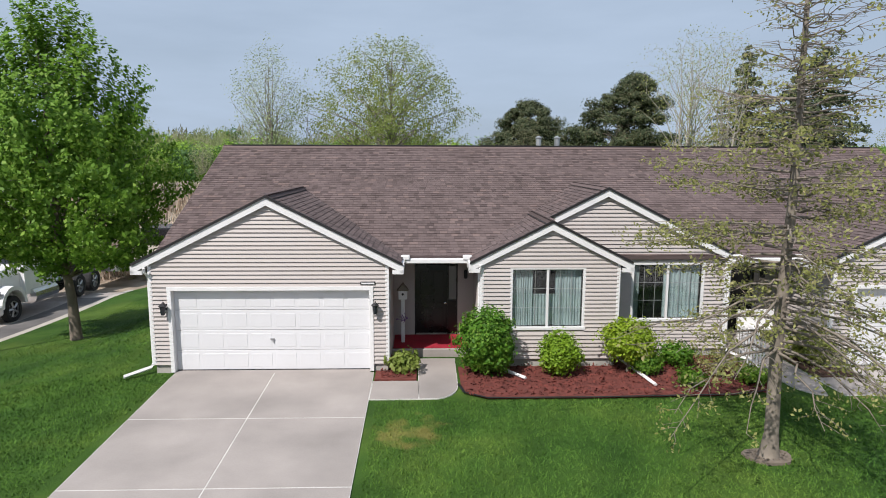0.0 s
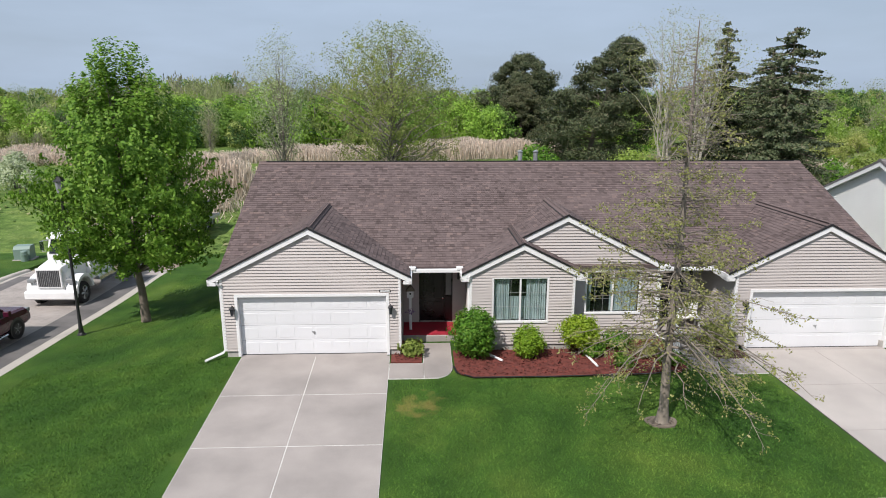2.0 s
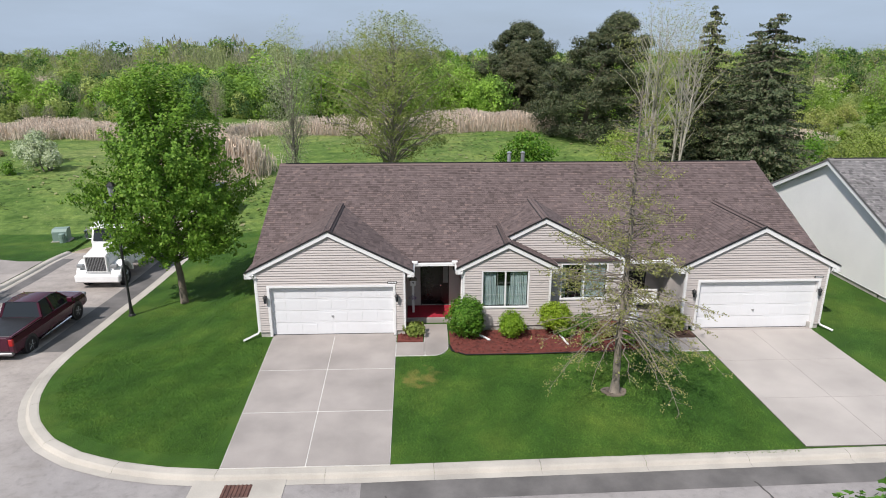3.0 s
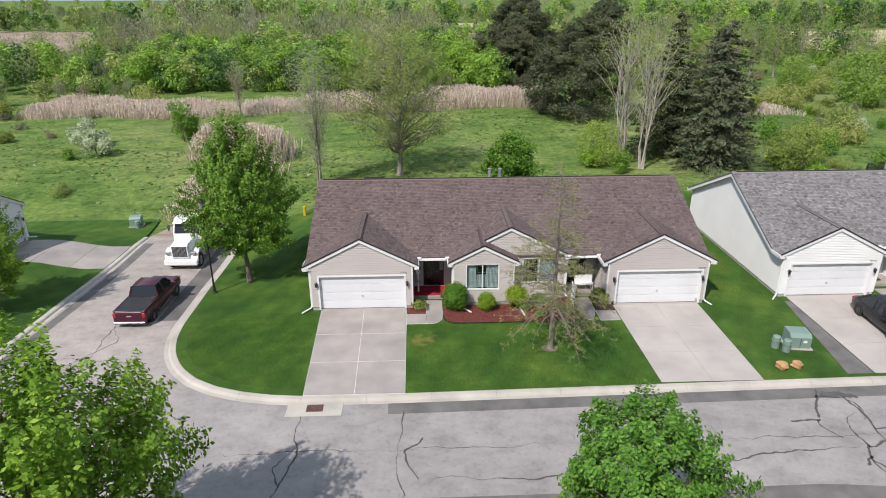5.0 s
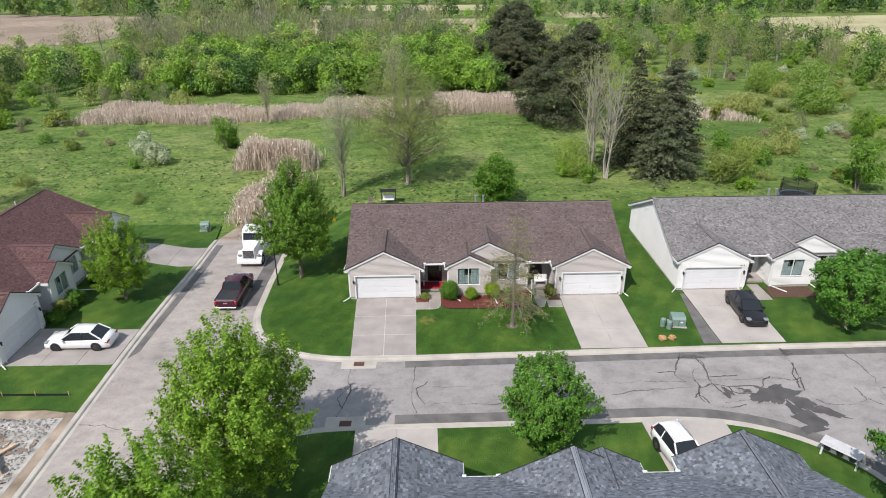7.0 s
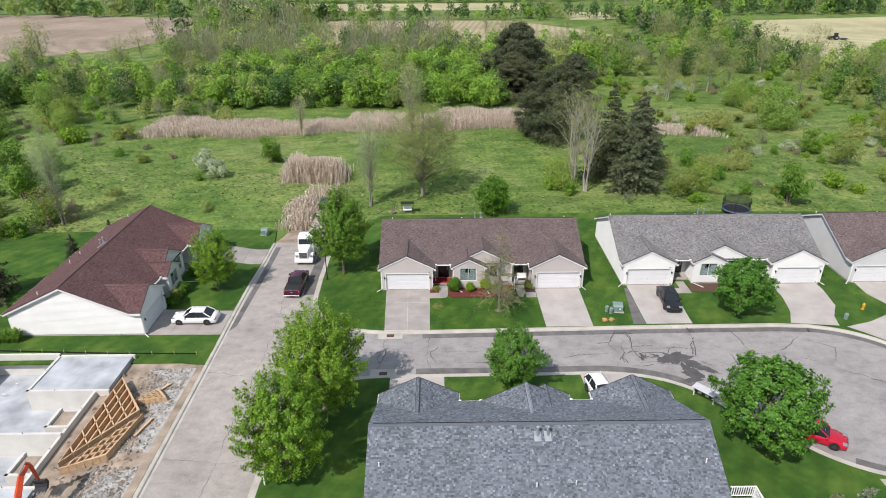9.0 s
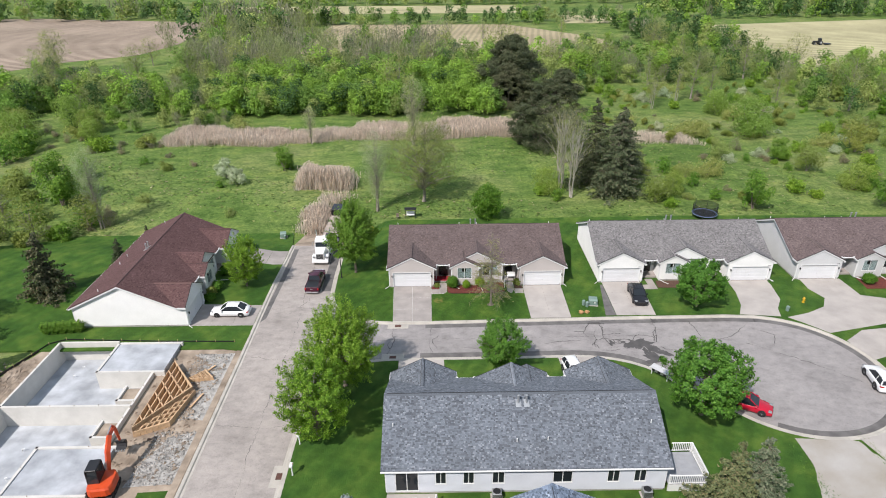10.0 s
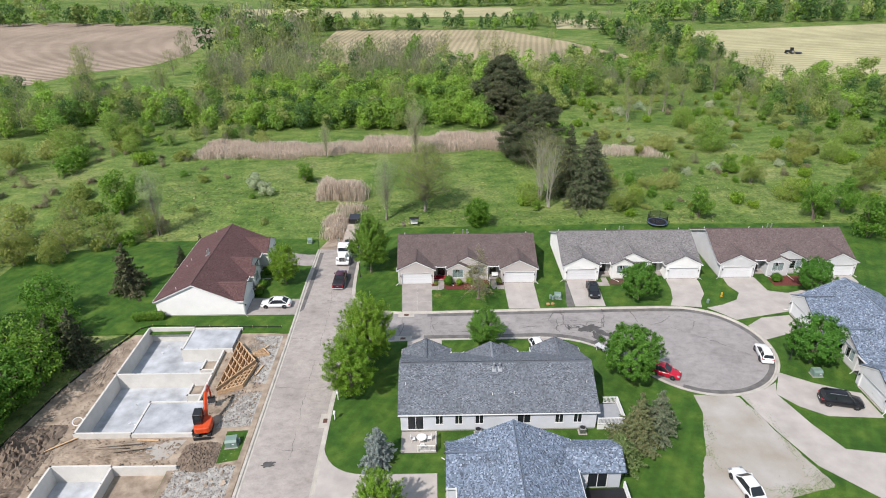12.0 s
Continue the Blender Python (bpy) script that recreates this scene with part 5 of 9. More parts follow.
def gable_roof(house, xc, half, zp, yf, wall_y, roof_sol, cap_sol, fascia=True):
    """A cross gable on the main roof; its front fascia is white with a dark drip edge."""
    ze = zp - half * 0.505
    yr, ye = roof_y(zp), max(roof_y(ze), ROOF["eave_y"])
    lf = math.hypot(half, zp - ze)
    for s in (-1, 1):
        e0, r0 = (xc + s * half, yf, ze), (xc, yf, zp)
        r1, e1 = (xc, yr, zp), (xc + s * half, ye, ze)
        roof_sol.sheet([e0, r0, r1, e1] if s < 0 else [r0, e0, e1, r1], 0.09)
        shingles(cap_sol, (xc + s * half, yf, ze + .004), (0, 1, 0), (-s * half, 0, zp - ze), [(0, 0), (ye - yf, 0), (yr - yf, lf), (0, lf)], seed=int(xc * 10 + s + 50))
        if fascia:
            n = Vector((s * (zp - ze), 0, half)).normalized()
            f = Solid()
            a, b = Vector((xc + s * (half + .04), 0, ze - .02)), Vector((xc, 0, zp))
            q = [a - Vector((0, 0, .02)), b - Vector((0, 0, .02)), b - Vector((0, 0, .215)), a - Vector((0, 0, .215))]
            f.face(*[(p.x, yf - .02, p.z) for p in q]).face(*[(p.x, yf + .03, p.z) for p in q])
            f.face((q[2].x, yf - .02, q[2].z), (q[3].x, yf - .02, q[3].z), (q[3].x, yf + .03, q[3].z), (q[2].x, yf + .03, q[2].z))
            f.face((q[0].x, yf - .02, q[0].z), (q[3].x, yf - .02, q[3].z), (q[3].x, yf + .03, q[3].z), (q[0].x, yf + .03, q[0].z))
            f.box(*sorted((xc + s * (half - .22), xc + s * (half + .06))), yf - .025, wall_y + .3, ze - .26, ze - .16)
            f.box(*sorted((xc + s * (half - .02), xc + s * (half + .06))), yf - .025, ye - .05, ze - .24, ze - .04)
            part("rake_board", f, WHITE, house)
            g = Solid().face(*[(p.x, yf - .05, p.z + dz) for p, dz in ((a, -.03), (b, -.03), (b, .038), (a, .038))])
            g.face((a.x, yf - .05, a.z + .038), (b.x, yf - .05, b.z + .038), (b.x, yf + .01, b.z + .034), (a.x, yf + .01, a.z + .034))
            part("drip_edge", g, DRIP, house)
            sf = Solid().face((a.x, yf + .03, a.z - .21), (b.x, yf + .03, b.z - .21), (b.x, wall_y, b.z - .21), (a.x, wall_y, a.z - .21))
            part("soffit", sf, WHITE, house)
    part("ridge_cap", Solid().sheet([(xc - .15, yf + .01, zp - .04), (xc, yf + .01, zp + .045), (xc, yr + .25, zp + .045), (xc - .15, yr - .1, zp - .04)], .02).sheet([(xc, yf + .01, zp + .045), (xc + .15, yf + .01, zp - .04), (xc + .15, yr - .1, zp - .04), (xc, yr + .25, zp + .045)], .02), ROOFS["mat"], house)
    for s in (-1, 1):
        part("cap_shadow_edge", Solid().box(*sorted((xc + s * .15, xc + s * .18)), yf + .02, yr - .1, zp - .075, zp - .05), DRIP, house)


ROOFS = {"loose": []}


def build_house(name, label, siding, roof_mat, number=True):
    h = thing(name, label, "house", "ranch twin houses")
    ROOFS["mat"] = roof_mat
    W0, W1 = -7.6, 15.54
    WALLS = Solid()
    gd = ((-7.10, -2.2), (10.28, 15.2))
    # foundation course
    fd = Solid()
    for b in ((W0 + .02, -7.16, 17.02, 19.5), (-2.09, -1.77, 17.02, 19.5), (.68, 4.17, 17.32, 19.8), (4.17, 7.38, 18.12, 19.8), (9.71, 10.03, 17.02, 19.5), (15.10, W1 - .02, 17.02, 19.5), (W0 + .02, W1 - .02, 19.62, 30.46)):
        fd.box(*b, GROUND_Z, 0.24)
    fd_ob = part("foundation", fd, BLOCK, h)
    # garage fronts
    for (a, b), (w0, w1), xc in ((gd[0], (W0, -1.75), -4.675), (gd[1], (9.69, W1), 12.615)):
        wall_with("garage_wall", lambda s: lap_siding(s, w0, w1, .2, 4.4, front(17.0), [(a - .1, b + .1, 0, 2.2)], (xc, 4.36, 3.2, 2.75)), h, ((w0, a - .1, 17.0, 17.14, .2, 2.8), (b + .1, w1, 17.0, 17.14, .2, 2.8), (a - .1, b + .1, 17.0, 17.14, 2.2, 2.8)), siding)
        g = Solid().face((xc - 3.1, 17.0, 2.8), (xc + 3.1, 17.0, 2.8), (xc, 17.0, 4.34)).face((xc - 3.1, 17.14, 2.8), (xc + 3.1, 17.14, 2.8), (xc, 17.14, 4.34))
        part("gable_backing", g, siding, h)
        garage_door(h, a, b, 17.0)
        for x in (w0 + .33, w1 - .3):
            lantern(h, x, 17.0, 1.72)
        for x in (w0, w1):
            part("corner_trim", Solid().soft(x - .045, x + .045, 16.965, 17.08, .2, 2.75, .008), WHITE, h)
        if number:
            plate = part("number_plate", Solid().soft(b - .22, b + .16, 16.95, 16.98, 2.235, 2.325, .01), BLACK, h, "dark house number plate")
            part("plate_bar", Solid().box(b - .19, b + .13, 16.944, 16.952, 2.262, 2.298), WHITE, plate)
    # window bay
    wall_with("bay_wall", lambda s: lap_siding(s, .66, 4.19, .2, 3.9, front(17.3), [(1.40, 3.32, 1.0, 2.62)], (2.425, 3.72, 1.95, 2.75)), h, ((.66, 1.40, 17.3, 17.44, .2, 2.8), (3.32, 4.19, 17.3, 17.44, .2, 2.8), (1.40, 3.32, 17.3, 17.44, .2, 1.0), (1.40, 3.32, 17.3, 17.44, 2.62, 2.8)), siding)
    part("gable_backing", Solid().face((.5, 17.31, 2.8), (4.35, 17.31, 2.8), (2.425, 17.31, 3.70)).face((.5, 17.44, 2.8), (4.35, 17.44, 2.8), (2.425, 17.44, 3.70)), siding, h)
    window_unit(h, 1.45, 3.27, 1.05, 2.56, 17.3, glass=PANE)
    curtain_set(h, 1.45, 3.27, 1.05, 2.56, 17.44)
    # black panel behind the curtains, standing in for the unlit room
    part("window_reveal", Solid().box(1.3, 3.4, 17.6, 17.64, .9, 2.7), DOOR_AND_ROOM_BLACK, h)
    for x, y in ((.66, 17.3), (4.19, 17.3), (7.4, 18.1)):
        part("corner_trim", Solid().soft(x - .045, x + .045, y - .035, y + .08, .2, 2.75, .008), WHITE, h)
    # centre wall under the tall gable
    wall_with("centre_wall", lambda s: lap_siding(s, 4.19, 7.4, .2, 2.85, front(18.1), [(4.80, 6.80, 1.0, 2.6)]), h, ((4.19, 4.80, 18.1, 18.24, .2, 2.85), (6.80, 7.4, 18.1, 18.24, .2, 2.85), (4.80, 6.80, 18.1, 18.24, .2, 1.0), (4.80, 6.80, 18.1, 18.24, 2.6, 2.85)), siding)
    wall_with("upper_gable_wall", lambda s: lap_siding(s, .6, 7.4, 2.8, 4.5, front(18.1), (), (MID + .08, 4.5, 3.5, 2.73)), h, (), siding)
    part("gable_backing", Solid().face((.6, 18.12, 2.7), (7.4, 18.12, 2.7), (MID + .08, 18.12, 4.46)), siding, h)
    window_unit(h, 4.87, 6.74, 1.05, 2.54, 18.1, glass=PANE)
    curtain_set(h, 4.87, 6.74, 1.05, 2.54, 18.24, (.10, .46), .0)
    # another black panel in place of the room's darkness
    part("window_reveal", Solid().box(4.7, 6.9, 18.4, 18.44, .9, 2.7), DOOR_AND_ROOM_BLACK, h)
    # porches
    for x0, x1, flip in ((-1.75, .66, 1), (7.4, 9.69, -1)):
        dx0, dx1 = (-1.10, .16) if flip > 0 else (7.9, 9.0)
        wall_with("porch_wall", lambda s: lap_siding(s, x0, x1, .2, 2.8, front(19.6), [(dx0, dx1, 0, 2.4)]), h, ((x0, dx0, 19.6, 19.72, 0, 2.9), (dx1, x1, 19.6, 19.72, 0, 2.9), (dx0, dx1, 19.6, 19.72, 2.4, 2.9)), siding)
        for xx, s, yy in ((x0, 1, 17.0 if flip > 0 else 18.1), (x1, -1, 17.3 if flip > 0 else 17.0)):
            wall_with("porch_side", lambda q: lap_siding(q, yy, 19.6, .2, 2.8, side(xx, s)), h, ((*sorted((xx, xx - s * .12)), yy + .01, 19.6, 0, 2.8),), siding)
        d = part("front_door", Solid().soft(dx0 + .04, dx0 + .96, 19.62, 19.67, .22, 2.3, .01), DOOR_AND_ROOM_BLACK, h, "black front door in a recessed porch")
        dp = Solid()
        for a, b in ((.45, 1.0), (1.15, 2.1)):
            for u in (.12, .50):
                dp.soft(dx0 + .04 + u, dx0 + .04 + u + .30, 19.60, 19.625, a, b, .01)
        part("door_panel", dp, DOOR_AND_ROOM_BLACK, d)
        part("door_knob", Solid().lathe([(0, -.05), (.03, -.045), (.03, -.02), (.012, -.01), (.012, .02)], (dx0 + .90, 19.6, 1.15), 8, "y"), CHROME, d)
        part("sidelight", Solid().box(dx0 + 1.0, dx1 - .04, 19.63, 19.65, 1.25, 2.25), LAMP_GLASS, h, "narrow white sidelight")
        part("sidelight_panel", Solid().box(dx0 + 1.0, dx1 - .02, 19.61, 19.66, .22, 1.22), DOOR_AND_ROOM_BLACK, h)
        part("door_frame", Solid().box(dx0, dx0 + .04, 19.58, 19.68, .2, 2.4).box(dx1 - .04, dx1, 19.58, 19.68, .2, 2.4).box(dx0, dx1, 19.58, 19.68, 2.32, 2.4).box(dx0 + .96, dx0 + 1.0, 19.58, 19.68, .2, 2.4), DOOR_AND_ROOM_BLACK, h)
        part("porch_floor", Solid().soft(x0 + .02, x1 - .02, 18.15, 19.6, GROUND_Z, .20, .02), CONCRETE, h)
        part("porch_ceiling", Solid().box(x0, x1, 18.0, 19.6, 2.70, 2.74), WHITE, h)
        part("porch_sconce", Solid().soft(dx1 + .18, dx1 + .28, 19.45, 19.6, 1.9, 2.15, .02), BLACK, h)
    # side and back walls
    for xx, s in ((W0, -1), (W1, 1)):
        wall_with("end_wall", lambda q: lap_siding(q, 17.0, 30.5, .2, 5.6, side(xx, s), (), (24.4, 5.62, 6.25, 2.72)), h, (), siding)
        e = Solid()
        for dx in (0, -s * .14):
            e.face((xx + dx, 17.0, .2), (xx + dx, 30.5, .2), (xx + dx, 30.5, 2.75), (xx + dx, 24.4, 5.6), (xx + dx, 18.2, 2.75), (xx + dx, 17.0, 2.75))
        part("end_backing", e, siding, h)
        for yy in (30.5,):
            part("corner_trim", Solid().soft(xx - .045, xx + .045, yy - .05, yy + .03, .2, 2.75, .008), WHITE, h)
        rk = Solid()
        for sy in (-1, 1):
            ye = ROOF["eave_y"] if sy < 0 else ROOF["back_y"]
            x_out = xx + s * .33
            rk.face((x_out, ye, ROOF["eave_z"] - .10), (x_out, 24.4, ROOF["ridge_z"] - .10), (x_out, 24.4, ROOF["ridge_z"] - .30), (x_out, ye, ROOF["eave_z"] - .30))
            rk.face((x_out, ye, ROOF["eave_z"] - .24), (x_out, 24.4, ROOF["ridge_z"] - .24), (xx, 24.4, ROOF["ridge_z"] - .24), (xx, ye, ROOF["eave_z"] - .24))
        part("rake_board", rk, WHITE, h)
    wins = ((-5.9, -5.0), (-3.7, -2.8), (0.2, 1.7), (5.8, 6.7), (8.3, 9.1), (10.6, 11.4), (12.9, 14.7))
    holes = [(a - .05, b + .05, .2 if i == 6 else 1.0, 2.35) for i, (a, b) in enumerate(wins)]
    wall_with("back_wall", lambda q: lap_siding(q, W0, W1, .2, 2.8, back(30.5), holes), h, ((W0, W1, 30.36, 30.42, .2, 2.8),), siding)
    for i, (a, b) in enumerate(wins):
        window_unit(h, a, b, .3 if i == 6 else 1.05, 2.30, 30.5, face=1, grid=False)
    # roof
    base, tabs = Solid(), Solid()
    R = ROOF
    half = math.hypot(R["ridge_y"] - R["eave_y"], R["ridge_z"] - R["eave_z"])
    L = R["x1"] - R["x0"]
    base.sheet([(R["x0"], R["eave_y"], R["eave_z"]), (R["x1"], R["eave_y"], R["eave_z"]), (R["x1"], R["ridge_y"], R["ridge_z"]), (R["x0"], R["ridge_y"], R["ridge_z"])], .10)
    base.sheet([(R["x0"], R["ridge_y"], R["ridge_z"]), (R["x1"], R["ridge_y"], R["ridge_z"]), (R["x1"], R["back_y"], R["eave_z"]), (R["x0"], R["back_y"], R["eave_z"])], .10)
    vy = (0, R["ridge_y"] - R["eave_y"], R["ridge_z"] - R["eave_z"])
    shingles(tabs, (R["x0"], R["eave_y"], R["eave_z"]), (1, 0, 0), vy, [(0, 0), (L, 0), (L, half), (0, half)], seed=1, loose=(-1.1 - R["x0"], 0.05 - R["x0"], ROOFS["loose"]))
    shingles(tabs, (R["x0"], R["back_y"], R["eave_z"]), (1, 0, 0), (0, -vy[1], vy[2]), [(0, 0), (L, 0), (L, half), (0, half)], seed=2)
    for xc, hw, zp, yf, wy in ((-4.675, 3.28, 4.44, 16.9, 17.0), (2.425, 2.05, 3.80, 17.2, 17.3), (MID + .08, 3.56, 4.60, 18.0, 18.1), (12.615, 3.28, 4.44, 16.9, 17.0)):
        gable_roof(h, xc, hw, zp, yf, wy, base, tabs)
    part("roof_deck", base, roof_mat, h)
    ROOFS["tabs"] = tabs
    tb = new("shingles", fast_mesh(tabs, "shingles", roof_mat))
    tb.parent = h
    ROOFS["sheet"] = tb
    tagged(tb, kind="stuff")
    part("ridge_cap", Solid().sheet([(R["x0"], 24.22, 5.73), (R["x1"], 24.22, 5.73), (R["x1"], 24.4, 5.83), (R["x0"], 24.4, 5.83)], .02).sheet([(R["x0"], 24.4, 5.83), (R["x1"], 24.4, 5.83), (R["x1"], 24.58, 5.73), (R["x0"], 24.58, 5.73)], .02), roof_mat, h)
    part("ridge_vent", Solid().box(R["x0"] + .3, R["x1"] - .3, 24.32, 24.36, 5.80, 5.845), DRIP, h)
    # gutters and downspouts
    for x0, x1 in ((-1.42, .42), (7.5, 9.4)):
        part("gutter", Solid().soft(x0, x1, 17.86, 17.99, 2.62, 2.75, .02), WHITE, h)
        for gx_ in (x0 + .1, x1 - .1):
            part("gutter_box", Solid().soft(gx_ - .12, gx_ + .12, 17.82, 17.98, 2.72, 2.84, .02), WHITE, h)
    part("gutter", Solid().soft(R["x0"], R["x1"], 30.8, 30.92, 2.62, 2.75, .02), WHITE, h)
    downspout(h, .60, 17.45, 2.7, (1.05, -1.2))
    downspout(h, 4.28, 18.05, 2.7, (0.40, -2.3))
    downspout(h, -7.66, 17.1, 2.7, (-.5, -.55))
    downspout(h, 15.6, 17.1, 2.7, (.3, -.5))
    downspout(h, 7.48, 18.1, 2.7, (.4, -.7))
    # vents on the back slope
    for vx, vy_, hh in ((3.5, 25.3, .75), (4.2, 25.3, .75)):
        zb = 5.78 - (vy_ - 24.4) * SLOPE
        v = part("flue", Solid().tube([(vx, vy_, zb - .1), (vx, vy_, zb + hh)], .10, 10), STEEL, h, "galvanised flue pipe")
        part("flashing", Solid().sheet([(vx - .24, vy_ - .28, zb + .17), (vx + .24, vy_ - .28, zb + .17), (vx + .24, vy_ + .42, zb - .155), (vx - .24, vy_ + .42, zb - .155)], .01), STEEL, v, "pale sheet-metal flashing")
        part("flue_cap", Solid().lathe([(0, .12), (.13, .06), (.13, .02), (.07, 0)], (vx, vy_, zb + hh), 8), STEEL, v)
    for vx, vy_ in ((-6.9, 27.2), (4.6, 28.6), (2.0, 28.5), (15.0, 27.2)):
        zb = 5.78 - (vy_ - 24.4) * SLOPE
        part("roof_vent", Solid().tube([(vx, vy_, zb - .1), (vx, vy_, zb + .35)], .05, 8), WHITE, h)
    return h


twin = build_house("twin_house", "single-storey twin house with taupe siding and brown shingle roof", SIDING, ROOF_BROWN)


def house_copy(m, label, siding, roof):
    c = copy_thing(twin, m)
    c["label"] = label
    for o in c.children_recursive:
        if o.type == "MESH":
            for sl in o.material_slots:
                swap = {SIDING: siding, ROOF_BROWN: roof}.get(sl.material)
                if swap:
                    sl.link = "OBJECT"
                    sl.material = swap
    return c


house_copy(pose(28.0, 0.6, 0), "single-storey twin house with cream siding and weathered grey roof", SIDING_CREAM, ROOF_GREY)
house_copy(pose(54.7, 0.8, 0), "single-storey twin house with pale grey siding and mauve-brown roof", SIDING_PALE, ROOF_MAUVE)
house_copy(pose(-14.2, 15.2, 0, 0, 0, 90) @ Matrix.Diagonal((.925, 1, 1, 1)), "single-storey twin house with cream siding and maroon roof", SIDING_CREAM, ROOF_RED)
house_copy(pose(9.9, 10.6, 0, 0, 0, 180) @ Matrix.Diagonal((1, .93, 1, 1)), "grey-sided twin house with slate roof and back windows", SIDING_GREY, ROOF_BLUE)
house_copy(pose(-17.4, -30.25, 0, 0, 0, -90), "single-storey house with grey siding and blue shingle roof", SIDING_GREY, ROOF_BLUER)
house_copy(pose(36.6, -0.5, 0, 0, 0, -90), "single-storey twin house with pale siding and blue shingle roof", SIDING_PALE, ROOF_BLUER)

# ---- street and garden trees ----
maple = tree_meshes(11, 10.9, 2.6, 3.15, "ovate", BARK, LEAF_MAPLE, 680, 84, 0.15, 0.082, 0.15, 90, 90, inner=0.36, limb=0.3, spray=0.6)
plant("maple_tree", maple, (-12.9, 23.0, LAWN_Z), "tall green maple with a full oval crown on the lawn")
oak = pin_oak_meshes(12, 10.3, BARK_OAK, LEAF_OAK)
plant("pin_oak_tree", oak, (5.45, 12.2, LAWN_Z), "thinly leafed young pin oak with drooping bare twigs")
lime_a = tree_meshes(13, 9.5, 1.4, 3.5, "oval", BARK, LEAF_LIME, 600, 92, 0.17, 0.084, 0.17, 90, 60, inner=0.34, spray=0.55)
lime_b = tree_meshes(14, 9.2, 1.4, 2.95, "oval", BARK, LEAF_LIME, 310, 94, 0.16, 0.092, 0.15, 80, 50, inner=0.34, spray=0.52)
plant("street_maple", lime_a, (-10.9, -3.5, LAWN_Z), "yellow-green young maple beside the street", group="street maples")
plant("street_maple", lime_b, (-12.4, -11.2, LAWN_Z), "yellow-green young maple beside the street", group="street maples", rz=70)
plant("street_maple", lime_b, (-27.2, 18.6, LAWN_Z), "light green maple in front of the maroon-roofed house", group="street maples", rz=200, scale=0.8)
plant("street_maple", lime_b, (-7.2, -31.0, LAWN_Z), "light green maple beside the concrete drive", group="street maples", rz=130, scale=0.76)
ball_a = tree_meshes(15, 6.1, 0.9, 2.25, "round", BARK, LEAF_DEEP, 440, 76, 0.13, 0.072, 0.12, 60, 20, inner=0.30, spray=0.26)
ball_b = tree_meshes(16, 7.2, 1.0, 3.2, "round", BARK, LEAF_DEEP, 460, 50, 0.16, 0.12, 0.15, 60, 20, inner=0.26, spray=0.26)
plant("round_maple", ball_a, (5.5, -1.2, LAWN_Z), "dense round-crowned deep green maple", group="round maples")
plant("round_maple", ball_b, (24.2, -8.6, LAWN_Z), "dense round-crowned deep green maple by the turning circle", group="round maples", rz=40, scale=1.08)
plant("round_maple", ball_b, (31.3, 11.3, LAWN_Z), "dense round-crowned green maple on a front lawn", group="round maples", rz=100, scale=0.86)
plant("round_maple", ball_b, (60.5, 13.2, LAWN_Z), "dense round-crowned green maple before the brown-roofed house", group="round maples", rz=200, scale=0.8)
plant("round_maple", ball_b, (50.1, -5.6, LAWN_Z), "dense round-crowned green maple before the blue-roofed house", group="round maples", rz=290, scale=0.98)
spruce_blue = conifer_meshes(21, 5.4, 2.25, NEEDLE_BLUE, 0.2, 28, 11, 0.11, 120, 0.85)
spruce_rust = conifer_meshes(22, 7.2, 3.0, NEEDLE_RUST, 0.1, 32, 12, 0.12, 150, 1.05)
spruce_sage = conifer_meshes(24, 7.2, 2.9, NEEDLE_SAGE, 0.1, 32, 12, 0.12, 150, 1.05)
spruce_young = conifer_meshes(25, 4.4, 2.5, NEEDLE_YOUNG, 0.1, 22, 12, 0.12, 130, 0.62)
spruce_dark = conifer_meshes(23, 7.0, 2.5, NEEDLE, 0.3, 30, 10, 0.15, 90, 0.9)
plant("blue_spruce", spruce_blue, (-8.0, -22.6, LAWN_Z), "small silvery blue spruce beside the slate-roofed house")
plant("spruce_tree", spruce_rust, (21.6, -20.4, LAWN_Z), "bushy olive spruce with rusty brown tips", group="spruces", scale=1.08)
plant("spruce_tree", spruce_sage, (24.2, -19.4, LAWN_Z), "bushy grey-green spruce beside a rusty one", group="spruces", rz=80, scale=1.02)
plant("spruce_tree", spruce_young, (18.9, -23.2, LAWN_Z), "low broad yellow-green spruce below the deck", group="spruces")
plant("spruce_tree", spruce_dark, (-52.3, 16.0, LAWN_Z), "dark green spruce behind the maroon-roofed house", group="spruces", scale=1.3)
plant("spruce_tree", spruce_dark, (-57.2, 1.0, GROUND_Z), "young dark spruce at the edge of the building site", group="spruces", scale=0.8)
plant("spruce_tree", spruce_dark, (-60.5, -3.0, GROUND_Z), "young dark spruce at the edge of the building site", group="spruces", rz=50, scale=0.7)
plant("spruce_tree", spruce_dark, (-46.8, 24.5, LAWN_Z), "slim dark cypress beside the patio", group="spruces", scale=0.62)
plant("spruce_tree", spruce_dark, (-46.2, 32.5, LAWN_Z), "slim dark cypress beside the patio", group="spruces", rz=90, scale=0.5)

# ---- trees behind the house ----
pine_big = pine_meshes(31, 18.3, 1.0, 11.0, NEEDLE, 110000, 0.25, 0.0, 0.6)
pine_lean = pine_meshes(34, 17.3, 0.8, 8.8, NEEDLE, 96000, 0.21, 4.6, 0.85)
pine_mid = conifer_meshes(32, 16.8, 5.2, NEEDLE, 0.8, 46, 12, 0.17, 150, 0.75)
pine_side = conifer_meshes(33, 15.9, 6.4, NEEDLE_OLD, 0.8, 42, 13, 0.17, 170, 0.62)
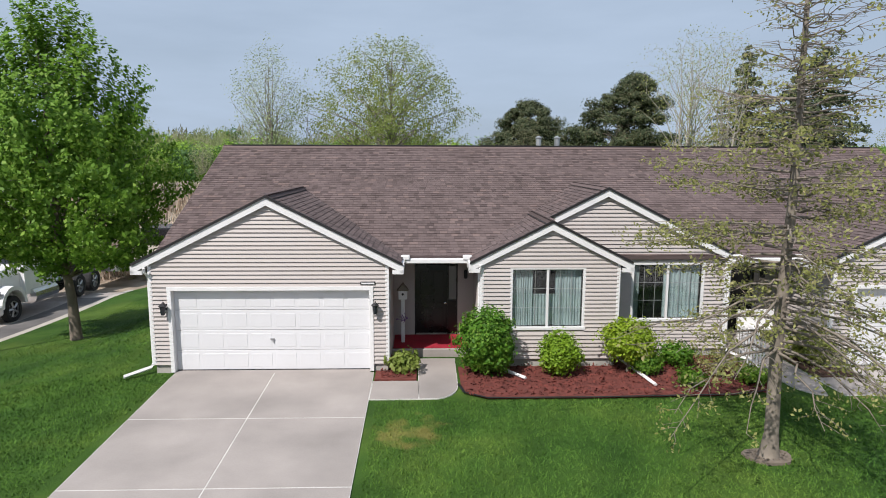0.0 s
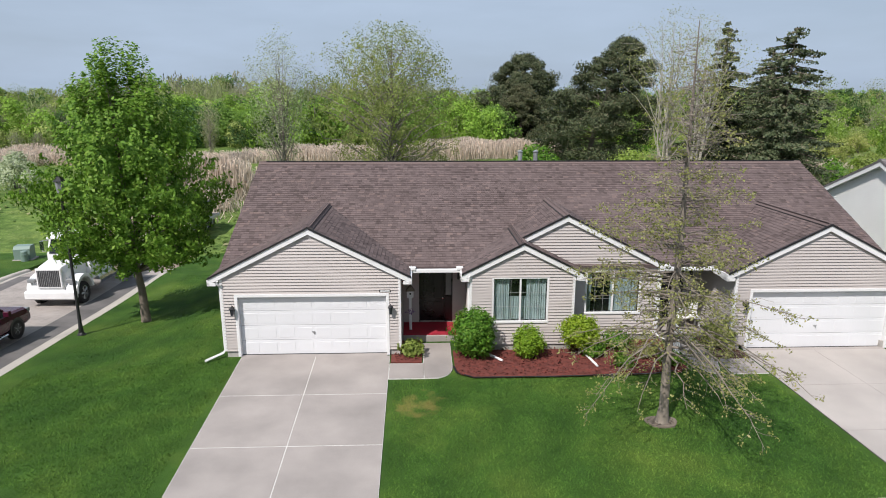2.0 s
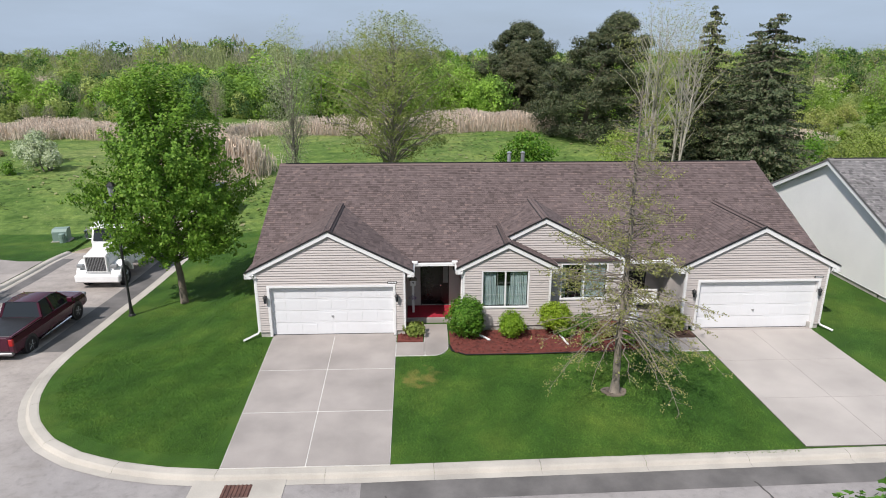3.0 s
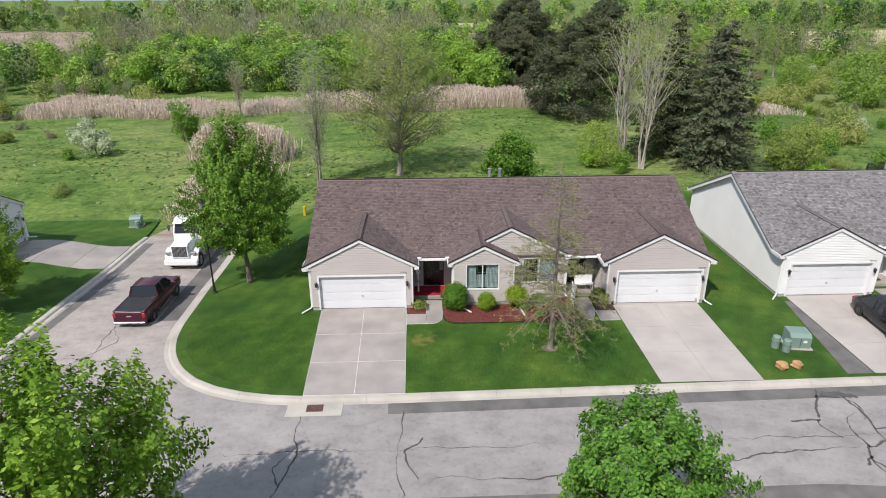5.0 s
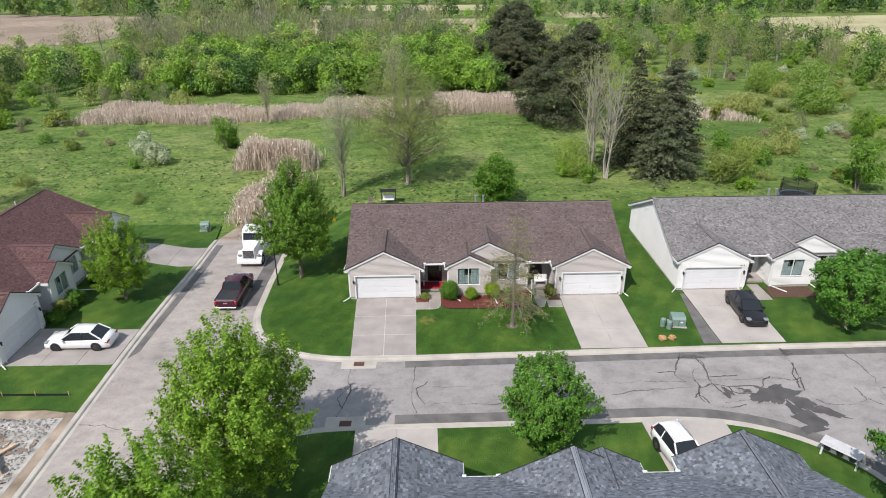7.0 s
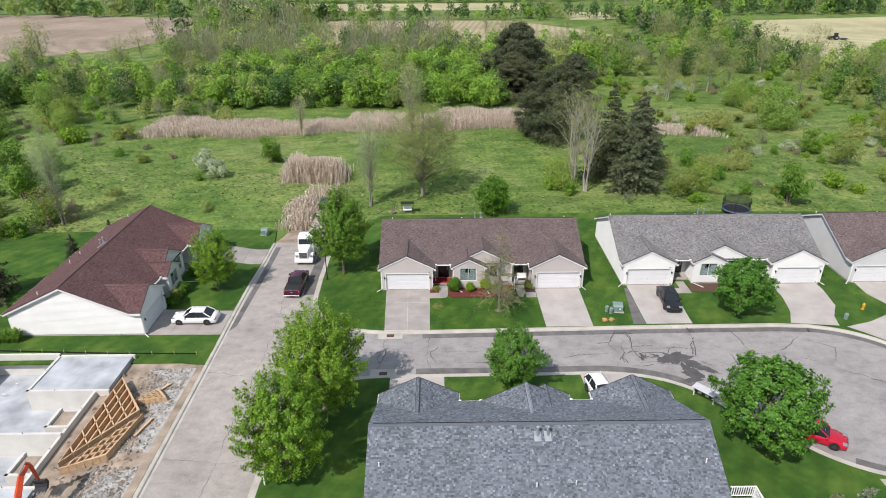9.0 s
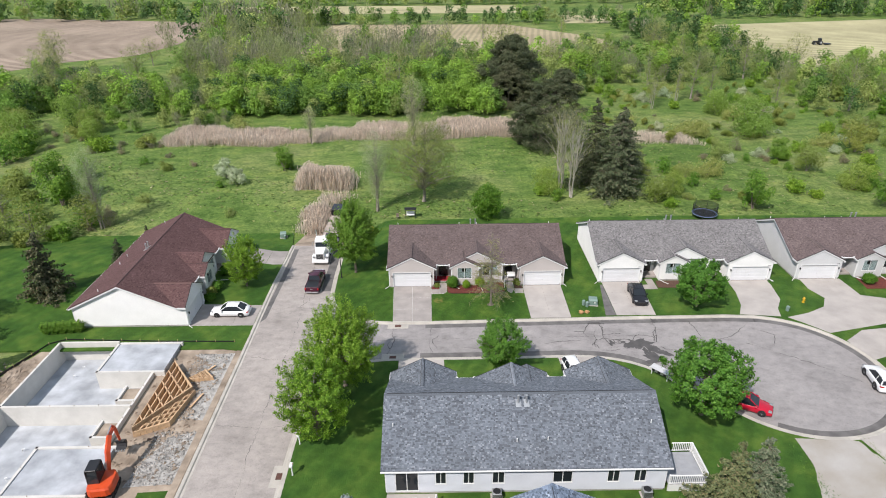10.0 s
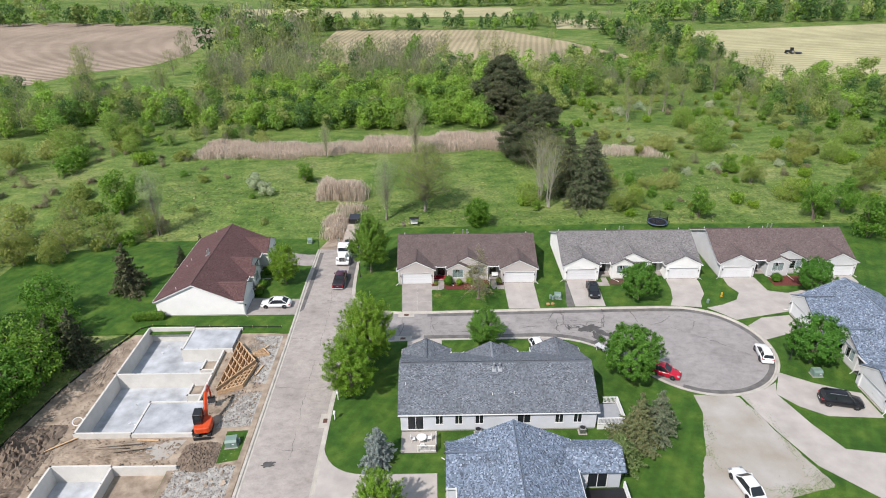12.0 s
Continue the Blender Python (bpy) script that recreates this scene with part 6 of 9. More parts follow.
plant("pine_tree", pine_big, (21.5, 133.5, GROUND_Z), "huge dark green pine standing behind the reeds", group="pines")
plant("pine_tree", pine_big, (19.5, 123.7, GROUND_Z), "dark green pine in front of a taller one", group="pines", rz=140, scale=0.66)
plant("pine_tree", pine_lean, (22.4, 83.8, GROUND_Z), "broad dark green pine leaning over the meadow", group="pines")
plant("pine_tree", pine_mid, (28.8, 59.0, GROUND_Z), "tall dark spruce at the meadow's edge", group="pines")
plant("pine_tree", pine_side, (31.9, 53.0, GROUND_Z), "broad olive-grey spruce at the meadow's edge", group="pines", rz=120)
plant("pine_tree", pine_side, (34.6, 61.1, GROUND_Z), "broad olive-grey spruce at the meadow's edge", group="pines", rz=220, scale=0.92)
birch = tree_meshes(41, 17.4, 4.0, 4.7, "vase", BARK_BIRCH, LEAF_BIRCH, 560, 7, 0.35, 0.07, 0.20, 72, 210, 0.05, 0.5, 0.06, 5, rise=0.85, limb=0.30)
plant("birch_tree", birch, (22.1, 55.1, GROUND_Z), "clump of pale-stemmed birches with few leaves", group="birches")
plant("birch_tree", birch, (23.6, 52.0, GROUND_Z), "pale-stemmed birch with few leaves", group="birches", rz=110, scale=0.94)
back_a = tree_meshes(42, 15.1, 2.7, 6.2, "round", BARK_GREY, LEAF_BACK, 900, 34, 0.30, 0.085, 0.24, 110, 330, limb=0.5, spray=0.35)
plant("maple_tree", back_a, (-3.6, 50.7, GROUND_Z), "tall spreading maple in early yellow-green leaf")
poplar = tree_meshes(43, 14.5, 2.6, 2.7, "vase", BARK_GREY, LEAF_BUD, 760, 12, 0.24, 0.065, 0.16, 110, 330, 0.03, 0.5, 0.03, 3, rise=1.0, limb=0.26, spray=0.5)
plant("poplar_tree", poplar, (-11.8, 46.8, GROUND_Z), "slender thinly leafed poplar behind the house", group="poplars")
plant("poplar_tree", poplar, (-6.5, 84.9, GROUND_Z), "slender pale poplar beyond the reeds", group="poplars", rz=70, scale=1.1)
plant("poplar_tree", poplar, (-30.8, 88.0, GROUND_Z), "slender pale poplar beyond the reeds", group="poplars", rz=170, scale=0.62)
plant("poplar_tree", poplar, (-58.0, 41.4, GROUND_Z), "pale bare-stemmed poplar behind the maroon roof", group="poplars", rz=250, scale=1.0)
evergreen = tree_meshes(44, 6.1, 0.3, 2.4, "oval", BARK, LEAF_SHRUB, 420, 30, 0.24, 0.12, 0.1, 20)
plant("round_evergreen", evergreen, (7.4, 42.0, GROUND_Z), "dense rounded green shrub tree behind the house")
bush_meshes = [thicket_meshes(50 + i, h, r, mat, b, 420, 0.125) for i, (h, r, mat, b) in enumerate(((2.8, 2.3, LEAF_LIME, 4), (3.2, 2.0, LEAF_OLIVE, 3), (3.6, 2.4, LEAF_MAPLE, 4), (4.2, 3.0, LEAF_BIRCH, 5), (2.2, 2.6, LEAF_OLIVE, 5), (4.8, 2.4, LEAF_MAPLE, 3)))]
blossom_round = bush_tree_meshes(85, 3.9, 0.2, 2.3, BARK_GREY, BLOSSOM, 3200, 0.12, 16)
blossom = thicket_meshes(58, 3.6, 2.5, BLOSSOM, 5, 480, 0.115)
plant("blossoming_shrub", blossom_round, (-43.8, 64.3, GROUND_Z), "white blossoming shrub in the meadow", "shrub", "meadow shrubs")
plant("blossoming_shrub", blossom_round, (-40.2, 60.0, GROUND_Z), "white blossoming shrub in the meadow", "shrub", "meadow shrubs", 60, 0.9)
plant("meadow_bush", bush_meshes[2], (-43.0, 58.2, GROUND_Z), "low dark green bush in the meadow", "shrub", "meadow shrubs", 0, 0.55)
plant("meadow_bush", bush_meshes[2], (-32.0, 69.3, GROUND_Z), "upright green bush in the meadow", "shrub", "meadow shrubs", 0, 1.15)
rb = np.random.default_rng(5)
spots = []
for k in range(90):
    cx, cy = rb.uniform(40, 165), rb.uniform(48, 150)
    if cy > 158 - 0.05 * cx or cy < 46 + 0.10 * (cx - 38):
        continue
    for q in range(int(rb.integers(1, 6))):
        x, y = cx + rb.normal() * 5.5, cy + rb.normal() * 3.5
        if y > 44 and len(spots) < 215 and all((x - a) ** 2 + (y - b) ** 2 > 5 for a, b in spots):
            spots.append((x, y))
for x, y in spots:
    k = int(rb.integers(0, 8))
    me = blossom if k == 7 and rb.uniform() < 0.6 else bush_meshes[k % 6]
    plant("blossoming_shrub" if me is blossom else "meadow_bush", me, (x, y, float(ground_height(x, y))), "white-flowering shrub in the rough meadow" if me is blossom else "loose spring-green bush in the rough meadow", "shrub", "meadow shrubs", rb.uniform(0, 360), rb.uniform(0.35, 1.35))
for x, y, s in ((-71.5, 52.7, 1.6), (-72, 64, 1.5), (-60.4, 42.2, 1.3), (-74.7, 37.6, 1.6), (-79.3, 33, 1.7), (-63.4, 37.2, 1.1), (-66.6, 32.5, 1.2), (-94, 107, 1.8), (-95, 81, 2.0), (-108, 92, 1.6), (-82, 70, .8), (-55, 52, .6), (-47, 71, .5), (-64, 74, .6), (-103, 40, 1.7), (-112, 70, 1.5), (-120, 50, 1.8), (-38, 46, .5), (-70, 44, 1.3), (-76, 52, 1.5), (-66, 55, 1.0), (-84, 60, 1.6), (-90, 48, 1.4), (-62, 36, 1.1), (-95, 75, 1.8), (-78, 82, 1.9), (-70, 88, 1.5), (-104, 60, 1.5), (-58, 70, 0.8), (-88, 95, 1.6), (-52, 101, 1.3), (-83, 34, 1.4), (-92, 22, 1.8), (-86, 10, 1.7)):
    plant("meadow_bush", bush_meshes[int(rb.integers(0, 6))], (x, y, GROUND_Z), "loose spring-green bush at the meadow's western side", "shrub", "meadow shrubs", rb.uniform(0, 360), s)

big_lime = bush_tree_meshes(81, 9.0, 0.5, 5.4, BARK_GREY, LEAF_YOUNG, 5600, 0.17, 34)
big_olive = bush_tree_meshes(82, 8.0, 0.6, 4.4, BARK_GREY, LEAF_OLIVE, 4200, 0.17, 26)
big_green = bush_tree_meshes(83, 9.0, 0.5, 3.6, BARK, LEAF_MAPLE, 4200, 0.17, 24)
big_deep = bush_tree_meshes(84, 9.0, 0.4, 4.2, BARK, LEAF_SHRUB, 4600, 0.18, 26)
for k, (x, y, me, sc) in enumerate(((-98.5, 87, big_lime, 1.0), (-94.5, 105, big_lime, .98), (-69.7, 51, big_green, 1.15), (-104, 96, big_olive, 1.0), (-110, 80, big_olive, .9), (-88, 100, big_olive, .8),
                                    (74.4, 90, big_lime, 1.1), (75, 112, big_lime, .82), (54.2, 45, big_green, .8), (77.3, 43, big_green, .95), (77.3, 54, big_lime, .62), (74.4, 65, big_olive, .7), (91, 76, big_olive, .85), (102.7, 80, big_lime, .72),
                                    (82.5, 33, big_deep, 1.0), (38.3, 48.5, big_olive, .62), (42.0, 52, big_lime, .55), (115.7, 94, big_lime, .8), (72, 72, big_green, .6), (86, 47, big_green, .9), (93, 40, big_deep, .9), (-32.9, 67.8, big_green, .62),
                                    (108, 70, big_olive, .9), (98, 60, big_olive, .8), (19.6, 54.5, big_lime, .6), (-77.5, 27, big_olive, .75), (-71.3, 26.5, big_olive, .6), (-116, 112, big_green, 1.0), (-85, 92, big_lime, .6), (124, 76, big_deep, 1.0), (118, 60, big_green, 1.0))):
    plant("wild_tree", me, (x, y, float(ground_height(x, y))), "broad leafy wild tree standing in the rough meadow", "tree", "meadow trees", 61.0 * k, sc)

# ---- the far woods, one mass ----
rw = np.random.default_rng(9)
templates = [clump_crown(rw, 1000, 1.0, 0.06, 0.46, 16 + 2 * i, 0.36) for i in range(8)]
airy = [crown_points(rw, 700, 1.0, 0.10, 0.36, "vase" if i % 2 else "round", 0.45, 0.34) for i in range(6)]
TONES = np.array([(0.265, 0.430, 0.066), (0.190, 0.325, 0.066), (0.335, 0.405, 0.125), (0.29, 0.335, 0.150), (0.285, 0.285, 0.190), (0.085, 0.165, 0.050)])


def woods(name, label, zones):
    """zones: bounds x0, x1, y0, y1, count, height, tone weights."""
    cs, tints, sizes, outs, twigs = [], [], [], [], []
    for x0, x1, y0, y1, n, hgt, weights in zones:
        for _ in range(n):
            x, y = rw.uniform(x0, x1), rw.uniform(y0, y1)
            h = hgt * rw.uniform(0.6, 1.3)
            k = rw.choice(len(TONES), p=np.array(weights) / sum(weights))
            tone = TONES[k] * rw.uniform(0.8, 1.2)
            a = rw.uniform(0, 6.28)
            c, s = math.cos(a), math.sin(a)
            wide = h * rw.uniform(0.62, 1.08)
            bare = k in (3, 4)
            near, mid = y < 170, y < 240
            if bare:
                p = airy[int(rw.integers(0, 6))][: 600 if near else 420 if mid else 110]
                o = p - np.array([0, 0, 0.42])
            else:
                p, o = templates[int(rw.integers(0, 8))]
                m = 720 if near else 520 if mid else 220
                p, o = p[:m], o[:m]
            q = np.stack([(p[:, 0] * c - p[:, 1] * s) * wide + x, (p[:, 0] * s + p[:, 1] * c) * wide + y, p[:, 2] * h + GROUND_Z], axis=1)
            outs.append(np.stack([o[:, 0] * c - o[:, 1] * s, o[:, 0] * s + o[:, 1] * c, o[:, 2]], axis=1))
            cs.append(q + rw.normal(size=q.shape) * 0.16)
            twigs.append(np.full(len(q), bare))
            tints.append(tone * rw.uniform(0.86, 1.14, (len(q), 1)))
            sizes.append(np.full(len(q), (0.014 if near else 0.020 if mid else 0.042) * h + 0.07 if bare else (0.020 if near else 0.027 if mid else 0.048) * h + 0.09))
    cs, tints, sizes = np.concatenate(cs), np.concatenate(tints), np.concatenate(sizes)
    ob = new(name, quad_mesh(name, leaf_quads(rw, cs, sizes, 0.75, 0.3, np.concatenate(outs) * 1.3, np.concatenate(twigs), 3), WILD, tints))
    return tagged(ob, label, "woods", kind="stuff")


BRIGHT, MIXED, DRAB, DEEP = (6, 3, 1, 0.3, 0.2, 1), (2, 2, 2, 1.5, 1.2, 1), (0.2, 0.7, 1, 2.6, 3, 0.5), (1.2, 2.2, 1, 1, 1, 3)
woods("woodland", "bright spring-green wood in dense leaf", [(-62, 15, 113, 136, 230, 7.4, BRIGHT), (-66, 10, 134, 160, 170, 8.6, BRIGHT), (-125, -60, 116, 150, 150, 7.8, MIXED), (-95, -55, 98, 122, 40, 5.0, MIXED), (-170, -110, 105, 160, 80, 9.0, MIXED), (-215, -170, 100, 160, 30, 10.0, DEEP)])
woods("woodland", "mixed half-bare spring wood behind the bright trees", [(-92, 5, 158, 222, 140, 12.0, DRAB), (-118, -66, 222, 330, 90, 15.0, DRAB), (0, 60, 158, 198, 70, 9.5, MIXED), (30, 60, 130, 158, 14, 7.0, MIXED)])
woods("hedgerow", "mixed hedgerow along the pale field", [(46, 112, 152, 180, 100, 8.5, MIXED), (104, 150, 108, 160, 70, 8.5, MIXED), (150, 260, 128, 182, 80, 9.0, DEEP), (96, 136, 205, 330, 120, 9.0, DEEP), (60, 95, 190, 226, 30, 7.0, MIXED)])
woods("treeline", "far treeline along the fields", [(-520, -134, 362, 396, 240, 12.0, DEEP), (-134, 130, 326, 346, 110, 8.5, DEEP), (-140, 240, 460, 490, 160, 13.0, MIXED), (130, 520, 346, 376, 230, 12.0, DEEP), (240, 620, 440, 500, 110, 13.0, MIXED), (-620, -300, 450, 540, 110, 13.0, MIXED)])
woods("treeline", "hazy distant treeline on the horizon", [(-900, 900, 620, 660, 230, 15.0, MIXED), (-1500, 1500, 900, 980, 220, 18.0, MIXED)])

# ---- reeds ----
def reeds(zones, label):
    rng = np.random.default_rng(17)
    out = []
    for x0, x1, y0, y1, n, h in zones:
        x, y = rng.uniform(x0 - 1.5, x1 + 1.5, n), rng.uniform(y0, y1, n)
        drift = np.sin(x * 0.9 + 1.3) * 0.5 + np.sin(x * 0.37 + y * 0.5) * 0.7 + np.sin(x * 0.21 - y * 0.9 + 2) * 0.5
        inside = np.minimum(np.minimum((x - x0 + 1.5) / 3.5, (x1 + 1.5 - x) / 3.5), np.minimum((y - y0) / 2.8, (y1 - y) / 2.8))
        keep = rng.uniform(size=n) < np.clip(inside + 0.22 * drift, 0.03, 1)
        x, y, drift, inside = x[keep], y[keep], drift[keep], inside[keep]
        n = len(x)
        z = ground_height(x, y)
        hh = h * rng.uniform(0.5, 1.15, n) * np.clip(inside + 0.45, 0.4, 1) * (1 + 0.13 * drift)
        a = rng.uniform(0, 6.28, n)
        w = 0.034
        dx, dy = np.cos(a) * w, np.sin(a) * w
        lx, ly = rng.normal(size=n) * 0.3, rng.normal(size=n) * 0.3
        out.append(np.stack([np.stack([x - dx, y - dy, z], 1), np.stack([x + dx, y + dy, z], 1), np.stack([x + lx + dx * 1.5, y + ly + dy * 1.5, z + hh], 1), np.stack([x + lx - dx * 0.4, y + ly - dy * 0.4, z + hh * 1.03], 1)], axis=1))
    q = np.concatenate(out)
    k = rng.uniform(size=(len(q), 1)) ** 0.8
    tone = np.array([[0.46, 0.39, 0.32]]) * (1 - k) + np.array([[0.82, 0.715, 0.61]]) * k
    tips = (q[:, 2] + q[:, 3])[::2] / 2
    plume = leaf_quads(rng, tips, 0.15, 0.4, 1.4)
    q, tone = np.concatenate([q, plume]), np.concatenate([tone, np.tile([[0.78, 0.675, 0.56]], (len(tips), 1)) * rng.uniform(0.8, 1.15, (len(tips), 1))])
    ob = new("reeds", quad_mesh("reeds", q, WILD, tone))
    return tagged(ob, label, "reeds", kind="stuff")


drab_bushes = [thicket_meshes(64 + i, h, r, LEAF_DRAB, b, 330, 0.085) for i, (h, r, b) in enumerate(((2.4, 2.2, 4), (3.6, 2.6, 4)))]
for k in range(104):
    x, y = (rb.uniform(-125, -52), rb.uniform(34, 104)) if k % 2 else (rb.uniform(48, 150), rb.uniform(50, 135))
    plant("bare_shrub", drab_bushes[k % 3 % 2], (x, y, float(ground_height(x, y))), "grey-brown half-bare shrub in the rough meadow", "shrub", "meadow shrubs", rb.uniform(0, 360), rb.uniform(0.4, 1.1))

reeds([(-66, -38, 86, 100, 20000, 1.7), (-40, -20, 89, 99, 10000, 1.4), (-21, 0, 89, 103, 19000, 1.9), (0, 21, 89, 104, 21000, 2.2)], "long band of dry tan reeds across the meadow")
reeds([(-27.0, -18.0, 55.5, 64, 15000, 3.2), (-23.6, -20.3, 37.5, 46, 8000, 2.3), (-22.2, -17.6, 47, 53, 1800, 1.7)], "clump of dry tan reeds past the end of the street")
reeds([(44, 60, 84, 94, 4000, 1.3)], "low patch of pale dry grass in the rough meadow")

# taller half-bare trees standing out of the woods
rp = np.random.default_rng(23)
tall_pale = tree_meshes(71, 13.0, 3.0, 2.6, "vase", BARK_PALE, LEAF_BIRCH, 150, 6, 0.4, 0.15, 0.16, 34, 40, 0.03, 0.5, 0.1, 2, limb=0.3)
tall_drab = tree_meshes(72, 13.0, 2.6, 4.4, "round", BARK_GREY, LEAF_BACK, 240, 6, 0.45, 0.17, 0.18, 44, 40, limb=0.3)
for k in range(60):
    x, y = rp.uniform(-150, 130), 114 + 130 * rp.uniform() ** 1.3
    if 15 < x < 50 and y < 150 or x > 124 and y > 160 or x < -118 and y > 190:
        continue
    plant("wild_tree", (tall_pale, tall_drab)[k % 2], (x, y, GROUND_Z), "tall half-bare tree standing out of the woods", "tree", "tall wood trees", rp.uniform(0, 360), rp.uniform(0.75, 1.25))

# ---- building site west of the street ----
def lumpy(x0, x1, y0, y1, nx, ny, height, seed, base=GROUND_Z):
    """A mound of loose earth."""
    rng = np.random.default_rng(seed)
    s = Solid()
    ph = rng.uniform(0, 6.28, 4)
    for j in range(ny + 1):
        for i in range(nx + 1):
            u, v = i / nx, j / ny
            rim = max(0.0, math.sin(math.pi * u)) ** 0.6 * max(0.0, math.sin(math.pi * v)) ** 0.6
            z = rim * height * (0.65 + 0.35 * math.sin(7 * u + ph[0]) * math.cos(6 * v + ph[1]) + 0.3 * rng.normal() * 0.5)
            s.v.append((x0 + (x1 - x0) * u + rng.normal() * 0.06, y0 + (y1 - y0) * v + rng.normal() * 0.06, base - 0.05 + max(z, 0)))
    for j in range(ny):
        for i in range(nx):
            a = j * (nx + 1) + i
            s.f.append((a, a + 1, a + nx + 2, a + nx + 1))
    return s


earth = Solid()
for pts in ([(-23.4, 2.9), (-31.55, 5.0), (-31.55, -60), (-22.9, -60), (-23.2, -20)], [(-44.45, 5.3), (-45.6, 5.4), (-48.6, -2.4), (-51.4, -10), (-52.2, -21.5), (-56.5, -30), (-62, -60), (-44.45, -60)],
            [(-31.55, 5.0), (-44.45, 5.3), (-44.45, 4.15), (-31.55, 4.15)], [(-31.55, -17.95), (-44.45, -17.95), (-44.45, -22.95), (-31.55, -22.95)], [(-31.55, -44.55), (-44.45, -44.55), (-44.45, -60), (-31.55, -60)]):
    fan(earth, pts, GROUND_Z + .03, GROUND_Z + .03)
single("site_earth", earth, DIRT, "bare brown building-site earth", "earth", kind="structure")
single("crushed_stone", fan(Solid(), [(-23.7, 2.6), (-23.7, -8.5), (-25.6, -8.0), (-26.2, -3), (-27.3, 1.5), (-28.6, 2.4)], GROUND_Z, GROUND_Z + .07), STONE, "pale crushed-stone drive base", "gravel", kind="structure")
single("crushed_stone", fan(Solid(), [(-23.6, -9.8), (-23.55, -16.2), (-28.2, -16.6), (-27.6, -13.6), (-26.4, -10.6)], GROUND_Z, GROUND_Z + .07), STONE, "pale crushed-stone drive base", "gravel", kind="structure")
single("crushed_stone", fan(Solid(), [(-23.4, -22.4), (-23.2, -34), (-31, -34), (-30.6, -23.4)], GROUND_Z, GROUND_Z + .07), STONE, "pale crushed-stone drive base", "gravel", kind="structure")
single("crushed_stone", fan(Solid(), [(-31.0, -18.4), (-32.2, -21.4), (-36.6, -22.0), (-36.0, -20.0), (-33.4, -18.6)], GROUND_Z, GROUND_Z + .06), GRAVEL, "grey trodden stone ramp beside the foundation", "gravel", kind="structure")
single("verge_grass", fan(Solid(), [(-23.46, 5.0), (-23.46, 3.0), (-33, 4.7), (-46, 5.6), (-46, 6.6), (-23.46, 6.6)], GROUND_Z, LAWN_Z + .006), LAWN, "grass verge along the silt fence", "grass", kind="structure")
single("verge_grass", fan(Solid(), [(-23.6, -17.0), (-23.5, -21.6), (-26.4, -22.2), (-26.6, -17.2)], GROUND_Z, GROUND_Z + .09), LAWN, "square of grass round a utility box", "grass", kind="structure")
single("track_end", fan(Solid(), [(-24.0, 33.0), (-15.6, 33.0), (-16.0, 38.0), (-17.8, 46.0), (-20.9, 46.0), (-23.0, 38.0)], GROUND_Z, GROUND_Z + .03), DIRT, "earth track past the end of the street", "track", kind="structure")
for i, (b, hgt) in enumerate((((-52.5, -46.0, -25.5, -15.5), 1.5), ((-45.5, -33.5, -22.6, -19.2), .55), ((-56, -46, -34, -25), 1.7), ((-31.0, -26.4, -23.6, -18.8), .75), ((-48.2, -45.4, -12, 2.5), .35), ((-28.4, -25.6, -9.0, -1.0), .28))):
    single("soil_mound", lumpy(*b, 34, 34, hgt, 60 + i), WET_EARTH if i in (0, 2, 3) else DIRT, "heap of loose brown excavated earth", "earth heap", "earth heaps")


def wall_run(parent, pts, z0, z1, t=0.24):
    """Poured walls along a line of corners, each stretch a part of its own."""
    for a, b in zip(pts, pts[1:]):
        a, b = Vector(a), Vector(b)
        d = (b - a).normalized()
        n = Vector((-d.y, d.x)) * t / 2
        e = d * (t / 2 - .002)
        q = [a - n - e, b - n + e, b + n + e, a + n - e]
        part("poured_wall", Solid().slab([tuple(p) for p in q], z0, z1), POURED, parent)
        for k in range(1, int((b - a).length / 2.4)):
            c = a + d * 2.4 * k
            part("anchor_bolt", Solid().tube([(c.x, c.y, z1 - .02), (c.x, c.y, z1 + .12)], .03, 5), DIRT, parent)


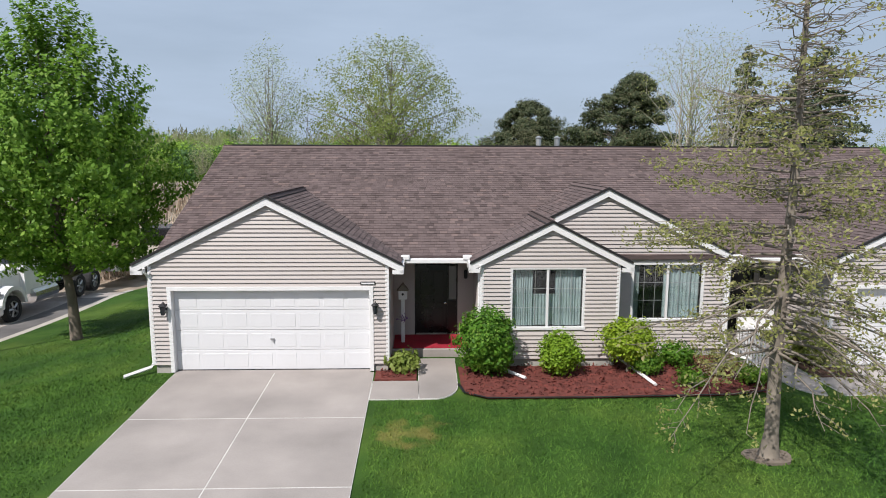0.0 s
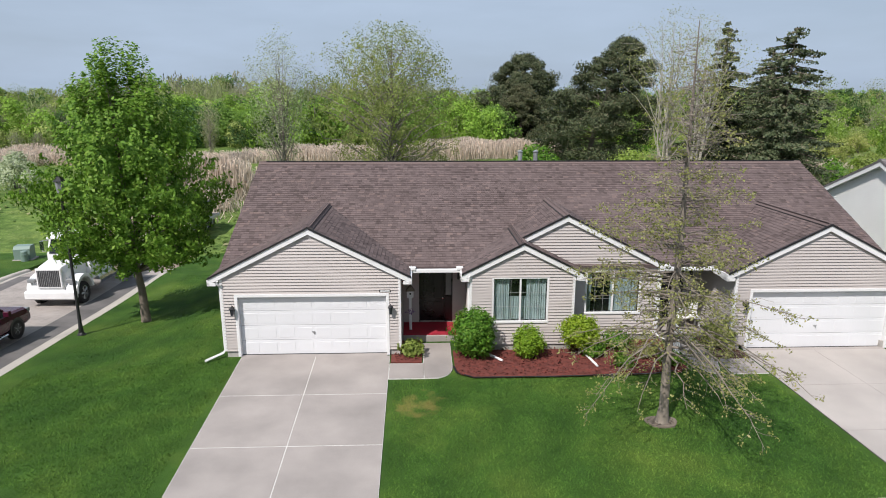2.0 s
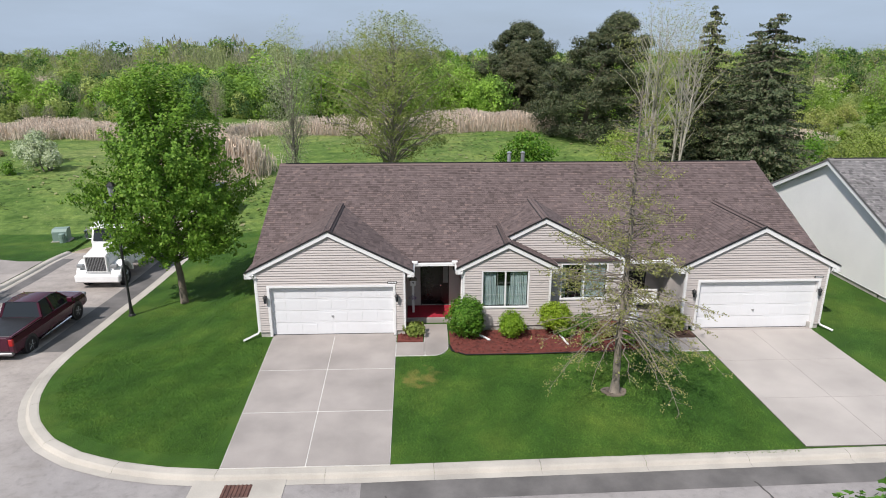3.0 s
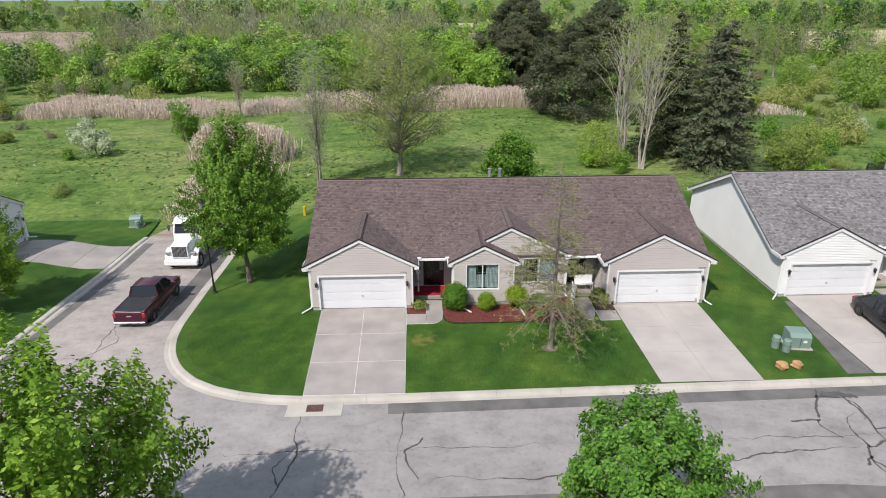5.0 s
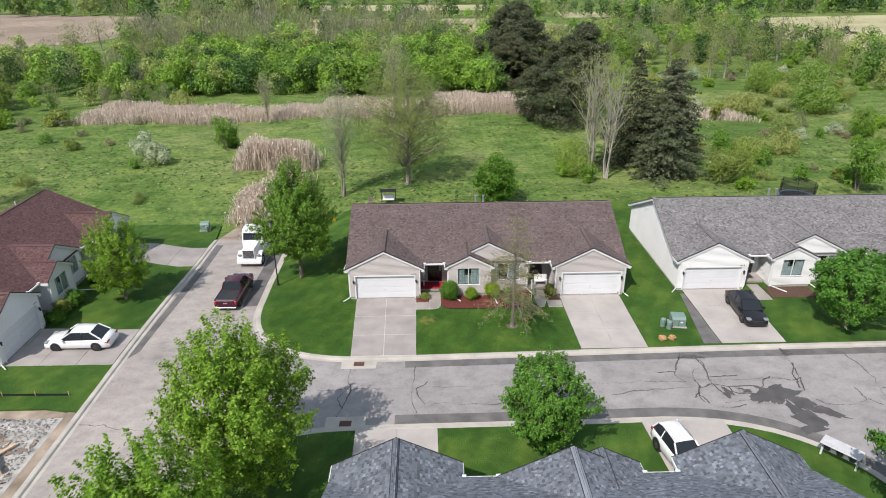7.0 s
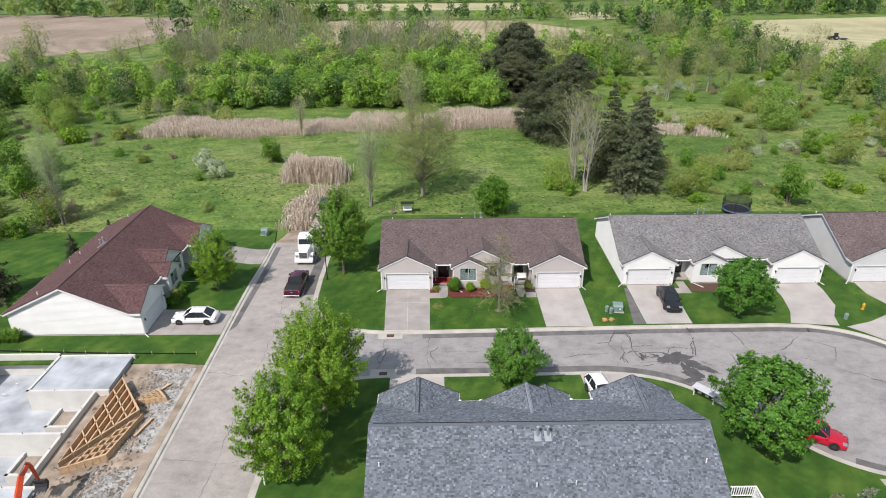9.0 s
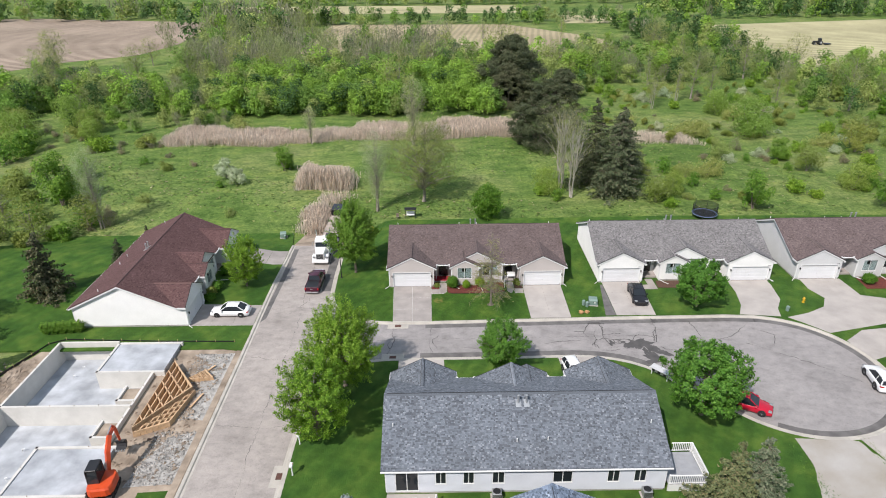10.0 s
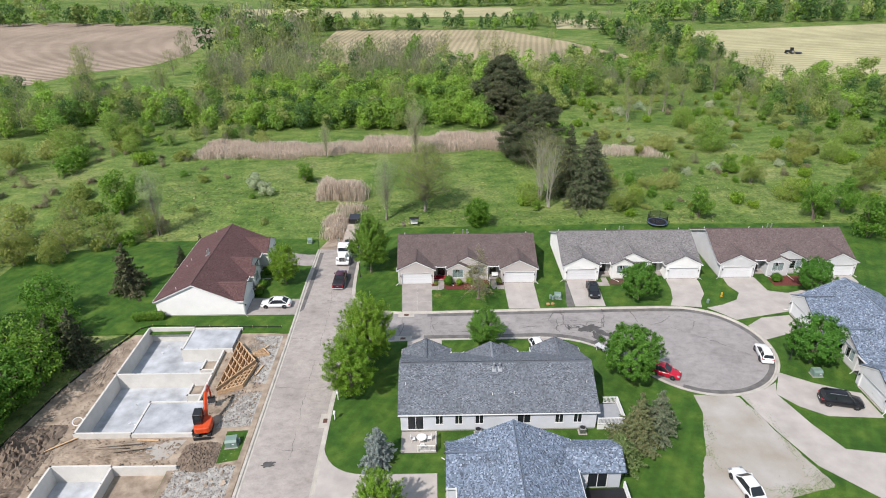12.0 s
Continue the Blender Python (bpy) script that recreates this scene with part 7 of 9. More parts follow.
def foundation(name, label, y0, y1, x0=-44.4, x1=-31.6, fill=FRESH):
    f = thing(name, label, "house foundation", "poured foundations")
    yc = (y0 + y1) / 2
    floor, deep = -1.75, -2.0
    part("basement_floor", Solid().slab([(x0, y0), (x1, y0), (x1, y1), (x0, y1)], deep, floor), FRESH, f, "pale grey fresh concrete floor")
    top = .62
    wall_run(f, [(x1 - 6.2, y1), (x0, y1), (x0, y0), (x1 - 6.2, y0)], deep, top)
    wall_run(f, [(x0 + .12, yc), (x1 - .1, yc)], deep, top)
    wall_run(f, [(x1 - .12, y1 - 5.3), (x1 - .12, y0 + 5.6)], deep, .35)
    for ya, yb in ((y1 - 5.3, y1), (y0, y0 + 5.6)):
        part("garage_slab", Solid().slab([(x1 - 6.0, ya + .12), (x1 + .9, ya + .12), (x1 + .9, yb - .12), (x1 - 6.0, yb - .12)], deep, .30 if fill is FRESH else -.9), fill, f, "smooth pale garage slab" if fill is FRESH else "brown earth fill between the walls")
        wall_run(f, [(x1 + 1.0, yb), (x1 - 6.1, yb), (x1 - 6.1, ya), (x1 + 1.0, ya)], deep, .42)
    for ya in (yc + 1.2, yc - 4.0):
        part("porch_pad", Solid().slab([(x1 - 1.8, ya), (x1 - .2, ya), (x1 - .2, ya + 2.0), (x1 - 1.8, ya + 2.0)], deep, .12), DIRT, f)
        wall_run(f, [(x1 - 1.9, ya + 2.1), (x1 - 1.9, ya - .1), (x1 - .24, ya - .1)], deep, .36)
    rng = np.random.default_rng(int(abs(y0) * 10))
    for _ in range(7):
        px, py = rng.uniform(x0 + 1.5, x1 - 7.5), rng.uniform(y0 + 1, y1 - 1)
        part("stub_pipe", Solid().tube([(px, py, floor), (px, py, floor + .3), (px + .25, py + .05, floor + .32)], .05, 6), WHITE, f)
    return f


foundation("house_foundation", "poured concrete twin-house foundation with fresh grey slabs", -17.9, 4.1)
foundation("house_foundation", "poured concrete foundation with earth inside, partly built", -44.5, -23.0, fill=DIRT)


def truss_stack(label, a, b, c, z0, n):
    """Trusses laid flat on one another: chords between three corners and webs from the apex c to the chord a-b."""
    st = thing("truss_stack", label, "roof trusses", "stacked trusses")
    a, b, c = Vector(a), Vector(b), Vector(c)
    mid = (a + b + c) / 3
    near = [p + (mid - p) * (.13 / max((mid - p).length, .3)) * 1.6 for p in (a, b, c)]
    webs, m = [], 6
    for k in range(1, m):
        p = a + (b - a) * k / m
        webs.append((p, a + (c - a) * k / m))
        webs.append((p, b + (c - b) * (m - k) / m))
    for k in range(n):
        z = z0 + k * .052
        ring = Solid()
        ring.v = [(*p, h) for h in (z, z + .046) for p in (a, b, c, *near)]
        for i in range(3):
            j = (i + 1) % 3
            ring.f += [(i, j, j + 6, i + 6), (j + 3, i + 3, i + 9, j + 9), (i + 6, j + 6, j + 9, i + 9), (j, i, i + 3, j + 3)]
        truss = part("truss", ring, TIMBER, st)
        for p, q in webs:
            d = (q - p).normalized()
            w = Vector((-d.y, d.x)) * .05
            part("web", Solid().slab([tuple(v) for v in (p - w, q - w, q + w, p + w)], z + .004, z + .050), TIMBER, truss)
    return st


truss_stack("stack of new yellow timber roof trusses lying on the earth", (-30.0, -10.2), (-26.4, -4.2), (-29.9, 0.3), GROUND_Z + .05, 16)
truss_stack("stack of new timber roof trusses lying beside another", (-29.8, -10.6), (-26.1, -4.4), (-26.9, -9.2), GROUND_Z + .05, 12)
truss_stack("small stack of new timber gable trusses", (-27.9, -2.6), (-25.0, -2.2), (-26.2, -.9), GROUND_Z + .05, 9)
for k, (x, y, L, a) in enumerate(((-38.5, -19.6, 5.0, 6), (-39.6, -20.1, 4.4, 2), (-36.8, -20.4, 4.0, 10), (-45.2, -18.9, 4.2, 38), (-35.5, -18.6, 2.6, -3), (-26.2, -1.0, 2.6, 60), (-25.6, -5.6, 2.2, 75))):
    b = single("timber_board", Solid().soft(-L / 2, L / 2, -.10, .10, 0, .06, .008), TIMBER if k > 2 else DIRT, "weathered loose plank on the bare earth", "plank", "loose planks")
    b.matrix_basis = pose(x, y, GROUND_Z + .22 + .3 * (k in (0, 1, 2)), 0, 0, a)
coil = single("pipe_coil", Solid().tube([(math.cos(a) * .55, math.sin(a) * .55, .06 + .03 * a / 6.28) for a in np.linspace(0, 18.8, 60).tolist()], .05, 6), WHITE, "white coil of drain pipe beside the wall", "pipe coil")
coil.matrix_basis = pose(-45.2, -15.6, GROUND_Z + .5, 20, 10, 0)

silt = thing("silt_fence", "low black silt fence on wooden stakes", "fence")
fence_pts = resample([(-24.8, 4.7), (-33, 4.9), (-45.8, 5.6), (-48.8, -2.2), (-50.8, -9.6), (-52.6, -20.0)], 2.2)
for a, b in zip(fence_pts, fence_pts[1:]):
    part("fabric", Solid().slab([(a[0], a[1] - .015), (b[0], b[1] - .015), (b[0], b[1] + .015), (a[0], a[1] + .015)], GROUND_Z, .13), BLACK, silt)
    part("stake", Solid().box(a[0] - .018, a[0] + .018, a[1] - .05, a[1] - .016, GROUND_Z, .34), TIMBER, silt)


def excavator(at, rz):
    e = thing("mini_excavator", "orange compact excavator with its boom raised", "excavator", at=at, rz=rz)
    for s in (-1, 1):
        t = part("track", Solid().loft([[(x * 1.0, s * .55 + dy, z) for x, z in ((-.95, .18), (-.75, .02), (.75, .02), (.95, .18), (.95, .36), (.75, .50), (-.75, .50), (-.95, .36))] for dy in (-.19, .19)]), RUBBER, e)
        for x in (-.7, -.25, .25, .7):
            part("roller", Solid().lathe([(0, -.21), (.13, -.21), (.13, .21), (0, .21)], (x, s * .55, .26), 10, "y"), BLACK, t)
    part("undercarriage", Solid().soft(-.5, .5, -.4, .4, .25, .62, .05), BLACK, e)
    up = part("body", Solid().loft([[(x, y, z) for x, y in ((-1.05, -.5), (-.95, -.72), (-.6, -.85), (.5, -.85), (.85, -.6), (.85, .6), (.5, .85), (-.6, .85), (-.95, .72), (-1.05, .5))] for z in (.66, .74, 1.15)] + [[(x * .92, y * .92, 1.28) for x, y in ((-1.05, -.5), (-.95, -.72), (-.6, -.85), (.5, -.85), (.85, -.6), (.85, .6), (.5, .85), (-.6, .85), (-.95, .72), (-1.05, .5))]]), ORANGE, e)
    cab = part("cab", Solid().loft([[(x, y, z) for x, y in ((-.45 + i, .02), (.75 - i, .02), (.75 - i, .80 - i * .4), (-.45 + i, .80 - i * .4))] for z, i in ((1.2, 0), (1.9, .03), (2.35, .12))]), GLASS, e, "dark glazed cab")
    part("cab_roof", Solid().soft(-.42, .70, .02, .78, 2.34, 2.44, .03), BLACK, cab)
    for x, y in ((-.44, .04), (.73, .04), (.73, .77), (-.44, .77)):
        part("cab_post", Solid().tube([(x, y, 1.2), (x * .93, y * .96 + .01, 2.36)], .035, 6), BLACK, cab)
    boom = part("boom", Solid().tube([(.8, -.1, .95), (1.5, -.1, 2.3), (2.3, -.1, 3.0), (3.2, -.1, 3.05)], [.17, .21, .19, .13], 4), ORANGE, e)
    part("boom_ram", Solid().tube([(1.0, -.1, .9), (2.0, -.1, 2.55)], .055, 8), STEEL, boom)
    arm = part("arm", Solid().tube([(3.0, -.1, 3.35), (3.3, -.1, 2.9), (3.55, -.1, 1.5)], [.09, .16, .10], 4), ORANGE, e)
    part("arm_ram", Solid().tube([(2.2, -.1, 3.25), (3.0, -.1, 3.38)], .05, 8), STEEL, arm)
    bk = part("bucket", Solid().loft([[(x, y, z) for x, z in ((3.45, 1.5), (3.75, 1.35), (3.85, 1.0), (3.6, .75), (3.2, .80), (3.5, .92), (3.6, 1.1), (3.5, 1.3))] for y in (-.45, .25)]), BLACK, e)
    for y in (-.4, -.2, 0, .2):
        part("tooth", Solid().box(3.05, 3.24, y - .04, y + .04, .77, .82), STEEL, bk)
    part("blade", Solid().soft(-1.35, -1.25, -.85, .85, .05, .45, .03), BLACK, e)
    e.matrix_basis = e.matrix_basis @ Matrix.Diagonal((1.2, 1.2, 1.2, 1))
    return e


excavator((-29.3, -17.0, GROUND_Z + .04), 97)


# ---- vehicles ----
def wheel(parent, x, y, r, w, s):
    """A tyre with a spoked rim; s: +1 looks to +y."""
    ty = part("wheel", Solid().lathe([(r * .62, -w / 2), (r * .92, -w / 2), (r, -w * .35), (r, w * .35), (r * .92, w / 2), (r * .62, w / 2), (r * .62, -w / 2)], (x, y, r), 20, "y"), RUBBER, parent, smooth=False)
    rim = Solid().lathe([(r * .63, -w * .4), (r * .63, w * .42), (r * .56, w * .44), (r * .54, w * .2)], (x, y, r), 16, "y") if s > 0 else Solid().lathe([(r * .63, w * .4), (r * .63, -w * .42), (r * .56, -w * .44), (r * .54, -w * .2)], (x, y, r), 16, "y")
    for k in range(5):
        a = k * 1.2566
        rim.tube([(x + math.cos(a) * r * .1, y + s * w * .40, r + math.sin(a) * r * .1), (x + math.cos(a) * r * .58, y + s * w * .38, r + math.sin(a) * r * .58)], r * .08, 4)
    part("rim", rim, STEEL, ty)
    part("brake_disc", Solid().lathe([(0, s * w * .05), (r * .5, s * w * .05)], (x, y, r), 14, "y"), BLACK, ty)


def body_rings(stations, half, zb):
    """stations: (x, top height, half-width factor); a rounded lower body."""
    rings = []
    for x, top, k in stations:
        w = half * k
        sh = zb + (top - zb) * 0.62
        rings.append([(x, -w * .90, zb), (x, -w * .985, zb + .10), (x, -w, sh), (x, -w * .95, top - .07), (x, -w * .84, top), (x, 0, top + .025), (x, w * .84, top), (x, w * .95, top - .07), (x, w, sh), (x, w * .985, zb + .10), (x, w * .90, zb)])
    return rings


def car(name, label, paint, at, rz, kind="sedan", group="parked cars"):
    L, W, H = {"sedan": (4.75, 1.82, 1.46), "suv": (4.2, 1.76, 1.58), "wagon": (5.0, 1.95, 1.78), "hatch": (4.2, 1.76, 1.5)}[kind]
    tall = kind in ("suv", "wagon")
    c = thing(name, label, "car", group, at=at, rz=rz)
    h, hf = L / 2, W / 2
    zb, belt = (.28, 1.05) if tall else (.20, .90)
    hood = belt - .10
    tail = belt + .02 if tall or kind == "hatch" else belt - .02
    st = [(h, .55, .72), (h - .05, .64, .86), (h - .35, hood - .10, .96), (h - .8, hood - .03, .99), (h - 1.35, belt - .02, 1.0), (0, belt, 1.0), (-h + 1.0, belt + .01, 1.0), (-h + .35, tail, .97), (-h + .06, tail - .06, .90), (-h, .62, .80)]
    body = part("body", Solid().loft(body_rings(st, hf, zb)), paint, c, smooth=True)
    # wheel arches and sills
    wx = (h - .90, -h + .92)
    r = .37 if tall else .33
    for x in wx:
        for s in (-1, 1):
            part("wheel_arch", Solid().lathe([(0, s * .015), (r * 1.14, s * .012), (r * 1.16, -s * .2)], (x, s * hf * .995, r + .02), 18, "y"), BLACK, body)
    # cabin
    a0 = h - 1.30
    if tall:
        cab = [(a0, belt, .90), (a0 - .75, H - .06, .70), (a0 - 1.2, H - .02, .69), (-h + .75, H - .03, .68), (-h + .35, H - .16, .68), (-h + .14, belt, .84)]
    elif kind == "hatch":
        cab = [(a0, belt, .90), (a0 - .85, H - .05, .68), (a0 - 1.3, H, .67), (-h + .9, H - .06, .66), (-h + .25, belt, .84)]
    else:
        cab = [(a0 + .05, belt, .90), (a0 - .72, H - .06, .74), (a0 - 1.15, H - .01, .73), (-h + 1.22, H - .04, .72), (-h + .48, belt + .01, .86)]
    rings = [[(x, -hf * .90, belt - .03), (x, -hf * k, z), (x, hf * k, z), (x, hf * .90, belt - .03)] for x, z, k in cab]
    gh = part("glasshouse", Solid().loft(rings), GLASS, c, "dark tinted windows")
    tops = [q for q in cab if q[1] > belt + .2]
    rf = [[(x, -hf * (k + .012), z - .035), (x, -hf * (k - .05), z + .012), (x, 0, z + .03), (x, hf * (k - .05), z + .012), (x, hf * (k + .012), z - .035)] for x, z, k in tops]
    part("roof_panel", Solid().loft(rf, False), paint, gh, smooth=True)
    for s in (-1, 1):
        lo = tops[0]
        part("front_pillar", Solid().tube([(cab[0][0], s * hf * .90, belt), (lo[0], s * hf * (lo[2] + .005), lo[1])], .05, 6), paint, gh)
        hi = tops[-1]
        part("rear_pillar", Solid().tube([(cab[-1][0], s * hf * .85, belt), (hi[0], s * hf * (hi[2] + .005), hi[1])], .06, 6), paint, gh)
        mx = (tops[0][0] + tops[-1][0]) / 2 - .1
        part("mid_pillar", Solid().tube([(mx, s * hf * .91, belt), (mx, s * hf * (tops[0][2] + .01), H - .05)], .032, 5), BLACK if not tall else paint, gh)
        part("mirror", Solid().soft(a0 - .32, a0 - .14, *sorted((s * hf * .98, s * (hf + .16))), belt, belt + .14, .03), paint, c)
        part("headlight", Solid().soft(h - .40, h - .07, *sorted((s * hf * .52, s * hf * .90)), .62, .74, .03), LAMP_GLASS, c)
        part("tail_light", Solid().soft(-h + .01, -h + .28, *sorted((s * hf * .50, s * hf * .92)), tail - .26, tail - .10, .03), TAIL, c)
        part("door_handle", Solid().soft(mx + .1, mx + .30, *sorted((s * hf * .99, s * (hf + .02))), belt - .16, belt - .12, .008), paint, c)
        for x in wx:
            wheel(c, x, s * (hf - .10), r, .22, s)
    part("grille", Solid().soft(h - .12, h + .01, -hf * .5, hf * .5, .42, .62, .02), BLACK, c)
    part("bumper", Solid().soft(-h - .03, -h + .12, -hf * .85, hf * .85, .34, .50, .03), paint, c)
    part("number_plate", Solid().box(-h - .045, -h - .03, -.22, .22, .55, .66), WHITE, c)
    if tall:
        for s in (-1, 1):
            part("roof_rail", Solid().tube([(a0 - 1.0, s * hf * .6, H), (-h + .8, s * hf * .6, H)], .025, 5), STEEL, c)
    return c


car("sedan_car", "white sedan parked on the side driveway", PAINT_WHITE, (-27.0, 10.9, 0.0), 180, "sedan")
car("sedan_car", "glossy black sedan parked on the driveway", PAINT_BLACK, (24.5, 13.6, 0.0), -94, "sedan")
car("wagon_car", "white estate car with black roof glass on a driveway", PAINT_WHITE, (13.1, -2.55, 0.0), -80, "suv")
car("hatchback_car", "bright red hatchback parked by the turning circle", PAINT_RED, (29.3, -7.6, ROAD_Z), -30, "hatch")
car("wagon_car", "white estate car parked in the turning circle", PAINT_WHITE, (44.4, -4.0, ROAD_Z), 80, "suv")
car("wagon_car", "black estate car on a concrete driveway", PAINT_BLACK, (49.3, -14.1, 0.0), -14, "wagon")
car("sedan_car", "white sedan parked on the gravel lot", PAINT_WHITE, (31.6, -27.0, -.02), 99, "sedan")


def pickup(at, rz):
    c = thing("pickup_truck", "maroon crew-cab pickup truck with a covered bed", "pickup truck", at=at, rz=rz)
    h, hf = 2.95, 1.0
    st = [(h, .75, .80), (h - .06, .95, .92), (h - .3, 1.10, .98), (h - 1.2, 1.18, 1.0), (0.9, 1.20, 1.0), (-.75, 1.22, 1.0), (-h + .1, 1.24, 1.0), (-h, 1.22, .97)]
    body = part("body", Solid().loft(body_rings(st, hf, .42)), PAINT_MAROON, c, smooth=False)
    cab = [(1.55, 1.18, .90), (.85, 1.80, .74), (.45, 1.87, .73), (-.55, 1.86, .72), (-.78, 1.22, .86)]
    gh = part("glasshouse", Solid().loft([[(x, -hf * .92, 1.15), (x, -hf * k, z), (x, hf * k, z), (x, hf * .92, 1.15)] for x, z, k in cab]), GLASS, c, "dark tinted cab windows")
    rf = [[(x, -hf * (k + .02), z - .08), (x, -hf * (k - .05), z + .015), (x, 0, z + .03), (x, hf * (k - .05), z + .015), (x, hf * (k + .02), z - .08)] for x, z, k in cab[1:4]]
    part("roof_panel", Solid().loft(rf, False), PAINT_MAROON, gh, smooth=True)
    for s in (-1, 1):
        part("front_pillar", Solid().tube([(1.55, s * .92, 1.18), (.85, s * .75, 1.80)], .045, 5), PAINT_MAROON, gh)
        part("mid_pillar", Solid().tube([(.15, s * .94, 1.18), (.10, s * .74, 1.85)], .05, 5), PAINT_MAROON, gh)
        part("rear_pillar", Solid().tube([(-.74, s * .90, 1.2), (-.55, s * .74, 1.84)], .07, 5), PAINT_MAROON, gh)
        part("mirror", Solid().soft(1.1, 1.3, *sorted((s * 1.0, s * 1.25)), 1.18, 1.42, .03), PAINT_MAROON, c)
        part("tail_light", Solid().soft(-h - .02, -h + .10, *sorted((s * .80, s * .985)), .85, 1.15, .02), TAIL, c)
        part("headlight", Solid().soft(h - .30, h - .02, *sorted((s * .60, s * .92)), .85, 1.02, .02), LAMP_GLASS, c)
        for x in (1.85, -1.85):
            part("wheel_arch", Solid().lathe([(0, s * .012), (.46, s * .01), (.47, -s * .2)], (x, s * .995, .44), 18, "y"), BLACK, body)
            wheel(c, x, s * .88, .40, .27, s)
        part("step_bar", Solid().tube([(1.2, s * 1.0, .40), (-1.2, s * 1.0, .40)], .05, 6), CHROME, c)
        part("bed_rail", Solid().soft(-h + .05, -.85, *sorted((s * .84, s * .97)), 1.20, 1.28, .02), PAINT_MAROON, c)
    part("bed_cover", Solid().soft(-h + .08, -.86, -.85, .85, 1.20, 1.27, .02), BLACK, c, "black soft bed cover")
    part("tailgate", Solid().soft(-h - .02, -h + .05, -.79, .79, .62, 1.23, .02), PAINT_MAROON, c)
    part("rear_bumper", Solid().soft(-h - .14, -h + .04, -.96, .96, .46, .60, .03), worn("dull_bumper", (0.26, 0.26, 0.27), 0.35, 0.15, 3.0, 30, 0.1, 0.8), c, "dull metal rear bumper")
    part("number_plate", Solid().box(-h - .175, -h - .16, -.16, .16, .47, .57), BLACK, c)
    part("badge", Solid().box(-h - .03, -h - .02, -.16, .16, .92, 1.0), CHROME, c)
    part("grille", Solid().soft(h - .10, h + .02, -.6, .6, .72, 1.02, .03), CHROME, c)
    c.matrix_basis = c.matrix_basis @ Matrix.Diagonal((.94, .94, .94, 1))
    return c


pickup((-17.95, 19.2, ROAD_Z), 89)


def semi(at, rz):
    c = thing("semi_truck", "white long-nosed semi truck tractor with a chrome grille", "truck", at=at, rz=rz)
    hood = [[(x, -w, .75), (x, -w * 1.0, z - .25), (x, -w * .82, z), (x, w * .82, z), (x, w, z - .25), (x, w, .75)] for x, z, w in ((3.3, 1.72, .62), (3.2, 1.80, .66), (1.6, 1.98, .82))]
    part("hood", Solid().loft(hood), PAINT_WHITE, c)
    cab = [[(x, -w, .85), (x, -w, 2.0), (x, -w * .96, z), (x, w * .96, z), (x, w, 2.0), (x, w, .85)] for x, z, w in ((1.62, 2.02, 1.02), (1.30, 2.78, 1.02), (1.1, 2.92, 1.02), (-.1, 2.95, 1.02), (-.15, 2.9, 1.02))]
    cb = part("cab", Solid().loft(cab), PAINT_WHITE, c)
    part("windshield", Solid().face((1.63, -.88, 2.06), (1.63, .88, 2.06), (1.34, .86, 2.70), (1.34, -.86, 2.70)).face((1.65, -.90, 2.05), (1.65, .90, 2.05), (1.36, .87, 2.71), (1.36, -.87, 2.71)), GLASS, cb)
    part("sun_visor", Solid().soft(1.30, 1.66, -.95, .95, 2.70, 2.78, .02), PAINT_WHITE, cb)
    for s in (-1, 1):
        part("side_window", Solid().box(.35, 1.15, *sorted((s * 1.02, s * 1.035)), 2.05, 2.65), GLASS, cb)
        arch = [(2.55 + .78 * math.cos(i * math.pi / 8), .62 + .74 * math.sin(i * math.pi / 8)) for i in range(9)] + [(2.55 + .62 * math.cos(i * math.pi / 8), .62 + .60 * math.sin(i * math.pi / 8)) for i in range(8, -1, -1)]
        part("fender", Solid().loft([[(x, y, z) for x, z in arch] for y in sorted((s * .66, s * 1.18))]), PAINT_WHITE, c)
        part("headlight", Solid().soft(3.15, 3.34, *sorted((s * .72, s * 1.08)), 1.12, 1.30, .03), LAMP_GLASS, c)
        part("exhaust_stack", Solid().tube([(-.35, s * 1.0, 1.0), (-.35, s * 1.0, 3.5), (-.5, s * 1.0, 3.7)], .08, 8), CHROME, c, "chrome exhaust stack")
        part("mirror", Solid().tube([(1.35, s * 1.02, 2.6), (1.4, s * 1.35, 2.6), (1.4, s * 1.35, 2.1), (1.35, s * 1.02, 2.1)], .02, 5).box(1.37, 1.43, *sorted((s * 1.28, s * 1.44)), 2.15, 2.55), CHROME, c)
        part("fuel_tank", Solid().tube([(1.3, s * .95, .72), (-.3, s * .95, .72)], .30, 12), CHROME, c)
        wheel(c, 2.55, s * .98, .50, .28, s)
        for x in (-2.2, -3.5):
            wheel(c, x, s * .86, .50, .50, s)
    part("grille", Solid().soft(3.28, 3.40, -.60, .60, .92, 1.78, .03), PAINT_WHITE, c, "tall white radiator grille surround")
    part("grille_mesh", Solid().soft(3.39, 3.405, -.52, .52, .98, 1.70, .004), worn("grille_mesh", (0.10, 0.10, 0.105), 0.5, 0.2, 8.0, 60, 0.3, 0.6), c)
    gr = Solid()
    for i in range(12):
        gr.box(3.406, 3.418, -.47 + i * .084, -.455 + i * .084, 1.0, 1.68)
    part("grille_bar", gr, STEEL, c)
    part("front_bumper", Solid().soft(3.25, 3.55, -1.2, 1.2, .42, .80, .06), PAINT_WHITE, c)
    part("chassis_rail", Solid().soft(-4.2, 2.8, -.45, -.32, .70, .92, .02).soft(-4.2, 2.8, .32, .45, .70, .92, .02), BLACK, c)
    part("fifth_wheel", Solid().soft(-3.4, -2.3, -.5, .5, .95, 1.08, .05), BLACK, c)
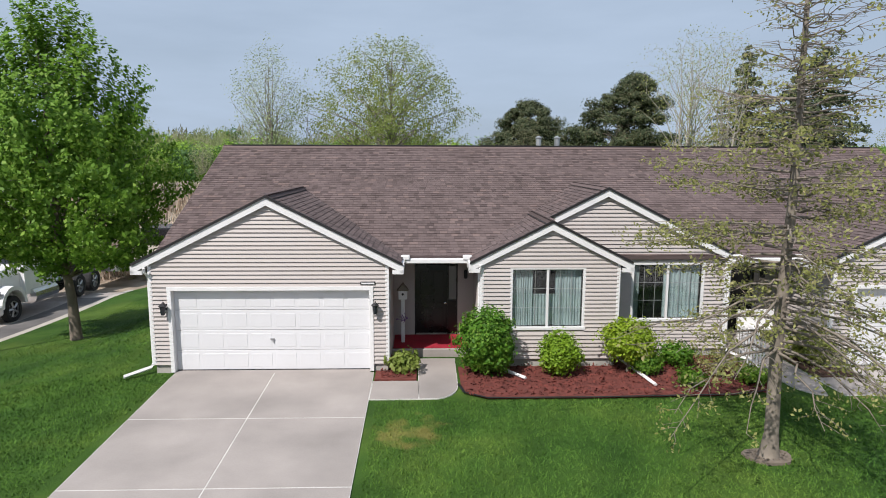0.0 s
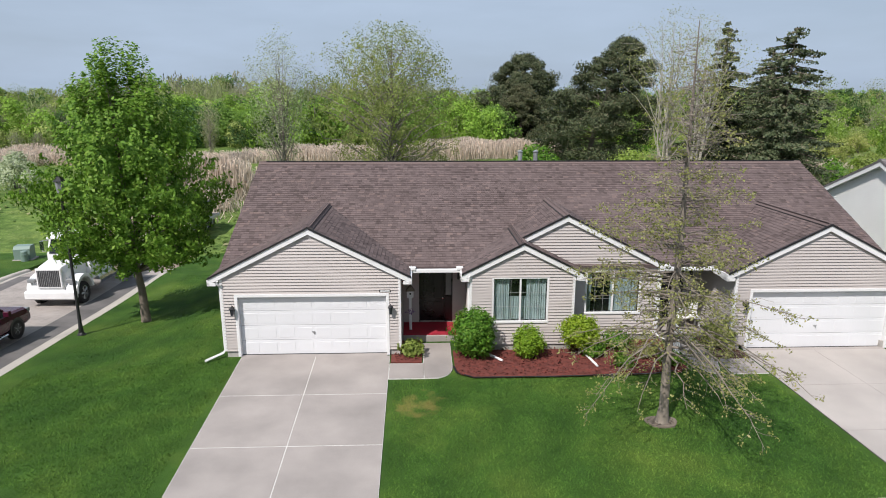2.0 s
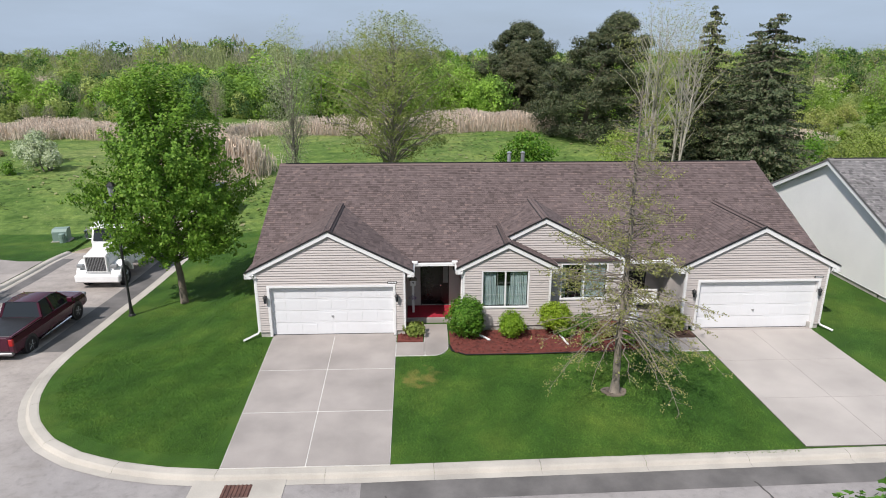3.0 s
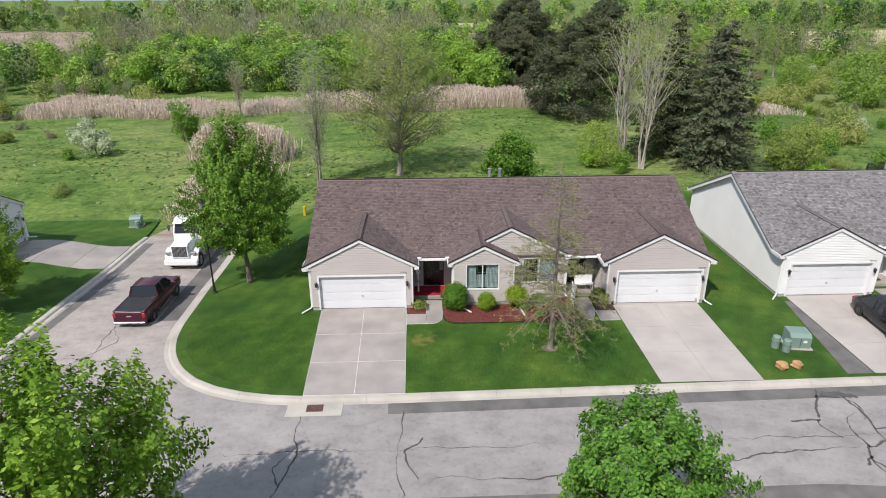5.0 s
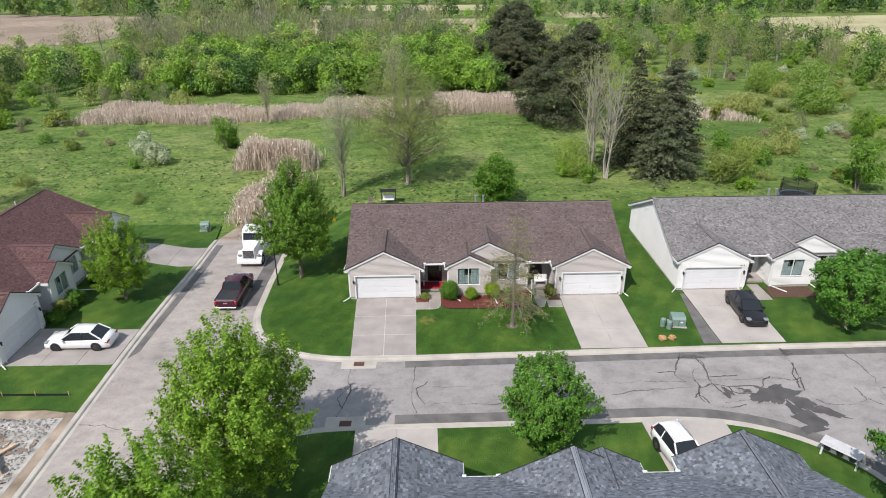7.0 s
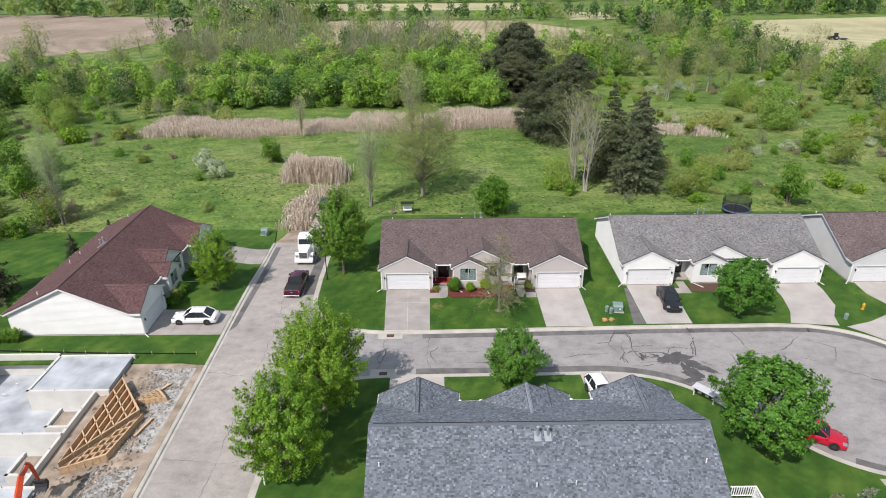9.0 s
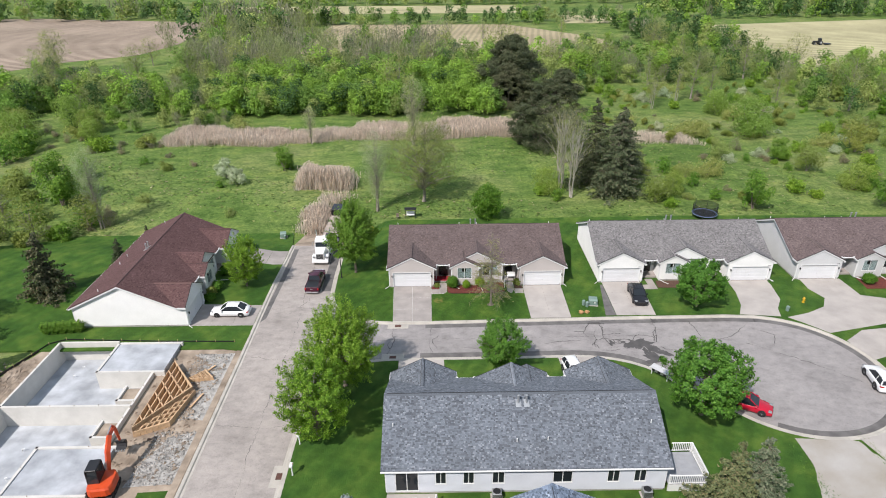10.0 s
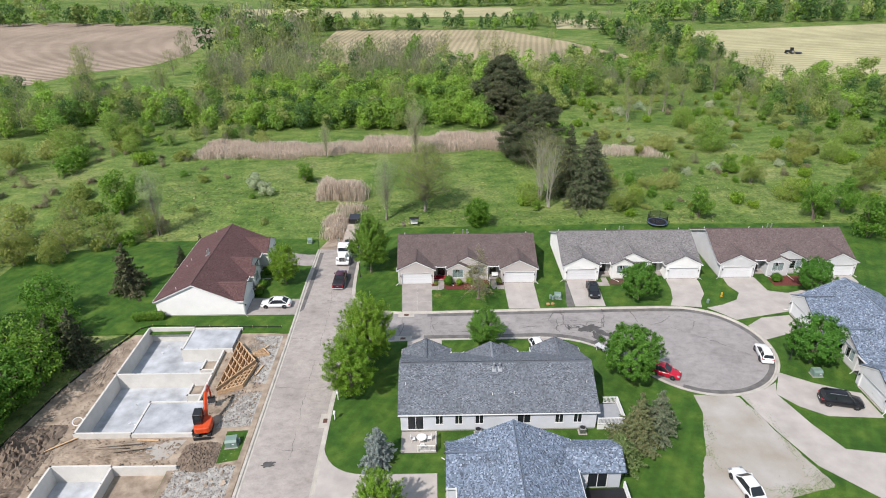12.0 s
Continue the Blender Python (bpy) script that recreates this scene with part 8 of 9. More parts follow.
    part("rear_deck", Solid().soft(-1.6, -.3, -.8, .8, .92, 1.0, .02), STEEL, c)
    t = thing("lowboy_trailer", "low tan-decked equipment trailer hitched behind the truck", "trailer", at=at, rz=rz)
    part("deck", Solid().soft(-17.0, -5.4, -1.25, 1.25, .56, .80, .03), STEEL, t)
    part("deck_floor", Solid().box(-16.9, -5.5, -1.18, 1.18, .804, .84), worn("weathered_deck", (0.44, 0.375, 0.315), 0.85, 0.3, 1.5, 20, 0.4), t)
    part("gooseneck", Solid().loft([[(x, -w, z - .26), (x, -w, z), (x, w, z), (x, w, z - .26)] for x, z, w in ((-2.4, 1.36, .42), (-4.4, 1.40, .46), (-5.0, 1.30, .55), (-5.6, .86, .80))]), BLACK, t)
    part("load", Solid().soft(-15.8, -13.2, -1.1, 1.1, .845, 1.9, .08), PAINT_BLACK, t, "dark machine load on the trailer")
    for x in (-14.4, -15.6):
        for s in (-1, 1):
            wheel(t, x, s * .95, .40, .40, s)
    for q in (c, t):
        q.matrix_basis = q.matrix_basis @ Matrix.Diagonal((1.0, 1.0, 1.1, 1))
    return c


semi((-18.4, 29.2, ROAD_Z), -91)


# ---- front garden and street furniture ----
def lollipop_bush(name, at, h, r, leaf, seed, label, n=230, size=0.075, z0=0.15):
    m = tree_meshes(seed, h, z0, r * .9, "round", BARK, leaf, n, 26, 0.10, size, 0.035, 24, inner=0.3, lean=0.0, spray=0.13)
    return plant(name, m, at, label, "bush", "front bushes")


lollipop_bush("garden_bush", (.72, 16.7, .0), 1.55, .68, LEAF_SHRUB, 71, "large rounded dark green bush below the window", 420, .05)
lollipop_bush("garden_bush", (2.55, 16.55, .0), .95, .44, LEAF_GOLD, 72, "small round yellow-green bush in red mulch", 300, .038)
lollipop_bush("garden_bush", (4.35, 16.75, .0), 1.22, .57, LEAF_GOLD, 73, "rounded yellow-green bush with dark lower stems", 340, .042, z0=.42)
lollipop_bush("garden_bush", (4.75, 16.6, .0), .48, .30, LEAF_SHRUB, 74, "low dark green bush in red mulch", 120, .045)
lollipop_bush("garden_bush", (5.75, 17.2, .0), .46, .42, LEAF_SHRUB, 75, "low dark green bush in red mulch", 70, .045)
lollipop_bush("garden_bush", (6.55, 16.4, .0), .50, .40, LEAF_OAK, 76, "loose reddish-tan bush in red mulch", 40, .035)
lollipop_bush("garden_bush", (5.55, 15.75, .0), .24, .26, LEAF_MAPLE, 77, "low green perennial clump in red mulch", 36, .05)
lollipop_bush("garden_bush", (7.15, 15.9, .0), .26, .30, LEAF_MAPLE, 78, "low green perennial clump in red mulch", 36, .05)
lollipop_bush("garden_bush", (-1.32, 16.95, .0), .32, .34, LEAF_OLIVE, 79, "sprawling yellow-green lily clump beside the walk", 26, 0.07)
lollipop_bush("garden_bush", (9.4, 17.2, .0), .80, .45, LEAF_OLIVE, 80, "loose green bush beside the porch", 70)
lollipop_bush("garden_bush", (56.3, 16.4, .0), 1.3, .85, LEAF_SHRUB, 81, "clipped round green bush before the brown-roofed house", 200)
lollipop_bush("garden_bush", (34.8, 17.2, .0), .9, .8, LEAF_SHRUB, 82, "low green bush before the cream house", 120)
for i, y in enumerate((14.2, 15.6, 17.0, 21.5, 22.8)):
    lollipop_bush("garden_bush", (-30.6 - .3 * (i % 2), y, LAWN_Z), .9 + .2 * (i % 3), .65, (LEAF_SHRUB, LEAF_OLIVE, LEAF_MAPLE)[i % 3], 83 + i, "rounded green bush before the maroon-roofed house", 100)
for i in range(5):
    lollipop_bush("hedge_bush", (-47.6 + .9 * i, 6.9 + .1 * i, LAWN_Z), 1.5, .6, LEAF_MAPLE, 90, "light green upright hedge bush by the patio", 110)

bed("soil_ring", [(5.45 + .42 * math.cos(a) * (1 + .12 * math.sin(3 * a)), 12.2 + .34 * math.sin(a) * (1 + .15 * math.cos(2 * a))) for a in [i * .3927 for i in range(16)]], BARK, "bare brown soil round the oak's foot", n=160, size=.03, seed=8)
rug = single("porch_rug", Solid().soft(-1.68, .52, 18.2, 19.5, .203, .222, .006), RED_CARPET, "red patterned carpet covering the porch floor", "rug")
post = thing("birdhouse_post", "painted wooden post with a white birdhouse on top", "ornament", at=(-1.42, 18.75, .222))
part("post", Solid().soft(-.05, .05, -.05, .05, 0, 1.25, .01), WHITE, post)
part("birdhouse", Solid().soft(-.12, .12, -.10, .10, 1.25, 1.52, .01), WHITE, post)
part("birdhouse_roof", Solid().loft([[(-.16, y, 1.50), (0, y, 1.70), (.16, y, 1.50)] for y in (-.14, .14)]), BARK, post)
part("entry_hole", Solid().lathe([(0, -.105), (.035, -.105), (.035, -.09)], (0, 0, 1.40), 10, "y"), BLACK, post)
part("purple_flowers", quad_mesh("purple_flowers", leaf_quads(np.random.default_rng(2), np.random.default_rng(3).normal(size=(60, 3)) * .06 + [0, -.05, .72], .035), worn("purple_bloom", (.20, .10, .28), .8)), None, post)

# white ramp rail and seat at the second porch
rail = thing("porch_rail", "white picket railing beside the ramp", "railing")
for i in range(9):
    x, y = 7.62 + .03 * i, 16.35 + .2 * i
    part("picket", Solid().soft(x - .02, x + .02, y - .02, y + .02, 0.0, .92, .006), WHITE, rail)
part("top_rail", Solid().tube([(7.6, 16.3, .95), (7.88, 18.05, 1.05)], .04, 4), WHITE, rail)
part("bottom_rail", Solid().tube([(7.6, 16.3, .15), (7.88, 18.05, .22)], .03, 4), WHITE, rail)
bench = thing("porch_bench", "grey slatted bench on the second porch", "bench", at=(8.75, 18.65, .20))
part("seat", Solid().soft(-.55, .55, -.22, .22, .40, .45, .01), WHITE, bench)
part("backrest", Solid().soft(-.55, .55, .18, .23, .45, .90, .01), WHITE, bench)
for x in (-.5, .5):
    for y in (-.18, .18):
        part("leg", Solid().soft(x - .03, x + .03, y - .03, y + .03, 0, .42, .005), WHITE, bench)


def street_lamp(at, h=5.0):
    l = thing("street_lamp", "slim black street lamp with a lantern head", "street lamp", at=at)
    part("pole", Solid().lathe([(.14, 0), (.14, .06), (.10, .12), (.07, .5), (.055, 1.0), (.05, h), (.03, h + .1)], sides=12), BLACK, l, smooth=False)
    part("lantern", Solid().lathe([(.05, h + .05), (.13, h + .12), (.17, h + .55), (.15, h + .56), (.05, h + .15)], sides=8), LAMP_GLASS, l)
    part("lantern_cap", Solid().lathe([(.21, h + .55), (.20, h + .58), (.09, h + .72), (.03, h + .76), (.02, h + .85), (0, h + .86)], sides=8), BLACK, l)
    part("base_collar", Solid().lathe([(.17, -.03), (.17, .03), (.12, .05)], sides=12), BLACK, l)
    return l


street_lamp((-14.7, 21.2, LAWN_Z), 5.65)
street_lamp((47.6, -5.0, LAWN_Z))


def utility_box(name, label, at, sx, sy, sz, rz=0):
    u = thing(name, label, "utility box", "utility boxes", at=at, rz=rz)
    part("pad", Solid().soft(-sx / 2 - .12, sx / 2 + .12, -sy / 2 - .12, sy / 2 + .12, -.1, .06, .02), CONCRETE, u)
    part("cabinet", Solid().loft([[(x, y, z) for x, y in ((-sx / 2, -sy / 2 * k), (sx / 2, -sy / 2 * k), (sx / 2, sy / 2), (-sx / 2, sy / 2))] for z, k in ((.06, 1), (sz * .8, 1), (sz, .55))]), GREEN_BOX, u, "grey-green steel cabinet")
    part("door_seam", Solid().box(-.012, .012, -sy / 2 - .006, -sy / 2 + .01, .1, sz * .75), BLACK, u)
    part("notice", Solid().box(sx * .12, sx * .3, -sy / 2 - .006, -sy / 2 + .01, sz * .45, sz * .62), WHITE, u)
    return u


utility_box("transformer_box", "grey-green steel transformer box on a pad", (18.4, 12.1, LAWN_Z), 1.05, .95, .82, -8)
utility_box("transformer_box", "grey-green steel transformer box on a pad", (-26.3, 36.6, LAWN_Z), .95, .8, .9, 10)
utility_box("transformer_box", "grey-green steel transformer box on a grass square", (-25.4, -19.4, GROUND_Z + .09), 1.3, 1.1, 1.0, 8)
utility_box("transformer_box", "grey-green steel transformer box near the round maple", (49.4, -8.4, LAWN_Z), 1.2, 1.0, .9, 0)


def pedestal(at, label):
    p = thing("cable_pedestal", label, "utility pedestal", "cable pedestals", at=at)
    part("post", Solid().lathe([(.20, -.02), (.20, .62), (.17, .66), (0, .68)], sides=12), GREEN_BOX, p)
    part("collar", Solid().lathe([(.225, .40), (.225, .46), (.2, .46)], sides=12), GREEN_BOX, p)
    return p


pedestal((17.55, 11.5, LAWN_Z), "pale green round cable pedestal on the lawn")
pedestal((17.2, 11.9, LAWN_Z), "pale green round cable pedestal on the lawn")
pedestal((42.1, 9.9, LAWN_Z), "pale green round cable pedestal by the street")
pedestal((-25.9, 35.9, LAWN_Z), "pale green round cable pedestal by the street")
pedestal((-24.7, -19.0, GROUND_Z + .09), "pale green round cable pedestal on a grass square")


def rock(at, r, seed, label):
    rng = np.random.default_rng(seed)
    bm = bmesh.new()
    bmesh.ops.create_icosphere(bm, subdivisions=3, radius=r)
    ph = rng.uniform(0, 6, 6)
    for v in bm.verts:
        d = v.co.normalized()
        k = 1 + .16 * math.sin(3 * d.x + ph[0]) + .14 * math.sin(4 * d.y + ph[1]) + .10 * math.sin(6 * d.z + 3 * d.x + ph[2])
        v.co = Vector((d.x * 1.15, d.y * .9, d.z * .75)) * r * k
    me = bpy.data.meshes.new("boulder")
    bm.to_mesh(me)
    bm.free()
    me.materials.append(ROCK)
    ob = tagged(new("boulder", me), label, "boulder", "boulders")
    ob.matrix_basis = pose(*at)
    return ob


rock((16.55, 9.95, LAWN_Z + .14), .27, 1, "tan-orange boulder on the lawn by the curb")
rock((17.25, 10.0, LAWN_Z + .14), .28, 2, "tan-orange boulder on the lawn by the curb")
hy = thing("fire_hydrant", "yellow fire hydrant on the lawn", "hydrant", at=(45.1, 11.8, LAWN_Z))
part("barrel", Solid().lathe([(.18, 0), (.18, .05), (.12, .07), (.12, .55), (.16, .57), (.16, .62), (.13, .66), (.08, .76), (0, .80)], sides=12), YELLOW, hy)
for s in (-1, 1):
    part("nozzle", Solid().lathe([(0, s * .24), (.07, s * .24), (.07, s * .10)], (0, 0, .45), 10, "y"), YELLOW, hy)


def mailbox_bank(at, rz):
    """A row of mailboxes between two posts under one wide white board."""
    m = thing("mailbox_bank", "row of mailboxes on white posts under a wide white board", "mailbox bank", at=at, rz=rz)
    for x in (-.90, .90):
        part("post", Solid().soft(x - .05, x + .05, -.05, .05, -.1, 1.02, .012), WHITE, m)
    part("top_board", Solid().soft(-1.02, 1.02, -.46, .46, 1.02, 1.075, .012), worn("weathered_white", (0.56, 0.56, 0.565), 0.7, 0.15, 2.0, 30, 0.15), m)
    part("crossbeam", Solid().soft(-.84, .84, -.06, .06, .46, .55, .012), WHITE, m)
    for k in range(5):
        box = part("mailbox", Solid().soft(-.80 + .325 * k, -.50 + .325 * k, -.26, .26, .555, .90, .05), STEEL if k % 2 else BLACK, m)
        part("door", Solid().soft(-.79 + .325 * k, -.51 + .325 * k, .255, .275, .57, .88, .02), STEEL, box)
    return m


mailbox_bank((22.0, -2.84, LAWN_Z), -49)


def storm_drain(at, rz, sx=.75, sy=.5):
    d = thing("storm_drain", "rusty iron storm drain grate in a concrete pad", "drain", "storm drains", at=at, rz=rz)
    part("pad", Solid().soft(-1.25, 1.25, -.55, .65, -.12, .008, .004), CURB, d)
    part("pit", Solid().box(-sx / 2, sx / 2, -sy / 2, sy / 2, .002, .012), RUST, d)
    for i in range(7):
        x = -sx / 2 + sx * (i + .5) / 7
        part("grate_bar", Solid().box(x - .022, x + .022, -sy / 2, sy / 2, .012, .03), RUST, d)
    return d


storm_drain((-6.05, 7.75, ROAD_Z + .012), 0)
storm_drain((-6.3, 1.45, ROAD_Z + .012), 0)
storm_drain((-15.1, -15.6, ROAD_Z + .012), 90)


def mailbox(at):
    m = thing("mailbox", "white twin mailbox on a post beside the street", "mailbox", "mailboxes", at=at)
    part("post", Solid().soft(-.05, .05, -.05, .05, 0, 1.05, .01), WHITE, m)
    part("box", Solid().soft(-.14, .14, -.26, .26, 1.05, 1.32, .05), WHITE, m)
    part("flag", Solid().box(.145, .16, -.05, .10, 1.20, 1.40), TAIL, m)
    return m


mailbox((-13.9, -15.6, LAWN_Z))
mailbox((-14.0, -11.9, LAWN_Z))

# trampoline behind the cream house
tr = thing("trampoline", "round trampoline with a dark safety net", "trampoline", at=(44.2, 41.4, GROUND_Z))
part("mat", Solid().lathe([(0, .86), (1.75, .86), (1.75, .83)], sides=28), BLACK, tr)
part("pad_ring", Solid().lathe([(1.72, .90), (2.05, .90), (2.07, .84), (1.72, .84), (1.72, .90)], sides=28), worn("blue_pad", (.14, .19, .30), .6), tr, "blue-grey spring pad")
NET = Mat("net_mesh", 0.9).color((0.012, 0.013, 0.016))
clear = NET.node("ShaderNodeBsdfTransparent")
nmix = NET.node("ShaderNodeMixShader")
nmix.inputs["Fac"].default_value = 0.45
NET.link(NET.bsdf.outputs["BSDF"], nmix.inputs[1])
NET.link(clear.outputs["BSDF"], nmix.inputs[2])
NET.link(nmix.outputs["Shader"], NET.t.nodes["Material Output"].inputs["Surface"])
part("safety_net", Solid().lathe([(2.0, .9), (2.0, 2.5)], sides=28), NET.m, tr)
for k in range(6):
    a = k * math.pi / 3
    part("leg", Solid().tube([(2.05 * math.cos(a), 2.05 * math.sin(a), 0), (2.05 * math.cos(a), 2.05 * math.sin(a), 2.55)], .03, 6), BLACK, tr)

# garden swing and small seats behind the house
sw = thing("garden_swing", "dark canopied garden swing with pale cushions", "garden swing", at=(-5.8, 43.0, GROUND_Z))
for x in (-.85, .85):
    part("frame_leg", Solid().tube([(x, -.6, 0), (x, 0, 1.7), (x, .6, 0)], .03, 6), BLACK, sw)
part("canopy", Solid().loft([[(x, -.65, 1.62), (x, 0, 1.82), (x, .65, 1.62), (x, 0, 1.78)] for x in (-1.0, 1.0)]), BLACK, sw)
part("seat", Solid().soft(-.7, .7, -.3, .25, .45, .58, .04), WHITE, sw)
part("backrest", Solid().soft(-.7, .7, .22, .34, .55, 1.05, .04), WHITE, sw)
chair = thing("garden_chair", "small brown garden chair on the grass", "chair", at=(-8.0, 42.4, GROUND_Z))
part("seat", Solid().soft(-.25, .25, -.25, .25, .38, .42, .01), BARK, chair)
part("backrest", Solid().soft(-.25, .25, .22, .27, .42, .95, .01), BARK, chair)
for x in (-.2, .2):
    for y in (-.2, .2):
        part("leg", Solid().soft(x - .02, x + .02, y - .02, y + .02, 0, .4, .004), BARK, chair)
toy = single("marker_post", Solid().soft(-.12, .12, -.12, .12, 0, .9, .03), YELLOW, "yellow plastic marker in the back lawn", "marker")
toy.matrix_basis = pose(-11.9, 38.4, LAWN_Z)


# ---- decks of the slate- and blue-roofed houses ----
def deck(name, label, x0, x1, y0, y1, z, sides_on, parent_floor=None):
    d = thing(name, label, "deck")
    n = int((y1 - y0) / .15)
    for i in range(n):
        part("deck_board", Solid().box(x0, x1, y0 + i * .15 + .004, y0 + (i + 1) * .15 - .004, z - .03, z), STEEL if not parent_floor else parent_floor, d)
    for x in (x0 + .06, x1 - .06):
        for y in (y0 + .06, y1 - .06):
            part("post", Solid().soft(x - .05, x + .05, y - .05, y + .05, GROUND_Z, z + 1.0, .01), WHITE, d)
    for a, b in sides_on:
        a, b = Vector(a), Vector(b)
        part("top_rail", Solid().tube([(*a, z + .95), (*b, z + .95)], .065, 4), WHITE, d)
        part("low_rail", Solid().tube([(*a, z + .12), (*b, z + .12)], .05, 4), WHITE, d)
        m = int((b - a).length / .16)
        for k in range(1, m):
            p = a + (b - a) * k / m
            part("baluster", Solid().box(p.x - .027, p.x + .027, p.y - .027, p.y + .027, z + .1, z + .95), WHITE, d)
    part("skirt", Solid().box(x0, x1, y0 - .02, y0, GROUND_Z, z - .04).box(x1, x1 + .02, y0, y1, GROUND_Z, z - .04), WHITE, d)
    return d


DECK_GREY = worn("deck_grey", (.33, .34, .36), .8, .15, 1.5, 30, .2)
deck("side_deck", "grey board deck with white picket rails", 17.75, 21.0, -17.9, -14.2, .75, [((17.75, -17.9), (21.0, -17.9)), ((21.0, -17.9), (21.0, -14.2)), ((19.2, -14.2), (21.0, -14.2))], DECK_GREY)
deck("rear_deck", "dark board deck with white rails behind the blue-roofed house", 14.2, 18.4, -31.5, -27.1, .45, [((18.4, -31.5), (18.4, -27.1))], BLACK)
patio = single("patio_slab", Solid().soft(-5.6, -1.4, -21.2, -17.85, GROUND_Z, .02, .01), CONCRETE_PALE, "small concrete patio behind the slate-roofed house", "patio", kind="structure")
rail = thing("patio_rail", "white picket rail round the small patio", "railing")
for a, b in (((-1.5, -21.1), (-1.5, -18.9)), ((-3.6, -21.1), (-1.5, -21.1))):
    a, b = Vector(a), Vector(b)
    part("top_rail", Solid().tube([(*a, .95), (*b, .95)], .045, 4), WHITE, rail)
    part("low_rail", Solid().tube([(*a, .14), (*b, .14)], .04, 4), WHITE, rail)
    for p in (a, b):
        part("post", Solid().soft(p.x - .06, p.x + .06, p.y - .06, p.y + .06, .02, 1.05, .01), WHITE, rail)
    m = int((b - a).length / .14)
    for k in range(1, m):
        p = a + (b - a) * k / m
        part("baluster", Solid().box(p.x - .018, p.x + .018, p.y - .018, p.y + .018, .12, .95), WHITE, rail)
ptab = thing("patio_table", "round white patio table on four legs", "table", at=(-3.2, -19.5, .02))
part("tabletop", Solid().lathe([(0, .74), (.56, .74), (.60, .72), (.60, .70), (0, .69)], sides=20), WHITE, ptab)
for k in range(4):
    a = math.pi / 4 + k * math.pi / 2
    part("leg", Solid().tube([(.2 * math.cos(a), .2 * math.sin(a), .70), (.46 * math.cos(a), .46 * math.sin(a), 0)], .025, 6), WHITE, ptab)
for x, y, r in ((-4.2, -19.4, -80), (-2.3, -19.3, 100), (-3.1, -20.5, 10)):
    pc = thing("patio_chair", "white patio chair beside the round table", "chair", "patio chairs", at=(x, y, .02), rz=r)
    part("seat", Solid().soft(-.25, .25, -.25, .25, .40, .45, .02), WHITE, pc)
    part("backrest", Solid().soft(-.25, .25, -.29, -.24, .45, .95, .02), WHITE, pc)
    for lx in (-.21, .21):
        for ly in (-.21, .21):
            part("leg", Solid().soft(lx - .02, lx + .02, ly - .02, ly + .02, 0, .41, .005), WHITE, pc)
for x in (3.5, 15.9):
    ac = thing("air_conditioner", "grey outdoor air conditioner beside the wall", "air conditioner", "air conditioners", at=(x, -18.35, LAWN_Z))
    part("pad", Solid().soft(-.5, .5, -.45, .45, -.05, .06, .01), CONCRETE_PALE, ac)
    part("cabinet", Solid().soft(-.38, .38, -.36, .36, .06, .78, .04), STEEL, ac)
    part("fan_grille", Solid().lathe([(0, .80), (.30, .80), (.33, .775)], sides=16), BLACK, ac)
    for k in range(5):
        part("louvre", Solid().box(-.34, .34, -.372, -.358, .16 + k * .12, .20 + k * .12), BLACK, ac)
wing = thing("sun_room", "low wing with blue shingles and a glazed door", "house wing")
part("wing_wall", Solid().box(13.0, 18.1, -26.6, -22.6, GROUND_Z, 2.45), SIDING_GREY, wing)
part("wing_roof", Solid().sheet([(12.4, -27.0, 2.55), (18.5, -27.0, 2.55), (18.5, -24.5, 3.75), (12.4, -24.5, 3.75)], .1).sheet([(12.4, -24.5, 3.75), (18.5, -24.5, 3.75), (18.5, -22.2, 2.55), (12.4, -22.2, 2.55)], .1), ROOF_BLUER, wing)
wt = Solid()
shingles(wt, (12.4, -27.0, 2.555), (1, 0, 0), (0, 2.5, 1.2), [(0, 0), (6.1, 0), (6.1, 2.77), (0, 2.77)], seed=4)
shingles(wt, (12.4, -22.2, 2.555), (1, 0, 0), (0, -2.3, 1.2), [(0, 0), (6.1, 0), (6.1, 2.59), (0, 2.59)], seed=5)
wts = new("wing_shingles", fast_mesh(wt, "wing_shingles", ROOF_BLUER))
wts.parent = wing
tagged(wts, kind="stuff")
part("glass_door", Solid().box(14.6, 16.6, -26.66, -26.62, .2, 2.2), GLASS, wing)
part("door_frame", Solid().soft(14.5, 14.6, -26.7, -26.6, .1, 2.3, .01).soft(16.6, 16.7, -26.7, -26.6, .1, 2.3, .01).soft(14.5, 16.7, -26.7, -26.6, 2.2, 2.3, .01).soft(15.56, 15.64, -26.69, -26.62, .2, 2.2, .01), WHITE, wing)

# tractor in the pale field
tc = thing("farm_tractor", "small dark tractor working in the pale field", "tractor", at=(172, 236, GROUND_Z + .05), rz=170)
part("body", Solid().soft(-.6, 2.2, -.45, .45, .9, 1.7, .1), BLACK, tc)
part("cab", Solid().soft(-1.3, .1, -.7, .7, 1.2, 2.9, .1), GLASS, tc)
for x, r in ((-.8, .95), (1.6, .55)):
    for s in (-1, 1):
        wheel(tc, x, s * .95, r, .5, s)
part("implement", Solid().soft(-5.2, -2.4, -1.6, 1.6, .4, .8, .1), BLACK, tc)

# stumps of earth and stone over the site
rk = np.random.default_rng(41)
spots_c = []
for x0, x1, y0, y1, n in ((-31, -24.5, -16, 2, 500), (-31, -24.5, -34, -20, 500), (-51, -45, -24, 2, 700), (-45, -31.6, -22.8, -18.4, 500), (-58, -45, -40, -24, 500)):
    spots_c.append(np.stack([rk.uniform(x0, x1, n), rk.uniform(y0, y1, n), np.full(n, GROUND_Z + .06)], axis=1))
